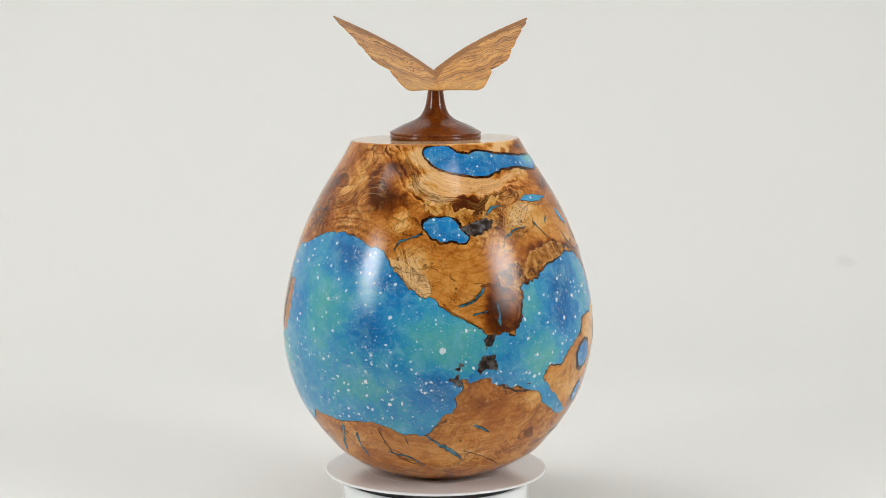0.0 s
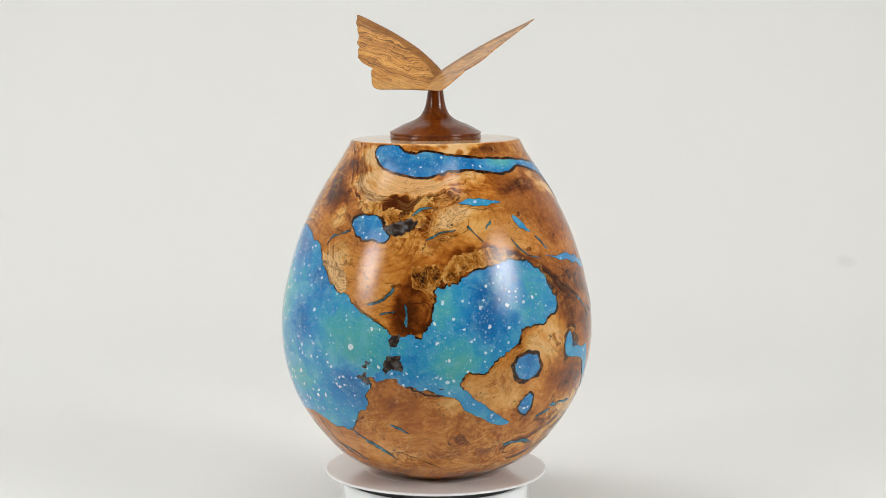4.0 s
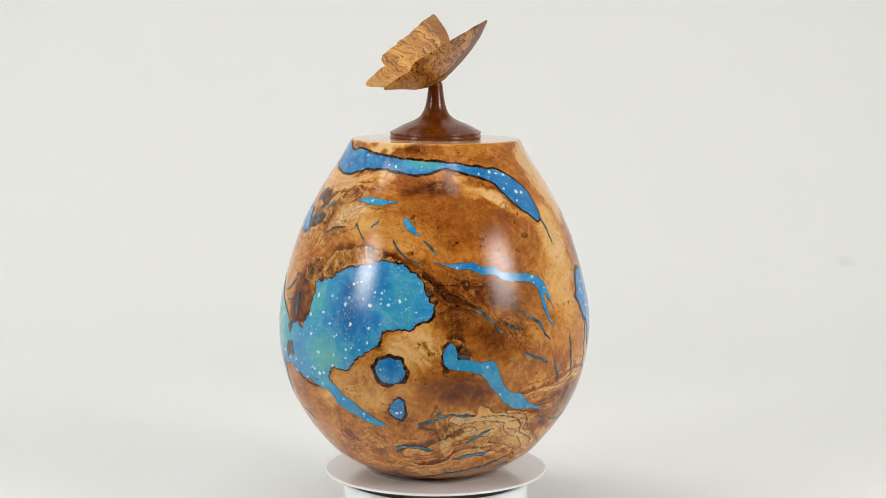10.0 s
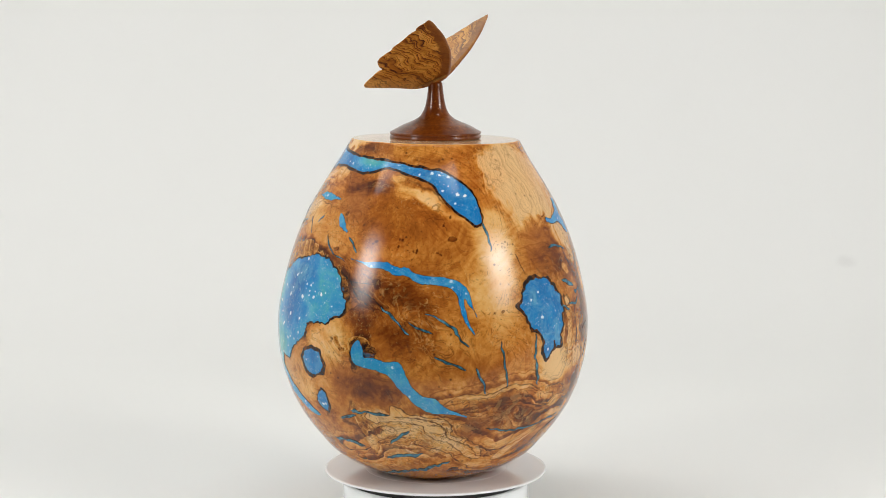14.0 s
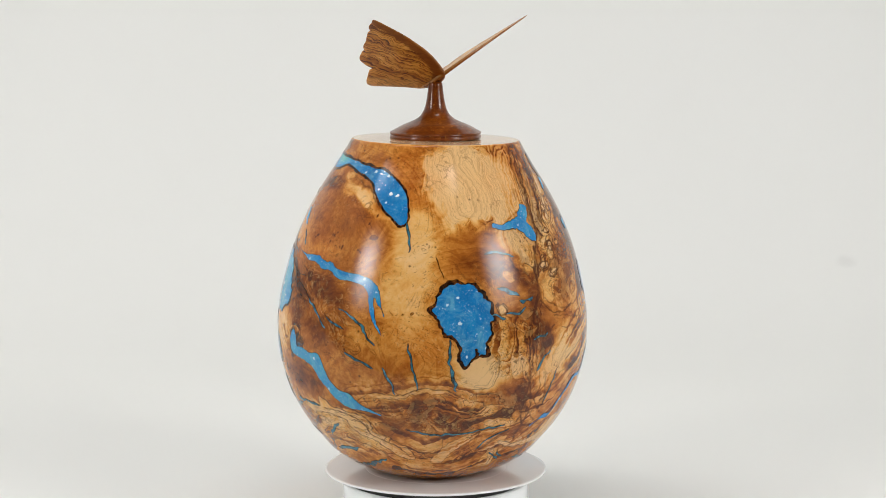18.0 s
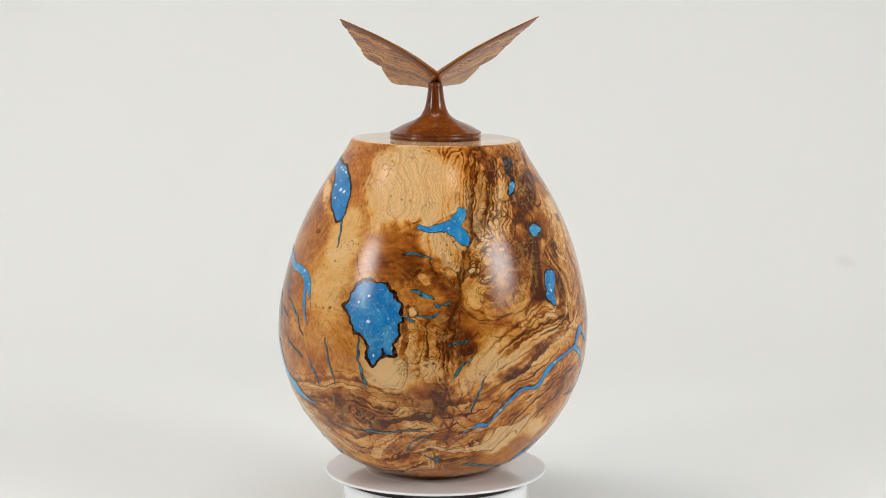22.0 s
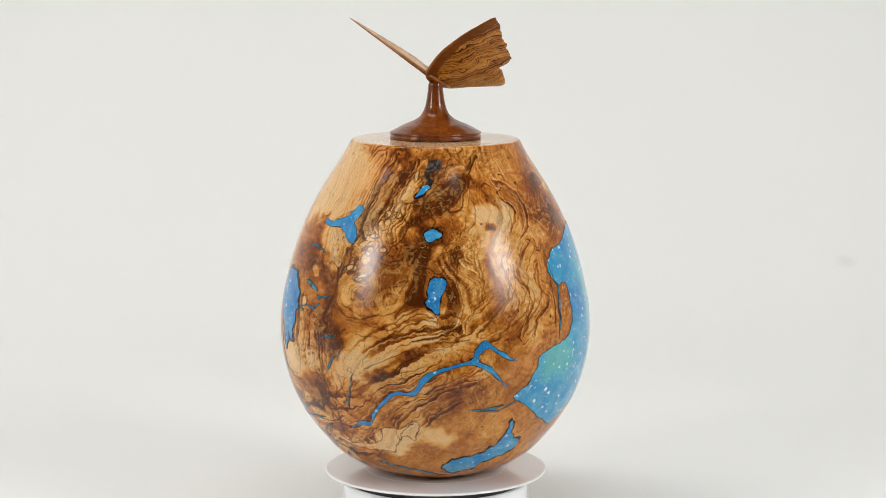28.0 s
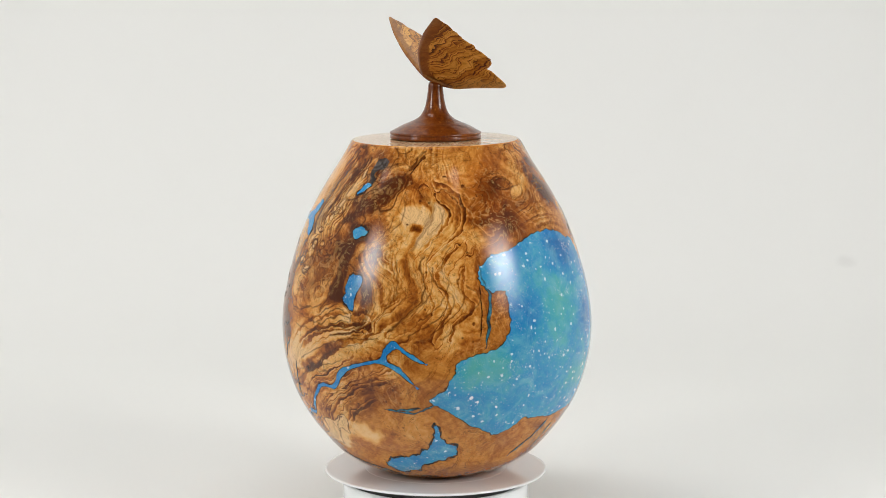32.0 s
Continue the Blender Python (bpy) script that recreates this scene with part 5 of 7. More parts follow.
island([(17.8, 179.9), (22.4, 180.9), (28, 183.6), (28.3, 179.6), (23.5, 176), (19, 174.5), (15.3, 176.2)], -0.35, 0.2, 1.5)
island([(339.5, 179), (344.8, 180.5), (347.9, 174.8), (344.8, 171), (340.7, 174)], 0.35, 0.6, 0.6)
island([(341.8, 167.8), (346, 172.2), (349.2, 170.2), (347.3, 165.6), (343.7, 164.2)], 0.3, 0.5, 0.6)
growth_line([(346.9, 174.8), (351.8, 171.7), (353.7, 167.6)], 0.8, 0.7)
growth_line([(346.2, 163.9), (351.1, 162.5), (354, 165.2)], 0.8, 0.85)
growth_line([(40.1, 184), (42.8, 185.5), (43.2, 183.1), (40.8, 181.6)], 1.4, 0.8)
growth_line([(43.4, 178.7), (49.5, 178.9), (57.4, 177.6), (66.1, 175.6)], 0.5, 0.5)
island([(34.5, 176.3), (43.4, 178.7), (52.4, 178), (48.3, 174.5), (42.1, 172.5), (38.6, 167.8), (32, 165.7), (29.7, 168.3)], 0.25, 0.25, 0.9)
growth_line([(27.1, 166), (33.5, 168.1), (38.8, 169.7), (42.2, 173.3)], 0.5, 0.6)
island([(24.4, 123.6), (30.4, 122.5), (30.9, 113.7), (27.4, 106.7), (24.2, 108.6), (23.8, 117.3)], 0.1, 0.9, 0.6)
island([(26.9, 121.3), (29.3, 120.7), (28.7, 113.2), (26.9, 111.9)], 0.3, 0.3, 1.2)
moss([(24.4, 143.6), (32.1, 145.7), (34.2, 137.4), (32.4, 123.5), (28.7, 128.9), (24.8, 132.6)], 2, 0.75)
growth_line([(33.2, 135.4), (32.6, 123.5), (31.1, 113.3), (27.6, 105.7), (24.8, 106.9)], 1.4, 0.9)
growth_line([(19.4, 124.3), (20.5, 113.6), (23.2, 106.3)], 1.6, 0.95)
growth_line([(1.6, 121.6), (9, 113.8), (14, 109.9), (18, 103.7)], 0.9, 0.7)
growth_line([(16.2, 132.9), (20.4, 134.5), (25.7, 132.2)], 0.9, 0.75)
growth_line([(6.4, 121.8), (13.1, 126.1), (17.2, 132.5), (21.5, 133.1)], 0.7, 0.7)
growth_line([(8.4, 151.5), (11.3, 146.5), (13, 138)], 0.5, 0.35)
growth_line([(15.2, 141.4), (17.4, 144.7), (19.5, 141.3), (17.3, 138.8)], 0.5, 0.45)
island([(343.7, 144.3), (349.1, 141.4), (355.3, 139.6), (357.5, 130.8), (352.4, 129.6), (347.7, 137)], 0.4, 0.7, 0.6)
growth_line([(12.7, 74.9), (16.8, 76.7), (19.7, 73.6), (22.7, 69.2), (25.5, 64.8)], 0.9, 0.6)
growth_line([(7.1, 43.6), (14.5, 55.9), (21, 63.6)], 0.5, 0.3)
growth_line([(31.2, 31.9), (36.5, 50.2), (40.4, 59.5)], 0.9, 0.22)
growth_line([(37.4, 28.8), (41.3, 43.2), (45, 52.8)], 0.9, 0.22)
growth_line([(25.8, 32.4), (30.6, 48.9), (33.4, 58.6)], 0.9, 0.2)
island([(41.1, 35.3), (42.9, 37.1), (45.8, 34.8), (46.4, 31.2), (43.2, 31.4)], -0.2, 0.9, 0.5)
growth_line([(355.6, 44.8), (359, 47.2), (1.8, 50.5)], 1.2, 0.7)
growth_line([(334.8, 44.4), (335.6, 30.8), (341.7, 25.3)], 0.8, 0.8)
growth_line([(334.8, 26.2), (344.6, 20.2), (351.9, 16.5)], 0.7, 0.7)
growth_line([(5.3, 25.9), (9.2, 22.6), (11, 26.1), (15, 21.5)], 0.5, 0.6)
island([(138.9, 59.8), (145.5, 68.4), (153.1, 66.7), (155.5, 58.4), (150.3, 48.2), (141.8, 43.7)], -0.35, 0, 4)
island([(124.7, 54.3), (134.2, 53.7), (138.5, 48), (130.8, 42.9), (123.7, 46.9)], -0.2, 0, 3)
growth_line([(118.3, 59), (125.8, 67), (135.9, 67.3), (145.5, 71.9), (152.8, 70.1), (158.2, 66.5)], 0.6, 0.75)
growth_line([(125.6, 64.3), (134.7, 64.4), (144.4, 68.8), (150.8, 66.6)], 0.5, 0.6)
growth_line([(129.9, 60.1), (136.8, 61.9), (143.3, 64.4)], 0.5, 0.5)
island([(125.7, 66.6), (135.9, 66.9), (144.4, 70.7), (144.2, 68.7), (135.8, 64.2), (126.2, 64.4)], 0.4, 0.3, 0.7)
island([(136.5, 55), (141.1, 56.4), (143.2, 49.4), (139, 46)], 0.25, 0.3, 0.8)
island([(155.2, 62.7), (160.5, 64.5), (166.4, 61.1), (164.5, 56.3), (157.7, 55.7)], 0.3, 0.45, 0.7)
island([(169.1, 47.7), (176.4, 49.8), (184.3, 46.2), (180, 40.7), (171.6, 40.6)], 0.35, 0.5, 0.7)
island([(164.6, 35.2), (172, 38.8), (183.2, 35.8), (179.6, 28.7), (169.6, 25.6)], 0.4, 0.5, 0.7)
island([(175.9, 57), (180.5, 56.6), (181.4, 53.6), (177.1, 53.5)], -0.4, 0.9, 0.5)
growth_line([(168.8, 23.3), (173.8, 31.9), (182, 39.3), (189.3, 50.3)], 0.8, 0.6)
growth_line([(175.7, 17.7), (184.6, 25.5), (190.2, 35.4), (197, 44.3)], 0.9, 0.6)
growth_line([(107, 31.5), (118, 29.3), (125.5, 22.9), (134.8, 14.6), (146.3, 10.3), (160.6, 11.4)], 0.5, 0.85)
growth_line([(101.1, 51.6), (110.7, 51.2), (119.1, 47), (122.2, 37.6), (131.9, 31.7), (138, 23.2)], 0.5, 0.8)
growth_line([(171.4, 91.9), (172.6, 84.4), (170.2, 74.1), (165.7, 70.7), (161.2, 71.8)], 0.6, 0.6)
island([(177.3, 89.4), (183.6, 87.4), (184.1, 77), (178, 77.1)], 0.45, 0.3, 0.8)
growth_line([(183.5, 79), (187.8, 64.6), (189, 50.4), (186.3, 36.3)], 1.4, 0.7)
island([(100.5, 59.8), (107.8, 53.8), (118.6, 51), (123.5, 45), (122.5, 39.7), (129.7, 36.9), (138.1, 28.8), (140.2, 20.3), (131.6, 23.3), (123.2, 33.1), (114, 38.5), (110.4, 46.3), (101.2, 48.6), (92, 46.3), (88, 50.1), (91, 52.3), (98.9, 52.7)], 0.45, 0.85, 0.5)
growth_line([(102.1, 57.9), (103.9, 52.9), (107.4, 50.8), (111.6, 49.1)], 0.4, 0.7)
growth_line([(113.1, 46.4), (117.9, 47), (121.3, 42.8), (118.9, 40.1), (114.8, 41.8)], 0.4, 0.8)
growth_line([(124.7, 35.5), (129.8, 33.6), (135.3, 27.1)], 0.4, 0.8)
growth_line([(89.5, 44.2), (92.3, 39.1), (94.2, 42.4), (91.9, 45.4)], 0.5, 0.8)
island([(88.8, 43.1), (94.3, 45.6), (100.2, 43.6), (97.8, 38.3), (91.4, 34.8)], 0.4, 0.5, 0.7)
island([(85.1, 36.4), (89.5, 34.6), (90.7, 25.7), (86.2, 24.2)], 0.5, 0.4, 0.7)
island([(100.4, 32.9), (105.3, 28.3), (114.2, 29), (120.7, 31.7), (116.7, 24.2), (106.5, 22.5)], 0.35, 0.5, 0.7)
growth_line([(76.6, 44.8), (82.1, 43.5), (87.1, 36.6)], 2.0, 0.8)
growth_line([(83.4, 58.8), (84.8, 53), (87.3, 38.8)], 2.2, 0.8)
growth_line([(60.7, 32.2), (66.6, 22.5), (77.6, 15)], 0.8, 0.5)
moss([(84, 58.9), (86.6, 55.2), (87.8, 37.7), (85.1, 36.4), (83.3, 48.8)], 1.5, 0.7)
island([(89.3, 71), (97.7, 73.3), (102, 67.6), (101, 59.8), (92.3, 58.6), (88.6, 63.2)], -0.12, 0, 4)
growth_line([(90.9, 67.2), (93.5, 63.5)], 0.4, 0.35)
growth_line([(92.2, 68.1), (94.8, 64.4)], 0.4, 0.35)
growth_line([(93.4, 68.9), (96.1, 65.2)], 0.4, 0.35)
growth_line([(94.7, 69.7), (97.3, 66)], 0.4, 0.35)
growth_line([(96, 70.5), (98.6, 66.8)], 0.4, 0.35)
moss([(75.4, 141.7), (80, 135.3), (81.3, 121.7), (79.9, 116.4), (77.2, 123)], 2, 0.8)
island([(76.1, 140.9), (80.8, 139.6), (90.2, 125.7), (87, 124.7), (80.2, 131.9)], -0.5, 0.3, 1.5)
growth_line([(74.9, 140.8), (82.2, 136.3), (87.4, 129), (94.4, 122.2), (99, 120.1)], 1.2, 0.9)
growth_line([(80, 135.3), (85.9, 126.3), (91.3, 121.5), (93.4, 117.4)], 0.8, 0.8)
island([(81.2, 124.3), (87, 125.6), (87.4, 121.3), (82.3, 116.6)], 0.15, 0.8, 0.6)
growth_line([(86.4, 140), (92, 136), (93.6, 134.1)], 0.5, 0.8)
island([(92.2, 136.1), (94.6, 136.5), (95, 132.8), (92.7, 132)], -0.8, 0.9, 0.6)
moss([(84.6, 99.5), (89.2, 100.7), (91.7, 96.5), (87.7, 91.8), (85.7, 88.9)], 1.5, 0.8)
moss([(77.8, 98.7), (80.5, 97.3), (82.6, 91.3), (79.9, 91)], 1.2, 0.7)
island([(99.6, 107.2), (110.6, 108.8), (117.9, 104.9), (111.6, 100.9), (101.6, 102)], -0.18, 0, 5)
island([(89.7, 96.4), (101.6, 95.9), (113.7, 94.6), (107.7, 87.8), (93.7, 90.4)], -0.1, 0, 6)
island([(128.6, 148), (141.2, 147.2), (146, 128.8), (146.2, 111.7), (137.2, 107.7), (130.6, 119.1), (124.8, 137.3)], 0.18, 0, 9)
island([(137.7, 185.7), (152.5, 174.7), (152.2, 153.4), (141.2, 152.2), (136.6, 169.3)], 0.15, 0, 8)
growth_line([(145.1, 118.5), (145.9, 130.4), (149.6, 138.2), (152.2, 141.6)], 0.5, 0.4)
growth_line([(143.6, 119.3), (144.4, 131.2), (147.9, 139)], 0.5, 0.3)
island([(171.9, 121), (173.8, 122.9), (175.4, 120.7), (174.6, 116.8), (172.3, 117)], 0.4, 0.9, 0.5)
growth_line([(186.3, 145.7), (193.1, 140.5)], 0.5, 0.8)
growth_line([(172, 109.2), (176.6, 107), (177.7, 96.2), (173.2, 89.6)], 0.6, 0.5)
moss([(36.2, 133.4), (36.3, 144.5), (42, 150.8), (51, 153.4), (60.1, 151.8), (70, 146.5), (72.1, 142), (62.2, 144.3), (54.6, 141.8), (48, 142.5), (42.7, 138.1), (38.6, 131)], 2, 0.52)
island([(56, 147.8), (59.5, 148.8), (60.3, 143.3), (57.3, 141.5)], 0.25, 0.9, 0.6)
island([(43.3, 148.1), (47.8, 150.3), (48.7, 144.9), (44.2, 142.1)], 0.15, 0.85, 0.6)
island([(48.9, 151), (53.4, 150.3), (53, 145.7), (49.6, 146)], 0.1, 0.7, 0.6)
island([(60.9, 149.4), (64.7, 147.3), (63.5, 144), (61.3, 145)], 0.2, 0.7, 0.6)
island([(37.1, 145.4), (41.1, 147.3), (41.9, 142.3), (38.8, 137.8)], 0.2, 0.6, 0.8)
moss([(71, 143.2), (75.4, 140.4), (76.3, 136.9), (81.2, 124.5), (82, 117.6), (80.4, 120.3), (77.1, 131.8), (73.5, 138.5)], 1.5, 0.55)
growth_line([(74.8, 140.5), (82.1, 136.5), (86.4, 130.9), (92.6, 128.4)], 0.9, 0.6)
growth_line([(79.6, 135), (83.6, 126), (90.4, 119.2), (98.3, 118)], 1.0, 0.7)
growth_line([(59.5, 197.8), (63.9, 194.4), (70, 195.5), (76.6, 193.5)], 0.5, 0.5)
growth_line([(56.2, 213.2), (61.6, 211.5), (68.8, 212.8), (74, 210.5)], 0.6, 0.6)
growth_line([(61.7, 215.7), (68.1, 214.5), (72.9, 215.1)], 0.6, 0.6)
island([(62.5, 213.1), (69.9, 213.9), (71.4, 211.4), (64.1, 210.1)], -0.3, 0.4, 0.8)
island([(41.6, 216.4), (83.2, 216.4), (75.5, 208.7), (54.6, 209.8)], -0.3, 0, 5)
growth_line([(44.8, 173.2), (47.6, 178.2), (52.7, 179.6), (60.5, 179.6)], 0.5, 0.5)
growth_line([(34.3, 159.5), (40.3, 161.4), (46, 165), (47.5, 170)], 0.6, 0.6)
island([(36.5, 180.3), (44.9, 179.5), (45.4, 173.2), (39.6, 168), (33.5, 165.2), (30.5, 167.5)], 0.22, 0.3, 0.9)
growth_line([(23.2, 62), (17.8, 44.9), (15, 27.4)], 1.0, 0.2)
growth_line([(30.8, 61.3), (26.7, 44.7), (23.5, 22.6)], 1.0, 0.2)
growth_line([(70.8, 62.9), (70.2, 53.1), (68.3, 46.1)], 1.4, 0.6)
island([(82.1, 84.3), (89.4, 79.5), (97.2, 68.5), (88.5, 62.5), (78.5, 65.9), (73.6, 74.1)], -0.15, 0, 5)
island([(154.9, 68.5), (176.3, 72.6), (187.3, 64.8), (186.2, 48.8), (171.1, 44.8), (153.9, 52.5)], -0.32, 0, 6)
island([(162.8, 44.2), (189.1, 44.3), (209.1, 32.4), (200.1, 17.8), (167.7, 16.5), (157.5, 30.4)], -0.3, 0, 6)
island([(231, 72.8), (244.5, 82.4), (252.7, 75.5), (244, 63.5), (232.5, 51.1), (225.1, 52.9)], -0.28, 0, 4)
growth_line([(185.9, 82.2), (185.5, 66.9), (185.9, 55), (181.9, 42.2), (174.9, 33.9), (168, 21.9)], 1.6, 0.6)
growth_line([(186.1, 57), (192.3, 48.2), (195.2, 45.3)], 1.2, 0.6)
island([(176.5, 26.9), (181.3, 28), (183.5, 17.1), (179.3, 13.2), (174, 17.3)], 0.4, 0.6, 0.6)
growth_line([(177.3, 25.7), (180.5, 22.1), (180.7, 14.6)], 0.5, 0.7)
growth_line([(175.1, 28.1), (183.2, 29.1), (186.3, 19.4), (185.3, 13)], 0.5, 0.7)
island([(176.5, 91.6), (181.1, 91.2), (181.1, 79.5), (177.2, 79)], 0.4, 0.35, 0.8)
growth_line([(177.5, 90.7), (178.1, 86.1), (177.4, 80.5)], 0.5, 0.5)
growth_line([(179.6, 90.7), (179.3, 85.2), (180.1, 80.1)], 0.5, 0.5)
island([(167.9, 82.2), (171, 87.8), (171.7, 91.6), (172.2, 86.1), (170, 76.6), (165.3, 72.1), (162.7, 73.2)], 0.35, 0.3, 0.8)
growth_line([(258.1, 190.7), (262.1, 183), (260.9, 172.8), (256.5, 162.8), (253.9, 156.2)], 1.2, 0.5)
growth_line([(262.6, 184.6), (266, 177.2), (264.7, 167.4), (260.2, 157.8)], 0.5, 0.5)
growth_line([(268.3, 186), (271.9, 176.9), (270, 165.5), (265.1, 154.3)], 0.5, 0.5)
growth_line([(259.7, 193.6), (266.8, 191), (272.4, 185), (273.7, 175.1)], 0.7, 0.5)
growth_line([(233.3, 170.3), (236.2, 162.3), (241.2, 159.3), (240.4, 154.3)], 0.6, 0.5)
island([(248.6, 181.5), (257.2, 183.1), (260.3, 177.3), (257.5, 169.3), (251.5, 170.1), (248.2, 175.8)], 0.35, 0.2, 1.5)
island([(252.7, 170.9), (256.3, 171.7), (256.5, 167.6), (253.3, 167.3)], -0.6, 0.2, 1.0)
island([(262.6, 183.8), (265.5, 178), (264.3, 168.3), (260.3, 161.9), (262.7, 170.8), (262.6, 178.1)], 0.35, 0.3, 0.8)
island([(280, 189.5), (291.9, 180.2), (309.8, 176.3), (313.2, 165.3), (293.6, 158.2), (282.4, 166.2), (277.3, 176.5)], -0.1, 0, 6)
island([(295.7, 194.6), (303.5, 195.8), (306.3, 192.1), (301.7, 189.2), (296.2, 190.7)], -0.15, 0.9, 0.5)
island([(304.6, 190.3), (312, 191.5), (310.6, 186.5), (304, 183.9)], 0.4, 0.6, 0.5)
growth_line([(282.5, 192.6), (290.9, 200.3), (299.5, 200.5), (301.3, 196.1)], 0.5, 0.5)
growth_line([(278, 214.5), (283.2, 211.7), (284.1, 208.3), (280.2, 208.5)], 0.6, 0.6)
growth_line([(256.3, 213.3), (252, 209.2), (248.8, 204.2)], 1.0, 0.8)
growth_line([(238.5, 160.1), (238.2, 146.6), (240.6, 133.2), (238.4, 119.4), (240.7, 109.2)], 0.9, 0.45)
growth_line([(243.9, 160.3), (247.2, 150.4), (246.9, 138.6), (245.1, 126.6), (242.7, 114.5)], 0.6, 0.4)
growth_line([(252.8, 150.4), (256.1, 138.6), (258.6, 128.4), (254.9, 119.9), (247.9, 111.3)], 0.6, 0.55)
growth_line([(253.9, 153.8), (257.2, 140.3), (259.7, 130.1), (257, 119.9), (249.9, 110.5)], 0.5, 0.5)
growth_line([(263.4, 150.2), (266.8, 136.5), (270.8, 127.7), (272.6, 120.7), (270.1, 110.6)], 0.5, 0.5)
growth_line([(265.2, 151.8), (267.9, 138.1), (272.5, 129.2), (274.2, 120.5)], 0.5, 0.5)
island([(252.6, 152.1), (255, 150.4), (257.7, 138.6), (260, 129.2), (257, 119.1), (255.9, 119.9), (258.1, 129.3), (255.5, 138.6)], 0.35, 0.1, 1.0)
island([(263.7, 148.5), (265.7, 150.1), (267.9, 138.1), (273, 128.3), (277.8, 123.5), (273.6, 118.9), (270.2, 127.7), (266.2, 136.5)], 0.38, 0.1, 1.0)
growth_line([(203.3, 211), (198.1, 199.1), (197.3, 185.8), (196.3, 174), (197.1, 157.4)], 0.9, 0.65)
growth_line([(209.4, 209.6), (204.9, 199.5), (203, 186.2), (200.7, 174.5), (199.7, 161.1)], 1.2, 0.6)
growth_line([(216.1, 208.2), (211.9, 198.2), (208.9, 189.8), (206, 179.8), (203.6, 169.8)], 0.8, 0.7)
growth_line([(218.5, 169.1), (223.3, 170.9), (226.9, 174.2), (228.7, 177.4)], 0.6, 0.7)
growth_line([(236.2, 215), (240.5, 211.6), (237.4, 206.7), (235.5, 201.8)], 0.7, 0.7)
growth_line([(243.6, 214.9), (244.5, 208.2), (240.5, 203.4)], 0.7, 0.6)
growth_line([(247.4, 186.9), (249.2, 180.2), (246.9, 172.2), (243.8, 165.8)], 0.7, 0.6)
growth_line([(233.5, 159.5), (238.8, 162.7), (242.8, 169.1), (244.6, 175.6)], 0.7, 0.6)
growth_line([(200, 205.8), (197.3, 195.7), (195.9, 182.3), (195.7, 169)], 0.6, 0.6)
growth_line([(219.7, 206.6), (216.5, 200), (214.6, 191.7), (211.3, 185.1)], 0.6, 0.6)
island([(210.6, 180.9), (213.7, 183.5), (216.5, 179.6), (214.1, 175.1), (211.5, 176.9)], 0.3, 0.8, 0.5)
island([(204.5, 171.8), (207.1, 173), (208.4, 168.8), (206.2, 167.5)], 0.3, 0.8, 0.5)
island([(204.9, 199.5), (209, 198), (205.7, 187.2), (203.6, 176.4), (201.3, 177), (202.2, 188.6)], 0.35, 0.25, 0.8)
island([(197.8, 196.6), (201.6, 196), (199.9, 182.7), (199, 171), (197.2, 172.5), (197, 184.1)], 0.35, 0.25, 0.8)
growth_line([(236.5, 136.9), (237.9, 126.7), (237.2, 116.5), (234.1, 107.9), (228.7, 104.5), (222.7, 102.5)], 1.1, 0.8)
growth_line([(238.7, 136.9), (240, 124.9), (238.9, 114.7), (235.1, 105.3), (227.7, 100.9)], 0.7, 0.65)
growth_line([(240.6, 102.4), (232.6, 101.8), (222.7, 97.2), (212.4, 91), (204.6, 82.6)], 0.8, 0.65)
growth_line([(242.7, 104), (234.6, 99.1), (224.7, 93.7), (216.5, 86)], 0.6, 0.6)
growth_line([(193.8, 123.4), (200.7, 117.6), (210.9, 117.2), (216.2, 120.3)], 0.9, 0.6)
growth_line([(197.2, 113.5), (204.5, 112.1), (212.3, 108.7), (220.6, 107.7)], 0.7, 0.6)
growth_line([(201.3, 105.5), (212.4, 103.5), (222.7, 105.1)], 0.8, 0.6)
growth_line([(247.7, 149.9), (248.6, 138), (247, 127.9), (242.9, 117.9), (237.7, 109.5)], 0.8, 0.55)
growth_line([(251.5, 153), (253.5, 140.9), (251.7, 130.9), (246.1, 119.4), (240.7, 111.1)], 0.6, 0.55)
growth_line([(262.8, 158.7), (259.9, 148.8), (262, 138.2), (259, 126.6), (252.6, 117), (246.9, 108.9)], 0.7, 0.6)
growth_line([(268.6, 158), (265, 146.4), (267.7, 135.6), (263.8, 124.1), (257, 114.7)], 0.7, 0.6)
growth_line([(274.1, 146.8), (270.8, 136.9), (273.2, 127.7), (268.4, 116.3), (261.4, 107)], 0.7, 0.6)
growth_line([(260.1, 159), (257.6, 149), (258.2, 138.7), (255.7, 127.8), (250.5, 119)], 0.5, 0.5)
growth_line([(217.6, 105.7), (225.6, 108.7), (231.6, 108), (235.7, 111.3)], 0.8, 0.7)
growth_line([(189.6, 134.9), (193.1, 130.3), (193.1, 123.3)], 0.7, 0.7)
island([(227.7, 196.2), (231.9, 200.8), (236.6, 203.5), (247.9, 202.4), (252, 196.7), (259.9, 187.9), (260.7, 182.6), (255.3, 188.5), (249.5, 194.2), (245.8, 192), (242.7, 186.5), (238.3, 178.8), (231.9, 177.4), (224.5, 173.3), (220, 170.4), (221.4, 175.7), (223.8, 183), (226.9, 189.6)], -0.34, 0, 4)
island([(227.9, 188.7), (230.9, 193.6), (236.8, 195.3), (242.9, 198.5), (246.5, 197.5), (245.6, 193), (242.4, 187.2), (238.3, 180.7), (234.4, 178.7), (230.5, 180.6), (226.7, 177.9), (223.5, 175.5), (224, 181.1), (225.2, 185.4)], -0.62, 0.7, 1.2)
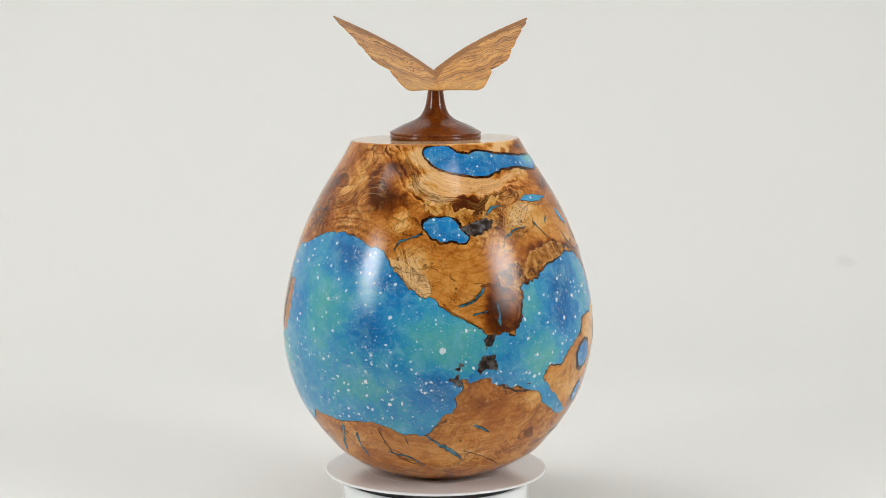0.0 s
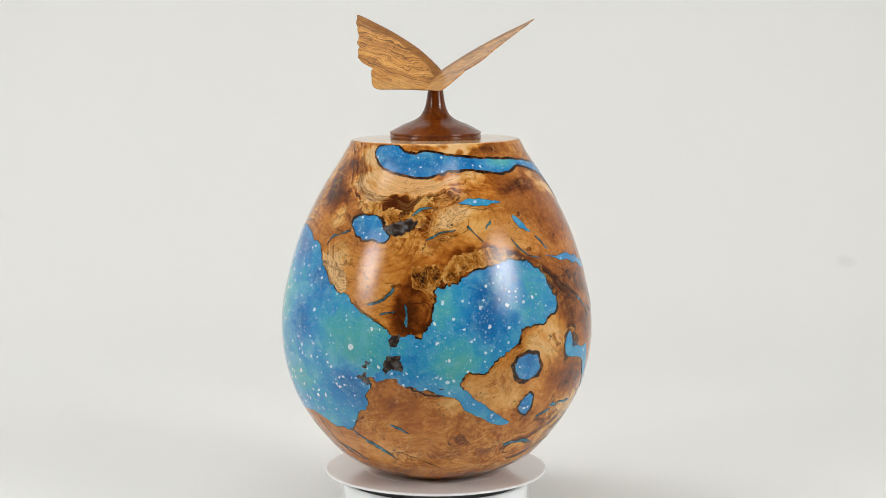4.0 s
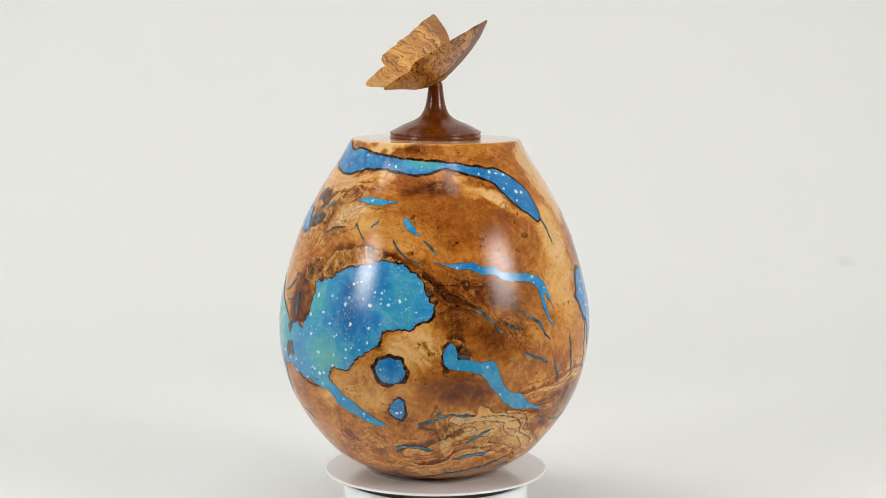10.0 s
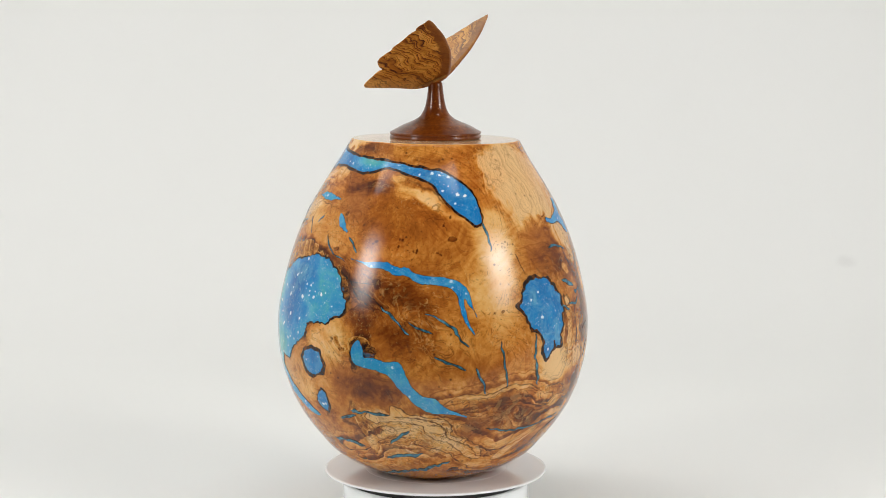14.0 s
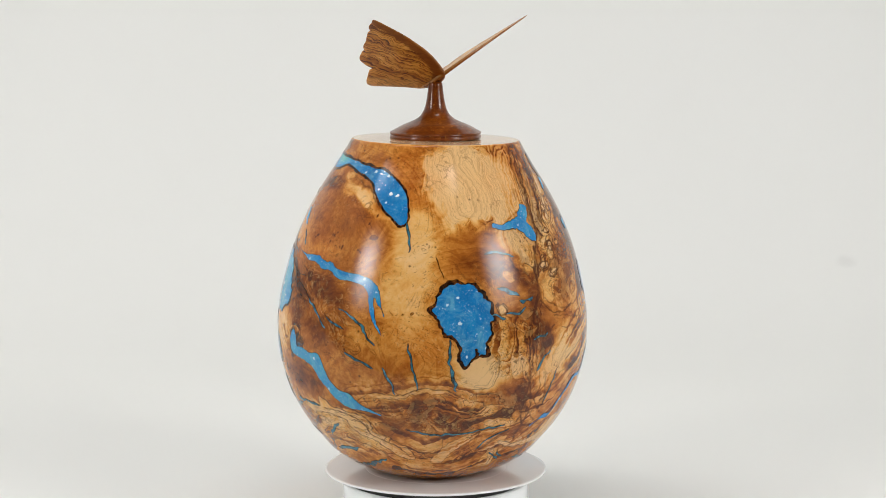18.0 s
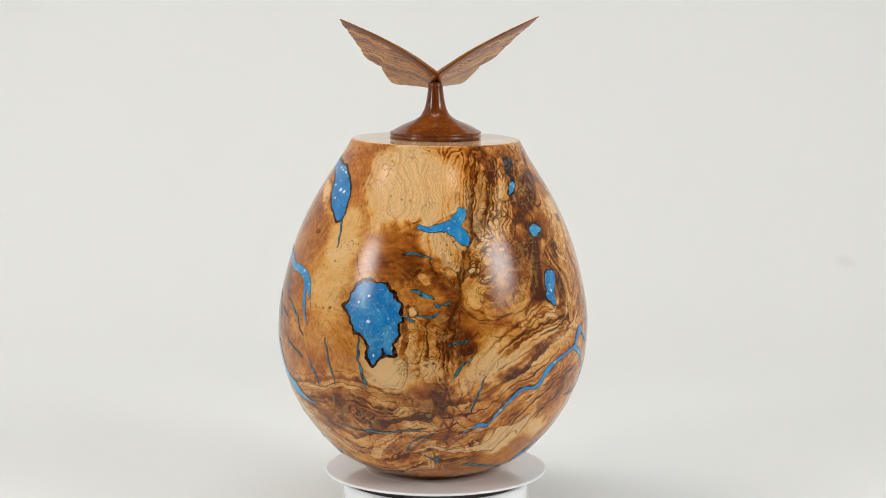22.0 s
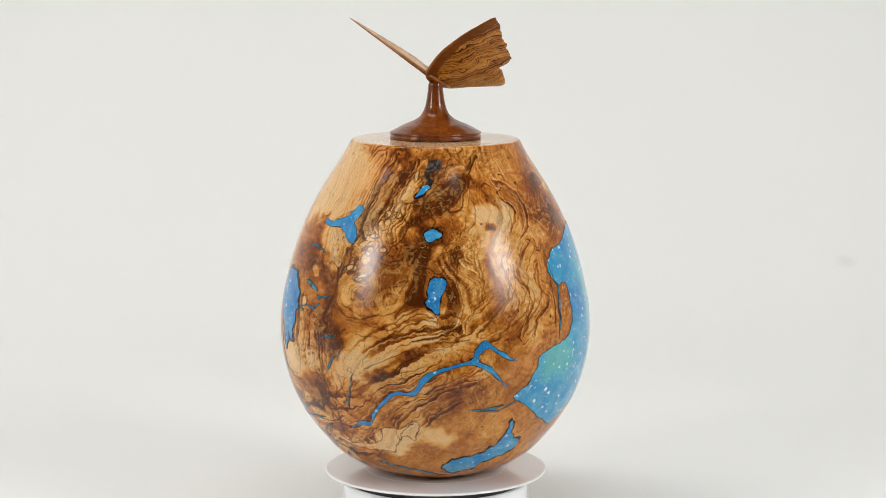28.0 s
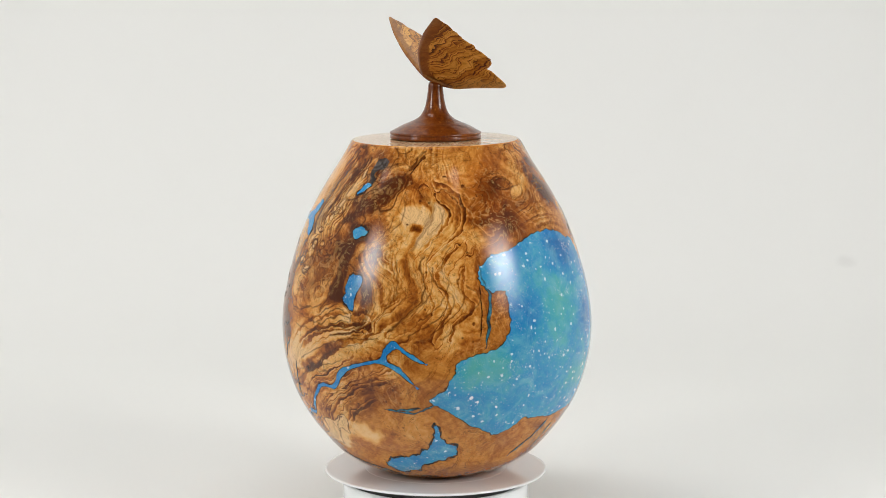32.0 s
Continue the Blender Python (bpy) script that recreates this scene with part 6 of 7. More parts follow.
island([(233.4, 186.5), (236.9, 189.5), (239.7, 192.1), (241.8, 195), (240.6, 191.1), (237.7, 187.2), (234.8, 183.9)], 0.35, 0.5, 0.8)
island([(226.1, 184.4), (229.4, 187.1), (231.4, 186.5), (228.9, 183.5), (226.4, 181.2)], 0.4, 0.5, 0.8)
island([(242.2, 196.3), (245.6, 197.5), (245, 193.6), (242.5, 188.8), (241.3, 186.5), (242.9, 192)], 0.3, 0.4, 0.6)
island([(235.2, 180.7), (238.8, 183.3), (242.1, 186.9), (240.4, 182), (237.8, 179.1)], 0.35, 0.4, 0.6)
island([(234.3, 197.6), (236.7, 201.8), (241.5, 204.4), (246.6, 205.4), (247.4, 204), (243.1, 202.8), (238.3, 200.2), (235.9, 196.9)], 0.42, 0.35, 0.8)
island([(218.3, 171), (220.5, 174.4), (226.8, 177.3), (231.8, 180), (233.7, 177.4), (229.5, 175.7), (224.6, 172.3), (221.1, 169.8)], -0.7, 0.2, 2)
island([(223.5, 170.6), (228.6, 170.2), (232.9, 171.6), (234.3, 164.4), (232.6, 160.1), (228.7, 158.4), (227.6, 153.8), (225.6, 148.4), (223.6, 147.6), (225, 154.3), (225.1, 160.2), (223.2, 165.7)], -0.85, 0.2, 2.5)
island([(231.2, 152.6), (235.6, 156.3), (239.4, 158.2), (240.8, 154), (238.3, 150.7), (232.9, 149)], -0.55, 0.7, 1)
island([(212, 189), (213.8, 194.6), (216, 199), (218.7, 195.9), (217.9, 190.6), (215.8, 185.9), (213.4, 185.8)], 0.4, 0.35, 1.2)
island([(217.5, 202.4), (218.4, 206.4), (221.5, 208.8), (225, 209.2), (222.3, 206.5), (220.5, 203.1), (220.4, 198.2), (219, 197.2)], 0.4, 0.6, 0.8)
island([(208.3, 200.9), (212.5, 201.5), (213.7, 196.3), (210.8, 195.8)], -0.75, 0.3, 2)
island([(206.9, 178.7), (208.4, 182.4), (211.7, 184), (214.5, 182.5), (213.1, 179.2), (212.7, 175.2), (209.6, 173.6)], 0.35, 0.85, 0.6)
island([(217.1, 179.4), (219.5, 181.9), (223, 180.4), (221.5, 177.1), (218.7, 175.6)], 0.2, 0.6, 0.8)
island([(238.2, 216), (245.1, 216.4), (247.4, 215.3), (244.7, 212.7), (240, 213.4)], 0.3, 0.7, 0.8)
growth_line([(246.3, 201.8), (251.2, 197.4), (255.5, 190.1), (260.7, 185.9), (261.9, 179.9), (258.6, 171.9)], 3.2, 0.42)
growth_line([(247.4, 204), (250.5, 207.6), (253.9, 211.2), (256.6, 213.8)], 1, 0.8)
growth_line([(216, 199), (214.2, 193), (212.7, 186.4), (216.3, 183.3), (220.7, 182.9), (223.1, 179.7)], 0.9, 0.7)
growth_line([(229.1, 197.5), (232.5, 202.1), (237.6, 204.8), (244.3, 206.7), (247.5, 204.7)], 0.8, 0.7)
growth_line([(234.9, 180), (238.3, 178.1), (242.2, 181.3), (244.4, 187.2), (247.1, 193.6), (248.1, 197.5)], 0.9, 0.75)
growth_line([(231.2, 190.4), (234.8, 193), (238.9, 194.3), (242.5, 197.6), (246.7, 199.5), (249, 197.5)], 0.8, 0.75)
growth_line([(224.9, 183.1), (227.9, 188.4), (232, 190.4), (235.5, 187.2)], 0.7, 0.7)
island([(224.7, 159.3), (238.8, 159.7), (241, 152.1), (237.9, 143.7), (238.7, 131.8), (237.9, 116.4), (233.7, 109.4), (228.7, 107.4), (220.4, 105), (213.9, 105.1), (215.8, 115), (219.9, 122.3), (219.8, 134.4), (221.8, 149.9)], -0.28, 0, 5)
island([(219.6, 154.8), (224.7, 158.5), (228.7, 155.3), (226.5, 148.5), (224.8, 141.6), (226.1, 134.8), (226.6, 128), (225.2, 123.6), (221.1, 125), (219.7, 130.9), (221.8, 139.7), (222.2, 146.5)], -0.8, 0.3, 2)
island([(234.5, 135.1), (237.3, 133.5), (237.2, 121.5), (235.7, 112.9), (232.7, 109.7), (231.2, 114.8), (233.6, 119.7), (234.8, 126.6)], -0.75, 0.6, 1.2)
island([(212.7, 109.3), (217.9, 118.7), (225.3, 122.8), (230.1, 117.9), (230.7, 112.7), (224.6, 108.9), (218.3, 104.8), (214.5, 105.2)], 0.25, 0.7, 1.2)
island([(231.7, 105.8), (235.7, 109.4), (239.5, 112.4), (238.7, 108.6), (235.7, 104.2), (232.7, 103.2)], -0.75, 0.5, 1.2)
island([(227.8, 156.1), (231.8, 158.8), (235.3, 155.5), (234.9, 148.7), (231.6, 145.3), (228.7, 148.6)], 0.3, 0.5, 1.2)
island([(236.5, 153.8), (239.9, 155.5), (240.6, 150.4), (237.7, 145.4), (236, 147.9)], -0.5, 0.6, 1.2)
island([(214.1, 115.6), (218.6, 125.7), (219.9, 132.7), (221.4, 124.2), (218.4, 117.9)], -0.5, 0.3, 1.5)
island([(198.1, 139.4), (201, 142.1), (203.9, 141.5), (201.5, 138.7), (199.1, 137.2)], 0.4, 0.85, 0.5)
island([(200.2, 148.4), (201.1, 153.7), (203, 155.7), (204, 151.5), (202.7, 147.5)], 0.4, 0.85, 0.5)
island([(193.9, 143), (194.6, 147.5), (196.4, 150.4), (197.1, 145.3), (196, 141.3)], 0.4, 0.85, 0.5)
growth_line([(214.9, 108.8), (220.2, 115.1), (225.4, 118.5), (229.8, 115.8)], 0.8, 0.7)
growth_line([(216.1, 107.1), (221.3, 112.1), (226.5, 115.1), (230.4, 113.6)], 0.8, 0.7)
growth_line([(213.7, 111.2), (218.5, 117), (224.3, 121)], 0.7, 0.7)
growth_line([(218.3, 105.6), (223.5, 110.2), (228.6, 111.8), (231.2, 110.2), (235.7, 111.2)], 0.9, 0.75)
growth_line([(238.3, 155.5), (239.3, 147.1), (237.9, 138.6), (238.7, 126.7), (237.9, 116.4), (234.7, 107.6), (229.7, 104)], 0.9, 0.7)
growth_line([(236, 142), (237.9, 133.5), (237.7, 123.2), (236.2, 113.8)], 0.8, 0.7)
growth_line([(230, 143.5), (233.3, 144.5), (235.4, 147.9), (237.1, 145.4)], 0.8, 0.7)
growth_line([(226.1, 144.2), (228.2, 146.9), (231.1, 143.6), (234.4, 141.9)], 0.8, 0.7)
growth_line([(215.7, 116.7), (219.2, 124.9), (220.5, 131.9), (222.3, 141.4)], 0.9, 0.7)
growth_line([(216.6, 131.5), (219.1, 137.7), (220.4, 143.8)], 0.8, 0.6)
growth_line([(259.1, 153), (257.3, 146.3), (258.8, 139.3), (258.6, 130.8), (255.4, 122.5), (251, 115.9), (245.7, 107.5)], 1.1, 0.7)
growth_line([(262, 145.9), (263.1, 137.2), (267.3, 129.7), (266.1, 121.2), (261.6, 114), (256, 108.5), (251.8, 103.6)], 0.9, 0.65)
growth_line([(265.2, 133.5), (269.7, 127.7), (267.7, 119.2), (263.3, 112)], 0.7, 0.6)
growth_line([(274.4, 135.6), (279.1, 127.8), (275.4, 119.7), (269.7, 111.9), (264.7, 103.9)], 0.9, 0.6)
island([(75.4, 141.6), (84, 143.2), (99.4, 138.7), (110, 131.8), (114.6, 123.9), (106.6, 119), (96.4, 123.3), (91.3, 119.6), (81.2, 123.2)], -0.36, 0, 7)
island([(81.4, 118.9), (91.4, 117.9), (101.6, 107), (111.6, 100.6), (114.7, 94.2), (101.6, 94.3), (90.7, 99.6), (85.5, 106.3)], -0.34, 0, 7)
island([(87.4, 103.3), (92.5, 101.5), (90.9, 94), (87.7, 92.7)], -0.6, 0, 3)
island([(119, 106.3), (134.1, 106.3), (142.1, 97.8), (139.4, 89.2), (125.6, 93.2), (120, 99.2)], 0.15, 0, 7)
growth_line([(80.3, 147.2), (86.2, 143.3), (93, 138)], 0.5, 0.6)
growth_line([(74.9, 140.7), (81.2, 133.5), (88, 128.9), (91.7, 125.7), (93.9, 121.5)], 1, 0.6)
growth_line([(75.7, 139), (82.5, 131.1), (90.2, 123.9), (94.4, 118.1)], 0.6, 0.6)
growth_line([(81, 116.3), (84, 122.6), (87, 124.5), (90.8, 121.3)], 0.7, 0.6)
growth_line([(105.6, 113), (109.6, 108.6), (115.2, 104.5)], 0.5, 0.6)
growth_line([(110.7, 117.2), (114.9, 115.3), (119.1, 111.5)], 0.5, 0.5)


def lattice_noise(p, seed):
    """Smooth random field, -1 to 1, at the points p."""
    i = np.floor(p).astype(np.int64)
    f = p - i
    u = f * f * f * (f * (f * 6 - 15) + 10)
    out = np.zeros(len(p))
    for dx in (0, 1):
        for dy in (0, 1):
            for dz in (0, 1):
                h = (i[:, 0] + dx) * 374761393 + (i[:, 1] + dy) * 668265263 + (i[:, 2] + dz) * 1274126177 + seed * 974711
                h = (h ^ (h >> 13)) * 1103515245 & 0x7FFFFFFF
                h = (h ^ (h >> 15)) * 12345 + 99991 & 0x7FFFFFFF
                v = (h % 20011) / 10005.0 - 1
                wx = u[:, 0] if dx else 1 - u[:, 0]
                wy = u[:, 1] if dy else 1 - u[:, 1]
                wz = u[:, 2] if dz else 1 - u[:, 2]
                out += v * wx * wy * wz
    return out


def field(p, scale, seed, octaves=2):
    total = 0
    for o in range(octaves):
        total = total + lattice_noise(p * scale * 2 ** o + 57.0, seed + o) * 0.5 ** o
    return total


def blot(deg, z, spec, soft=0.6):
    """1 inside a soft oval on the wall, 0 outside."""
    a, h, rx, ry = spec[:4]
    ds = np.radians((deg - a + 180) % 360 - 180) * np.maximum(radius(np.clip(z, 0, ZK[-1])), 0.03) * 1000
    d = np.sqrt((ds / rx) ** 2 + ((z * 1000 - h) / ry) ** 2)
    x = np.clip((1.3 - d) / soft, 0, 1)
    return x * x * (3 - 2 * x)


urn = thing("urn", "egg-shaped burl-wood urn with blue resin inlays and a butterfly lid", "urn")


def urn_body():
    cols = 1200
    zz = np.concatenate([[0.0], np.linspace(0.0004, ZK[-1] - 0.0005, 430)])
    prof = [(0.0, 0.0008), (0.030, 0.0008), (0.034, 0.0)] + [(float(radius(z)), z) for z in zz]
    prof += [(0.05395, 0.2162), (0.0536, 0.21655)] + [(r, 0.2166 + 0.0004 * (1 - (r / 0.0536) ** 2)) for r in np.append(np.linspace(0.05345, 0.0515, 6), np.linspace(0.0505, 0.0, 42))]
    pr = np.array(prof)
    rows = len(pr)
    ang = np.arange(cols) * 360.0 / cols
    deg = np.tile(ang, rows)
    rad, hgt = np.repeat(pr[:, 0], cols), np.repeat(pr[:, 1], cols)
    a = np.radians(deg)
    co = np.stack([rad * np.sin(a), -rad * np.cos(a), hgt], 1)
    i = np.arange(rows - 1)[:, None] * cols + np.arange(cols)[None]
    j = np.arange(rows - 1)[:, None] * cols + (np.arange(cols)[None] + 1) % cols
    quads = np.stack([i, j, j + cols, i + cols], -1).reshape(-1, 4)
    me = bpy.data.meshes.new("body")
    me.vertices.add(len(co))
    me.vertices.foreach_set("co", co.ravel())
    me.loops.add(quads.size)
    me.loops.foreach_set("vertex_index", quads.ravel())
    me.polygons.add(len(quads))
    me.polygons.foreach_set("loop_start", np.arange(0, quads.size, 4))
    me.update(calc_edges=True)
    # everything is looked up at places that wander, so that no border is smooth
    w1, w2 = field(co, 55, 11, 3), field(co, 55, 23, 3)
    f1, f2 = field(co, 260, 31, 2), field(co, 260, 43, 2)
    dg = deg + (w1 * 5.5 + f1 * 1.3) / np.maximum(rad, 0.03) * 0.057
    hz = hgt + w2 * 0.0055 + f2 * 0.0013
    tone = np.zeros(len(co))
    for spec in TONES:
        tone += blot(dg, hz, spec, 0.75) * spec[4]
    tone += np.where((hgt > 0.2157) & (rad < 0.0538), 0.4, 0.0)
    up, slant, fig, spalt = np.zeros((4, len(co)))
    for spec in GRAIN:
        fig = np.maximum(fig, blot(dg, hz, spec, 0.9))
        if spec[4] > 3.5:
            continue
        if spec[4] > 2.5:
            spalt = np.maximum(spalt, blot(dg, hz, spec, 0.7))
            continue
        if spec[4] < 1.5:
            up = np.maximum(up, blot(dg, hz, spec, 0.5))
        else:
            slant = np.maximum(slant, blot(dg, hz, spec, 0.5))
    up *= 1 - slant
    # islands, growth lines and flow lines drawn on the unrolled wall
    contour, flow, weight_flow = np.zeros((3, len(co)))
    wall = np.where(hgt < ZK[-1] - 0.0004, 1, 0) * (rad > 0.036)
    wob1, wob2 = f1 * 0.9 + w1 * 0.8, f2 * 0.9 + w2 * 0.8

    def near_to(points, closed, reach):
        """Vertices near a run of points, with their distance in mm (negative inside a closed run)."""
        q = np.array(points, float)
        q[:, 0] = q[0, 0] + (q[:, 0] - q[0, 0] + 180) % 360 - 180
        mid = (q[:, 0].min() + q[:, 0].max()) / 2
        span = (q[:, 0].max() - q[:, 0].min()) / 2
        rr = float(radius(np.clip(q[:, 1].mean() / 1000, 0.01, 0.21))) * 1000
        da = (deg - mid + 180) % 360 - 180
        sel = np.nonzero((np.abs(da) < span + math.degrees(reach / rr)) & (hgt * 1000 > q[:, 1].min() - reach) & (hgt * 1000 < q[:, 1].max() + reach) & (wall > 0))[0]
        xy = np.stack([np.radians(da[sel]) * rr + wob1[sel], hgt[sel] * 1000 + wob2[sel]], 1)
        line = spline(np.stack([np.radians(q[:, 0] - mid) * rr, q[:, 1]], 1), len(q) * 5, closed)
        dist = np.full(len(sel), 1e9)
        inside = np.zeros(len(sel), bool)
        side = np.ones(len(sel))
        ends = list(zip(line, np.roll(line, -1, 0)))
        for p0, p1 in ends if closed else ends[:-1]:
            d = p1 - p0
            u = np.clip(((xy - p0) @ d) / (d @ d + 1e-9), 0, 1)
            gap = ((xy - p0 - u[:, None] * d) ** 2).sum(1)
            if not closed:
                side = np.where(gap < dist, np.sign(d[0] * (xy[:, 1] - p0[1]) - d[1] * (xy[:, 0] - p0[0])), side)
            dist = np.minimum(dist, gap)
            if closed and p0[1] != p1[1]:
                inside ^= ((p0[1] > xy[:, 1]) != (p1[1] > xy[:, 1])) & (xy[:, 0] < d[0] * (xy[:, 1] - p0[1]) / d[1] + p0[0])
        dist = np.sqrt(dist)
        return (sel, np.where(inside, -dist, dist)) if closed else (sel, dist, side)

    for points, value, outline, soft in ISLANDS:
        sel, d = near_to(points, True, soft + 3)
        x = np.clip(0.5 - d / (2 * soft), 0, 1)
        tone[sel] += value * x * x * (3 - 2 * x)
        contour[sel] = np.maximum(contour[sel], outline * np.exp(-(d / 0.42) ** 2))
    mossy = np.zeros(len(co))
    for points, soft, depth in MOSS:
        sel, d = near_to(points, True, soft + 3)
        x = np.clip(0.5 - (d + 1.6 * f1[sel]) / (2 * soft), 0, 1)
        mossy[sel] = np.maximum(mossy[sel], depth * x * x * (3 - 2 * x))
    for points, width, strength in LINES:
        sel, d, _ = near_to(points, False, width * 2.5 + 2)
        contour[sel] = np.maximum(contour[sel], strength * np.exp(-(d / (0.8 * width)) ** 2))
    total = np.zeros(len(co))
    for points, value in FLOWS:
        sel, d, side = near_to(points, False, 20)
        # the side on which the rings count upwards, from the neighbouring lines
        mine = np.array(points) * [1.7, 1.0]
        way = 0.0
        for other, count in FLOWS:
            mid = np.mean(other, 0) * [1.7, 1.0]
            k = int(np.argmin(((mine - mid) ** 2).sum(1)))
            a, b = mine[max(0, k - 1)], mine[min(len(mine) - 1, k + 1)]
            if count != value and np.hypot(*(mid - mine[k])) < 30:
                way += np.sign(count - value) * np.sign((b - a)[0] * (mid - a)[1] - (b - a)[1] * (mid - a)[0])
        way = np.sign(way)
        w = 1 / (d ** 2.5 + 2.0)
        fade = np.clip((15 - d) / 9, 0, 1)
        w *= fade
        flow[sel] += w * (value + 0.7 * way * side * d) * 0.001
        total[sel] += w
        weight_flow[sel] = np.maximum(weight_flow[sel], fade * fade * (3 - 2 * fade))
    flow = flow / np.maximum(total, 1e-9)
    s = np.radians(deg) * 0.095
    # growth lines bend round the old voids
    near = np.full(len(co), 1.0)
    for line in (RIBBON, LAKE, EYE, POOL, SEA, BAY):
        edge = on_body(*(spline(line, len(line) * 3, True) * [1, 0.001]).T)
        for q in edge:
            near = np.minimum(near, ((co - q) ** 2).sum(1))
    near = np.sqrt(near)
    bend = np.exp(-(near / 0.022) ** 2)
    low = field(co, 24, 61, 2)
    mid = field(co, 62, 71, 2)
    ring_up = s + 0.017 * field(co * [0.45, 0.45, 1.0], 30, 67, 2) + 0.004 * mid
    ring_slant = -0.56 * s + 0.83 * hgt + 0.006 * low + 0.0025 * mid
    ring_swirl = 0.45 * hgt + 0.020 * low + 0.006 * mid + 0.012 * tone
    ring_swirl = ring_swirl * (1 - bend) + (1.1 * near + 0.25 * ring_swirl) * bend
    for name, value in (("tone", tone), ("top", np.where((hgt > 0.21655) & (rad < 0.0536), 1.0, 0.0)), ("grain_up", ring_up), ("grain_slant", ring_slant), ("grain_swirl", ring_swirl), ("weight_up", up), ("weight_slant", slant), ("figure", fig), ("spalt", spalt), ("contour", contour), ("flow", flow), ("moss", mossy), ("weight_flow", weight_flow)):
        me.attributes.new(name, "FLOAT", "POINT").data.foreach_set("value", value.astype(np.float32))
    return mesh_part("body", me, BURL, urn, "lacquered golden burl wood with dark and cream figure")


body = urn_body()
SERIAL = itertools.count(1)


def ragged(n, seed, fall=1.15):
    """A closed run of n random values, about -1 to 1, rough at several scales."""
    rng = np.random.RandomState(seed)
    t = np.arange(n) * 2 * math.pi / n
    v = np.zeros(n)
    peak = max(2.0, n / 26)
    for k in range(1, max(4, n // 4)):
        amp = (k / peak) ** 0.6 if k < peak else (peak / k) ** fall
        v += amp * rng.normal() * np.cos(k * t + rng.uniform(0, 6.28))
    return v / (np.abs(v).max() + 1e-9)


def rounded(nrm, reach):
    """Normals averaged with their neighbours, so that a wide rim stays even."""
    out = sum(np.roll(nrm, s, 0) for s in range(-reach, reach + 1))
    return out / (np.linalg.norm(out, axis=1)[:, None] + 1e-9)


def patch(name, flat, proud, material, parent, label, cloud=False, step=2.4, tint=0.0):
    """A sheet that fills the closed outline flat (mm along the wall at 0.095 m radius, mm of height) and lies on the wall."""
    k = 95 * math.pi / 180
    lo, hi = flat.min(0), flat.max(0)
    gx, gy = np.meshgrid(np.arange(lo[0] + step / 2, hi[0], step), np.arange(lo[1] + step / 2, hi[1], step))
    grid = np.stack([gx.ravel(), gy.ravel()], 1)
    inside = np.zeros(len(grid), bool)
    a, b = flat, np.roll(flat, -1, 0)
    for (x0, y0), (x1, y1) in zip(a, b):
        if y0 == y1:
            continue
        cross = ((y0 > grid[:, 1]) != (y1 > grid[:, 1])) & (grid[:, 0] < (x1 - x0) * (grid[:, 1] - y0) / (y1 - y0) + x0)
        inside ^= cross
    pts = [Vector(q) for q in flat] + [Vector(q) for q in grid[inside]]
    m = len(flat)
    verts, _, faces, *_ = delaunay_2d_cdt(pts, [(i, (i + 1) % m) for i in range(m)], [], 1, 1e-4)
    xy = np.array([tuple(v) for v in verts])
    co = on_body(xy[:, 0] / k, xy[:, 1] / 1000, proud)
    me = bpy.data.meshes.new(name)
    me.from_pydata([tuple(q) for q in co], [], [tuple(f) for f in faces])
    me.update()
    if cloud:
        value = np.full(len(co), tint)
        for spec in CLOUDS:
            value += blot(xy[:, 0] / k, xy[:, 1] / 1000, spec, 1.1) * spec[4]
        me.attributes.new("cloud", "FLOAT", "POINT").data.foreach_set("value", value.astype(np.float32))
    return mesh_part(name, me, material, parent, label)


def flatten(outline):
    p = np.array(outline, float)
    return np.stack([p[:, 0] * 95 * math.pi / 180, p[:, 1]], 1)


def outward(flat):
    d = np.roll(flat, -1, 0) - np.roll(flat, 1, 0)
    nrm = np.stack([d[:, 1], -d[:, 0]], 1)
    nrm /= np.linalg.norm(nrm, axis=1)[:, None] + 1e-9
    area = np.sum(flat[:, 0] * np.roll(flat[:, 1], -1) - np.roll(flat[:, 0], -1) * flat[:, 1])
    return nrm if area > 0 else -nrm


def inlay(name, outline, rough, rim, label, closed_curve=True, material=None, rim_material=None, proud=0.00022, tint=-0.55, even=0.8, inset=0.0):
    seed = next(SERIAL)
    flat = flatten(outline)
    length = np.linalg.norm(np.roll(flat, -1, 0) - flat, axis=1).sum()
    n = int(max(24, min(900, length / 0.55)))
    flat = spline(flat, n, True) if closed_curve else flat
    n = len(flat)
    nrm = outward(flat)
    edge = flat + nrm * (ragged(n, seed) * rough - inset)[:, None]
    ob = patch(name, edge, proud, material or RESIN, urn, label, True, tint=tint)
    if rim > 0:
        wide = rim * np.clip(0.75 + even * ragged(n, seed + 500, 2.0), 0.25, 1.6) + 0.12
        patch("burnt_edge", edge + rounded(nrm, 7) * wide[:, None], proud - 0.0001, rim_material or BURNT, ob, "charred dark rim of the wood")
    return ob


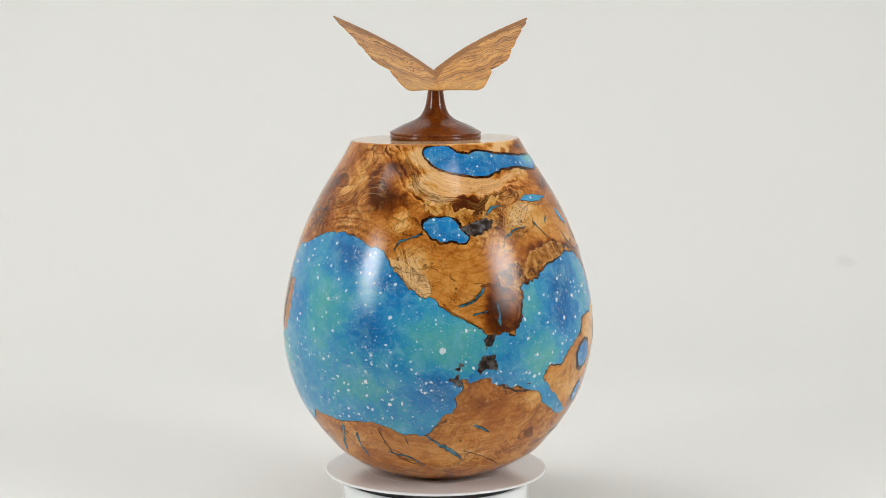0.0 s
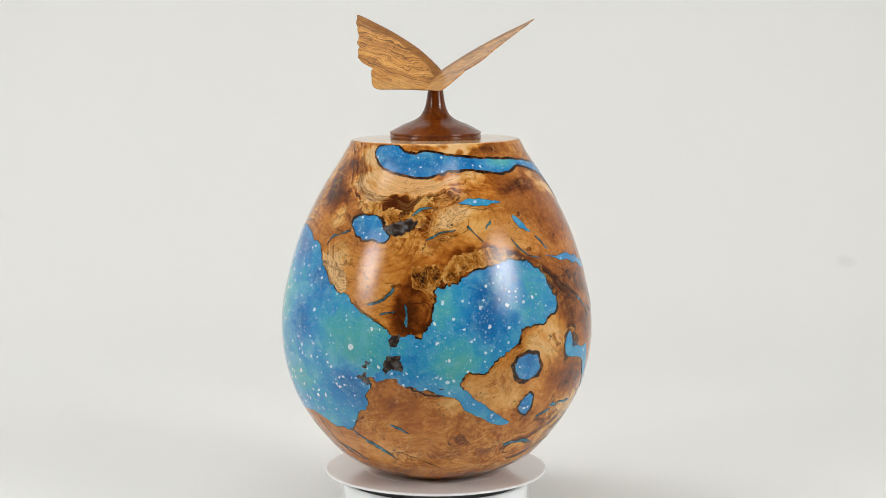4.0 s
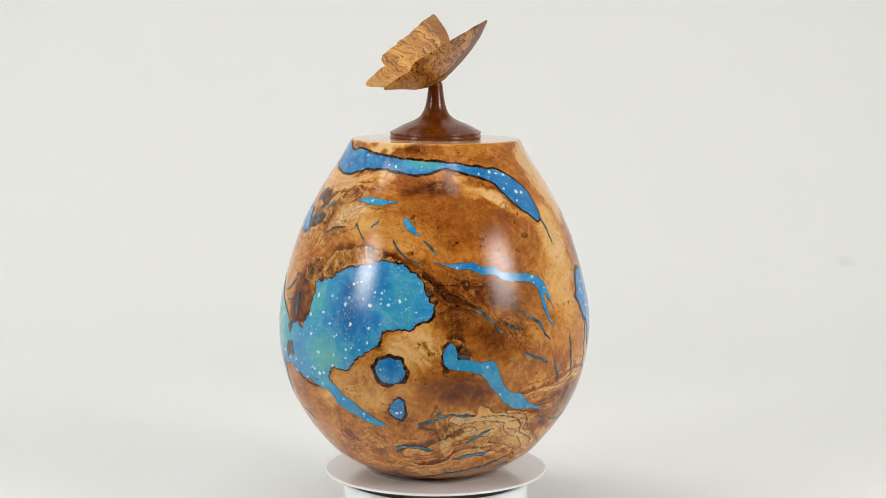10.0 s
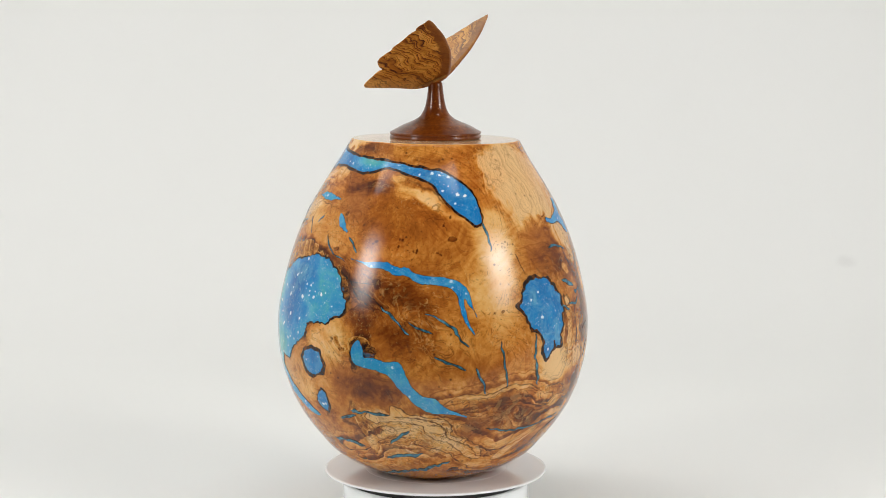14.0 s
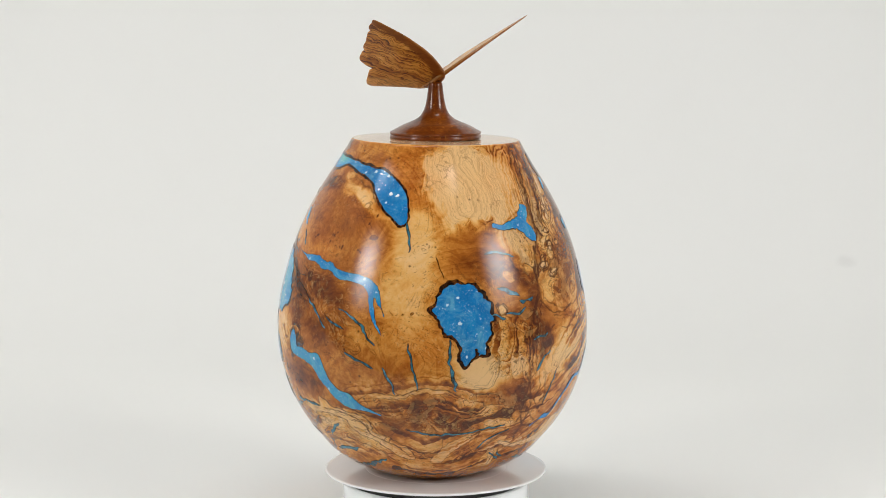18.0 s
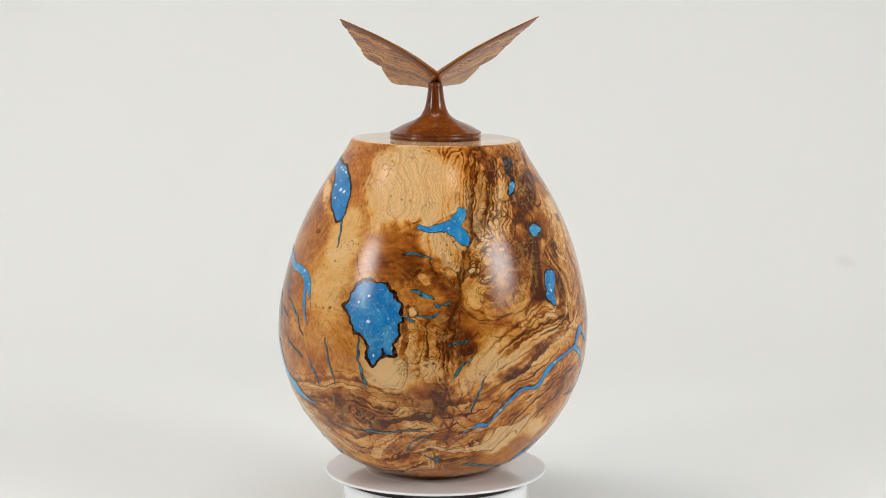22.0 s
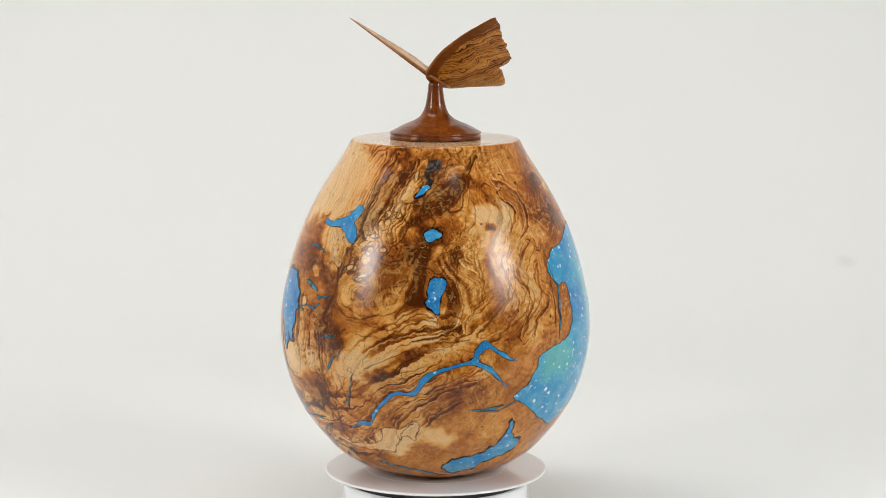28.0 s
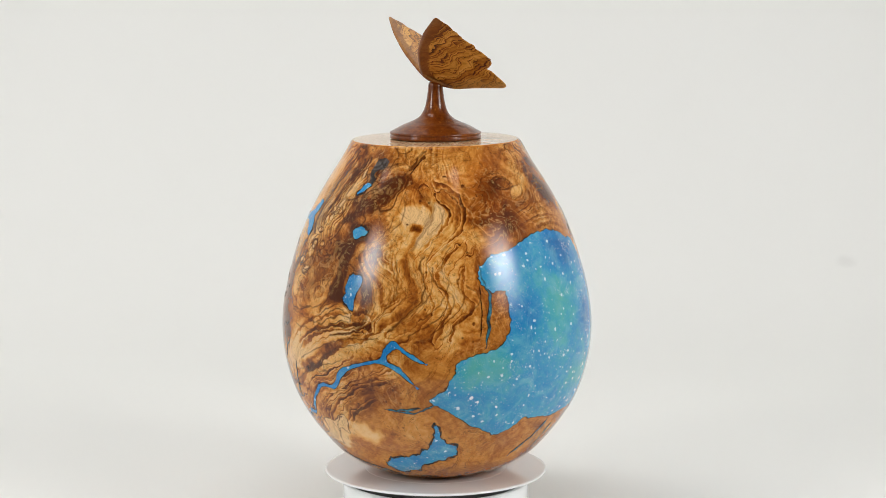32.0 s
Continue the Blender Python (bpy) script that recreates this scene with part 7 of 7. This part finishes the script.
def stroke(points, width):
    """The outline of a tapering stroke, in degrees and millimetres."""
    flat = flatten(points)
    length = np.linalg.norm(np.diff(flat, axis=0), axis=1).sum()
    n = int(max(8, length / 0.8))
    line = spline(flat, n)
    d = np.gradient(line, axis=0)
    side = np.stack([-d[:, 1], d[:, 0]], 1) / (np.linalg.norm(d, axis=1)[:, None] + 1e-9)
    rng = np.random.RandomState(int(length * 100) % 9999)
    t = np.linspace(0, 1, n)
    taper = np.clip(np.minimum(t, 1 - t) * 5, 0.12, 1.0) ** 0.7
    wob = np.interp(t, np.linspace(0, 1, max(5, n // 4)), rng.uniform(0.4, 1.25, max(5, n // 4)))
    sway = np.interp(t, np.linspace(0, 1, max(5, n // 3)), rng.uniform(-0.6, 0.6, max(5, n // 3))) * min(1.3, width)
    half = side * (taper * wob * width / 2)[:, None]
    line = line + side * sway[:, None]
    ring = np.concatenate([line + half, (line - half)[::-1]])
    return np.stack([ring[:, 0] / (95 * math.pi / 180), ring[:, 1]], 1)


def vein(points, width):
    inlay("resin_vein", stroke(points, width * 0.82), 0.25, 0.2, "thin blue resin vein", False, VEIN)


def crack(points, width):
    inlay("crack", stroke(points, width), 0.1, 0.0, "thin dark crack", False, BURNT, None, 0.00016)


def bark(outline):
    inlay("bark_inclusion", outline, 1.8, 0.0, "ragged dark bark pocket", True, BARK, None, 0.00009)


def char(outline):
    inlay("charred_pocket", outline, 1.4, 0.0, "sooty black pocket", True, SMOKE, None, 0.00026)


sea = inlay("resin_inlay", SEA, 1.1, 0.45, "large blue and teal resin field with white specks", tint=0.1)
bay = inlay("resin_inlay", BAY, 1.9, 1.2, "blue and teal resin field with white specks", tint=0.0)
ribbon = inlay("resin_inlay", RIBBON, 0.55, 1.8, "long blue resin ribbon below the shoulder", tint=-0.6, even=0.35)
inlay("resin_inlay", POOL, 0.9, 1.7, "small blue resin pool")
inlay("resin_inlay", DASH, 0.7, 0.12, "short blue resin dash", material=CLEAR, tint=0.05)
inlay("resin_inlay", DROP, 0.6, 0.12, "small blue resin drop", material=CLEAR, tint=0.05)
inlay("resin_inlay", RIVER, 0.6, 0.12, "forked blue resin river", material=CLEAR, tint=-0.25, inset=0.3)
inlay("resin_inlay", STREAM, 0.55, 0.12, "winding blue resin stream", material=CLEAR, tint=0.05)
inlay("resin_inlay", EYE, 0.7, 3.0, "round blue resin eye with a thick dark ring", even=0.5)
inlay("resin_inlay", EYELET, 1.0, 1.5, "small blue resin eye")
inlay("resin_inlay", CHANNEL, 0.55, 0.12, "slanting blue resin channel", material=CLEAR, tint=0.05)
lake = inlay("resin_inlay", LAKE, 1.9, 2.5, "blue resin lake with a charred edge")
inlay("resin_inlay", FLUKE, 1.0, 0.35, "blue resin patch like a whale's tail", tint=-0.2, inset=-0.5)
inlay("resin_inlay", SPOT, 0.5, 1.1, "small blue resin spot", tint=-0.1)
inlay("resin_inlay", BEAD, 0.6, 1.0, "small blue resin spot", tint=0.1)
inlay("resin_inlay", SHARD, 0.6, 0.9, "small blue resin shard in dark bark")
inlay("resin_inlay", BRANCH, 0.6, 0.3, "branching blue resin river", material=CLEAR, tint=-0.3, inset=0.95)
inlay("resin_inlay", SLIVER, 1.1, 1.5, "blue resin sliver near the foot", tint=-0.1, inset=0.5)
vein([(279.4, 147.2), (281.0, 137.1), (283.0, 126.8), (281.9, 113.4), (280.4, 97.1)], 2.2)
vein([(243.1, 58.2), (252.7, 56.5), (257.9, 58.5), (262.0, 62.7)], 1.2)
vein([(96.2, 120.5), (100.3, 115.0), (103.7, 109.7), (106.7, 104.3)], 2.0)
vein([(106.6, 111.7), (110.2, 108.3), (115.1, 105.5)], 1.2)
vein([(112.2, 117.4), (117.3, 114.2), (121.7, 109.5), (123.9, 103.5), (127.6, 97.7)], 1.8)
vein([(115.6, 90.3), (121.0, 86.7), (126.8, 83.3)], 2.2)
vein([(130.8, 83.9), (132.9, 75.7), (135.0, 67.3)], 1.6)
vein([(139.3, 100.3), (141.2, 85.1), (143.0, 70.2)], 1.2)
vein([(77.6, 159.7), (80.4, 156.0), (83.1, 150.9)], 1.6)
vein([(65.2, 159.2), (70.1, 150.3), (78.3, 145.4)], 1.0)
vein([(57.2, 170.3), (54.2, 166.3)], 1.2)
vein([(46.1, 167.9), (52.4, 158.3)], 0.9)
vein([(32.0, 179.0), (26.8, 178.1), (22.5, 174.6)], 1.4)
vein([(7.8, 120.3), (14.3, 125.2), (17.5, 132.3)], 1.6)
vein([(12.5, 115.1), (18.1, 117.9)], 1.2)
vein([(28.8, 159.3), (34.8, 164.4), (41.0, 165.4)], 1.0)
vein([(64.2, 29.5), (73.0, 29.7), (82.6, 27.4)], 2.6)
vein([(96.6, 32.7), (101.6, 37.2), (105.8, 42.1)], 1.8)
vein([(92.2, 20.6), (101.5, 23.3), (111.1, 25.0)], 2.2)
vein([(73.0, 3.9), (95.9, 9.4), (111.2, 12.9), (124.8, 19.6)], 2.8)
vein([(82.2, 52.6), (88.5, 52.7), (98.4, 52.3)], 2.6)
vein([(76.3, 45.8), (84.2, 50.2)], 2.0)
vein([(153.8, 102.3), (154.1, 88.3), (155.6, 79.6), (156.6, 69.9)], 2.0)
vein([(169.4, 117.2), (174.4, 114.0)], 1.6)
vein([(168.2, 153.7), (175.7, 153.9), (181.0, 151.0)], 2.2)
vein([(172.2, 132.3), (176.3, 130.7), (181.4, 126.7)], 2.2)
vein([(181.0, 123.7), (187.2, 125.5)], 2.0)
vein([(175.0, 117.4), (180.3, 116.4), (183.4, 120.7)], 1.6)
vein([(186.3, 99.5), (193.1, 103.1)], 1.6)
vein([(188.1, 80.3), (191.2, 87.2), (194.9, 91.1)], 1.6)
vein([(200.2, 80.3), (197.6, 68.4), (195.6, 56.8)], 1.2)
vein([(197.1, 17.4), (213.3, 14.0), (236.1, 6.9)], 2.0)
vein([(182.2, 24.3), (187.5, 20.1)], 1.6)
vein([(244.5, 57.6), (256.9, 59.6)], 1.6)
vein([(169.2, 28.3), (173.8, 36.4), (182.3, 41.5)], 1.0)
vein([(-44.3, 43.7), (-47.4, 34.9), (-57.7, 19.8)], 2.6)
vein([(-37.6, 37.9), (-39.7, 29.2), (-39.5, 19.7)], 2.0)
vein([(-24.8, 25.7), (-16.6, 22.9), (-8.1, 17.1)], 1.4)
vein([(-6.1, 39.9), (-0.8, 33.1), (4.3, 28.6), (11.3, 21.4)], 2.8)
vein([(13.3, 45.0), (16.7, 43.8), (21.5, 39.4)], 2.0)
vein([(137.6, 43.4), (153.9, 40.4), (179.6, 45.9)], 1.2)
vein([(177.6, 25.0), (185.4, 17.9)], 1.6)
vein([(135.9, 172.1), (137.9, 162.9), (138.3, 153.7)], 1.6)
vein([(-5.7, 164.2), (-9.9, 162.5), (-15.2, 159.8), (-17.2, 154.8)], 1.2)
crack([(-26.5, 46.4), (-24.2, 32.2), (-21.9, 23.3), (-9.7, 15.1)], 0.9)
crack([(11.1, 27.2), (20.5, 22.5), (34.9, 13.6)], 0.6)
crack([(-14.7, 39.5), (-13.9, 31.1)], 0.7)
crack([(76.8, 140.7), (84.3, 131.4), (92.0, 125.3), (97.3, 119.6)], 1.0)
crack([(78.4, 135.9), (86.4, 133.3), (93.8, 133.8)], 0.8)
crack([(148.8, 151.4), (150.5, 144.7), (151.8, 138.3)], 0.6)
crack([(246.5, 196.9), (253.2, 206.7), (256.9, 209.9)], 0.6)
crack([(279.2, 137.2), (279.4, 122.2), (278.4, 103.6)], 0.7)
crack([(20.2, 78.3), (22.7, 72.1), (26.7, 68.0), (32.2, 66.7), (39.1, 66.8)], 1.8)
crack([(83.0, 134.9), (84.8, 128.0), (88.5, 122.7), (93.8, 117.1)], 1.0)
inlay("resin_inlay", STRAIT, 0.9, 0.0, "narrow blue strait between the two resin fields", tint=-0.3, proud=0.00018)
vein([(21.9, 122.5), (22.1, 115.6), (22.4, 108.7)], 2.2)
char([(225.1, 206.2), (228, 208), (234.1, 209), (234, 205.4), (230.5, 202.7), (227.6, 200.1), (228.6, 196.8), (227.3, 194.5), (225.4, 194.8), (224.8, 199.3), (224.8, 203.3)])
char([(13.7, 85.4), (15.4, 90), (18.5, 91.7), (20.8, 88), (20.1, 81.6), (16.9, 83.5), (14.3, 78.6)])
char([(4.2, 76.9), (6.1, 79.6), (8, 76.1), (7.4, 71), (5.9, 73.2)])
char([(6, 84.4), (7.7, 86.7), (8.5, 84.8), (7.3, 82.2)])
char([(16.8, 100.6), (19.5, 104), (20.8, 101.9), (19.1, 96.3), (17.4, 96.7)])
char([(10.7, 168), (15.2, 170.1), (21.4, 172.6), (25.2, 170.5), (21.7, 165.3), (15.2, 162.9), (11.5, 165.2)])
bark([(77.3, 136.8), (82.3, 128.2), (84.0, 118.7), (80.7, 112.2), (81.1, 118.9), (79.7, 126.7)])
bark([(85.6, 97.7), (88.6, 100.4), (92.7, 96.6), (94.7, 89.8), (90.7, 85.9), (87.6, 80.3), (84.8, 85.3)])


def flake(parent, deg, mm, size, seed):
    """A chip of white under the lacquer."""
    rng = np.random.RandomState(seed)
    m = 9
    t = np.arange(m) * 2 * math.pi / m
    r = size * rng.uniform(0.55, 1.1, m)
    turn, squash = rng.uniform(0, 3.14), rng.uniform(0.55, 1.0)
    x, y = r * np.cos(t), r * np.sin(t) * squash
    fx, fy = x * math.cos(turn) - y * math.sin(turn), x * math.sin(turn) + y * math.cos(turn)
    rad = float(radius(mm / 1000)) * 1000
    co = on_body(deg + np.degrees(fx / rad), (mm + fy) / 1000, 0.0003)
    me = bpy.data.meshes.new("flake")
    me.from_pydata([tuple(q) for q in co], [], [tuple(range(m))])
    me.update()
    mesh_part("flake", me, FLAKE, parent)


for number, (deg, mm, size) in enumerate(FLAKES):
    turned = deg % 360
    owner = sea if turned > 270 or turned < 17 else bay if turned < 90 else ribbon
    flake(owner, deg, mm, size, number)


# ---- the lid with its butterfly ----
# the urn stands a little off the axis and leans by a degree; the lid sits level on the axis
LEAN = pose(0.00305, -0.00191, 0.0004) @ Matrix.Rotation(radians(1.0), 4, Vector((0, 0, 1)).cross(Vector((-math.sin(radians(58)), math.cos(radians(58)), 0))))
LID = [(0, 0.2172), (0.0288, 0.2172), (0.0295, 0.2178), (0.0295, 0.2192), (0.0289, 0.2196), (0.0289, 0.2201), (0.0296, 0.2205), (0.0296, 0.2212), (0.0292, 0.2216)]
NECK = [(0.0290, 0.22165), (0.0276, 0.2224), (0.0246, 0.2241), (0.0205, 0.2262), (0.0158, 0.2281), (0.0119, 0.2301), (0.0097, 0.2320), (0.0083, 0.2340),
        (0.0069, 0.2372), (0.0060, 0.2409), (0.0054, 0.2445), (0.0049, 0.2482), (0.0046, 0.2515)]
lid = part("lid", lathe(LID + [(0, 0.2216)]), LIDW, urn, "dark red-brown turned lid with a butterfly finial")
lid.matrix_basis = LEAN.inverted()
part("stem", lathe([(0, 0.2216)] + [tuple(q) for q in spline(NECK, 60)] + [(0.0044, 0.2530), (0.0030, 0.2540), (0, 0.2543)], 96), LIDW, lid, "flared dark stem, finely turned")

# wing outline in its own plane: along the body line and outwards, in millimetres
WING = [(25.3, 71.6), (16.4, 61.0), (10.0, 52.3), (4.2, 42.2), (-0.2, 33.6), (-3.3, 25.0), (-5.9, 15.2), (-7.3, 7.7), (-6.0, 1.0), (0.5, -6.6), (10.4, -10.9), (19.0, -10.4),
        (27.0, -9.8), (36.0, -9.4), (43.6, -9.0), (46.6, -6.8), (46.4, -2.6), (43.9, 4.4), (42.0, 9.8), (39.8, 12.4), (42.6, 15.8), (45.2, 20.4), (44.9, 26.2),
        (42.6, 31.2), (40.2, 35.2), (39.2, 40.4), (35.9, 46.5), (34.6, 51.8), (31.8, 58.2), (30.6, 63.5), (28.1, 68.3)]
LEAD_V, LEAD_H = (-8, 7.7, 15.2, 25, 33.6, 42.2, 52.3, 61, 71.6), (-3, -7.3, -5.9, -3.3, -0.2, 4.2, 10, 16.4, 25.3)


def wing(side):
    """A thin carved wing in a sloping plane; side is -1 or 1."""
    ax = radians(8.0 + side * 37.6)
    h = Vector((math.sin(ax), -math.cos(ax), 0))
    n = Vector((math.cos(ax), math.sin(ax), 0)) * side
    dih = radians(33.6)
    v = n * math.cos(dih) + Vector((0, 0, math.sin(dih)))
    w = h.cross(v).normalized()
    if w.z < 0:
        w = -w
    pts = spline(WING, 220, True)
    # one fore wing is a little longer than the other
    pts[:, 1] *= np.where(pts[:, 1] > 0, 1 - side * 0.02, 1)
    rng = np.random.RandomState(5 + side)
    # scalloped, slightly torn trailing edge
    knots = np.arange(10, 82, 2.4)
    wave = rng.uniform(-0.55, 0.55, len(knots))
    for i, (a, b) in enumerate(pts):
        if a > 29 and b > 17:
            pts[i][0] += np.interp(b, knots, wave) + rng.uniform(-0.08, 0.08)
    centre = np.array((16.0, 22.0))
    rings = []
    bm = bmesh.new()
    org = Vector((0, 0, 0.2554))
    layer = bm.verts.layers.float_vector.new("flat")
    edge = bm.verts.layers.float.new("lead")
    below = bm.verts.layers.float.new("under")

    def put(q, lift, face):
        vert = bm.verts.new(org + h * (q[0] / 1000) + v * (q[1] / 1000) + w * (lift / 1000))
        vert[layer] = (q[0] / 1000, q[1] / 1000, side * 0.2)
        vert[edge] = 1 - min(1.0, abs(q[0] - np.interp(q[1], LEAD_V, LEAD_H)) / 12.0)
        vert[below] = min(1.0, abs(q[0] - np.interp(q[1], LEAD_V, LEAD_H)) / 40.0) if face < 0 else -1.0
        return vert

    def thick(q):
        # thick leading edge, thin at the back
        lead = min(1.0, max(0.0, (q[0] + 8 - q[1] * 0.18) / 34.0))
        return (1.35 - 0.9 * lead) * (1.0 - 0.72 * max(0.0, min(1.0, q[1] / 74.0)))
    scales = [1.0, 0.985, 0.9, 0.75, 0.55, 0.35, 0.15]
    for sgn in (1, -1):
        ring = []
        for s in scales:
            ring.append([put(centre + (q - centre) * s, sgn * thick(centre + (q - centre) * s) * (0.45 if s == 1.0 else 1.0) + 0.6 * math.sin(q[1] * 0.05) * s, sgn) for q in pts])
        rings.append(ring)
    m = len(pts)
    for sgn, ring in zip((1, -1), rings):
        for a, b in zip(ring, ring[1:]):
            for i in range(m):
                j = (i + 1) % m
                bm.faces.new((a[i], a[j], b[j], b[i]) if sgn > 0 else (a[j], a[i], b[i], b[j]))
        bm.faces.new(ring[-1] if sgn > 0 else list(reversed(ring[-1])))
    for i in range(m):
        j = (i + 1) % m
        bm.faces.new((rings[0][0][j], rings[0][0][i], rings[1][0][i], rings[1][0][j]))
    bmesh.ops.recalc_face_normals(bm, faces=bm.faces)
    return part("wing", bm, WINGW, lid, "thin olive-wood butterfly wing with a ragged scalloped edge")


wing(-1)
wing(1)


# ---- what turns ----
def motions():
    times = range(0, 33)
    turn = [pose(0, 0, 0, 0, 0, -TURN * t) for t in times]
    walk(platter, list(zip(times, turn)))
    walk(urn, [(t, m @ LEAN) for t, m in zip(times, turn)])


motions()
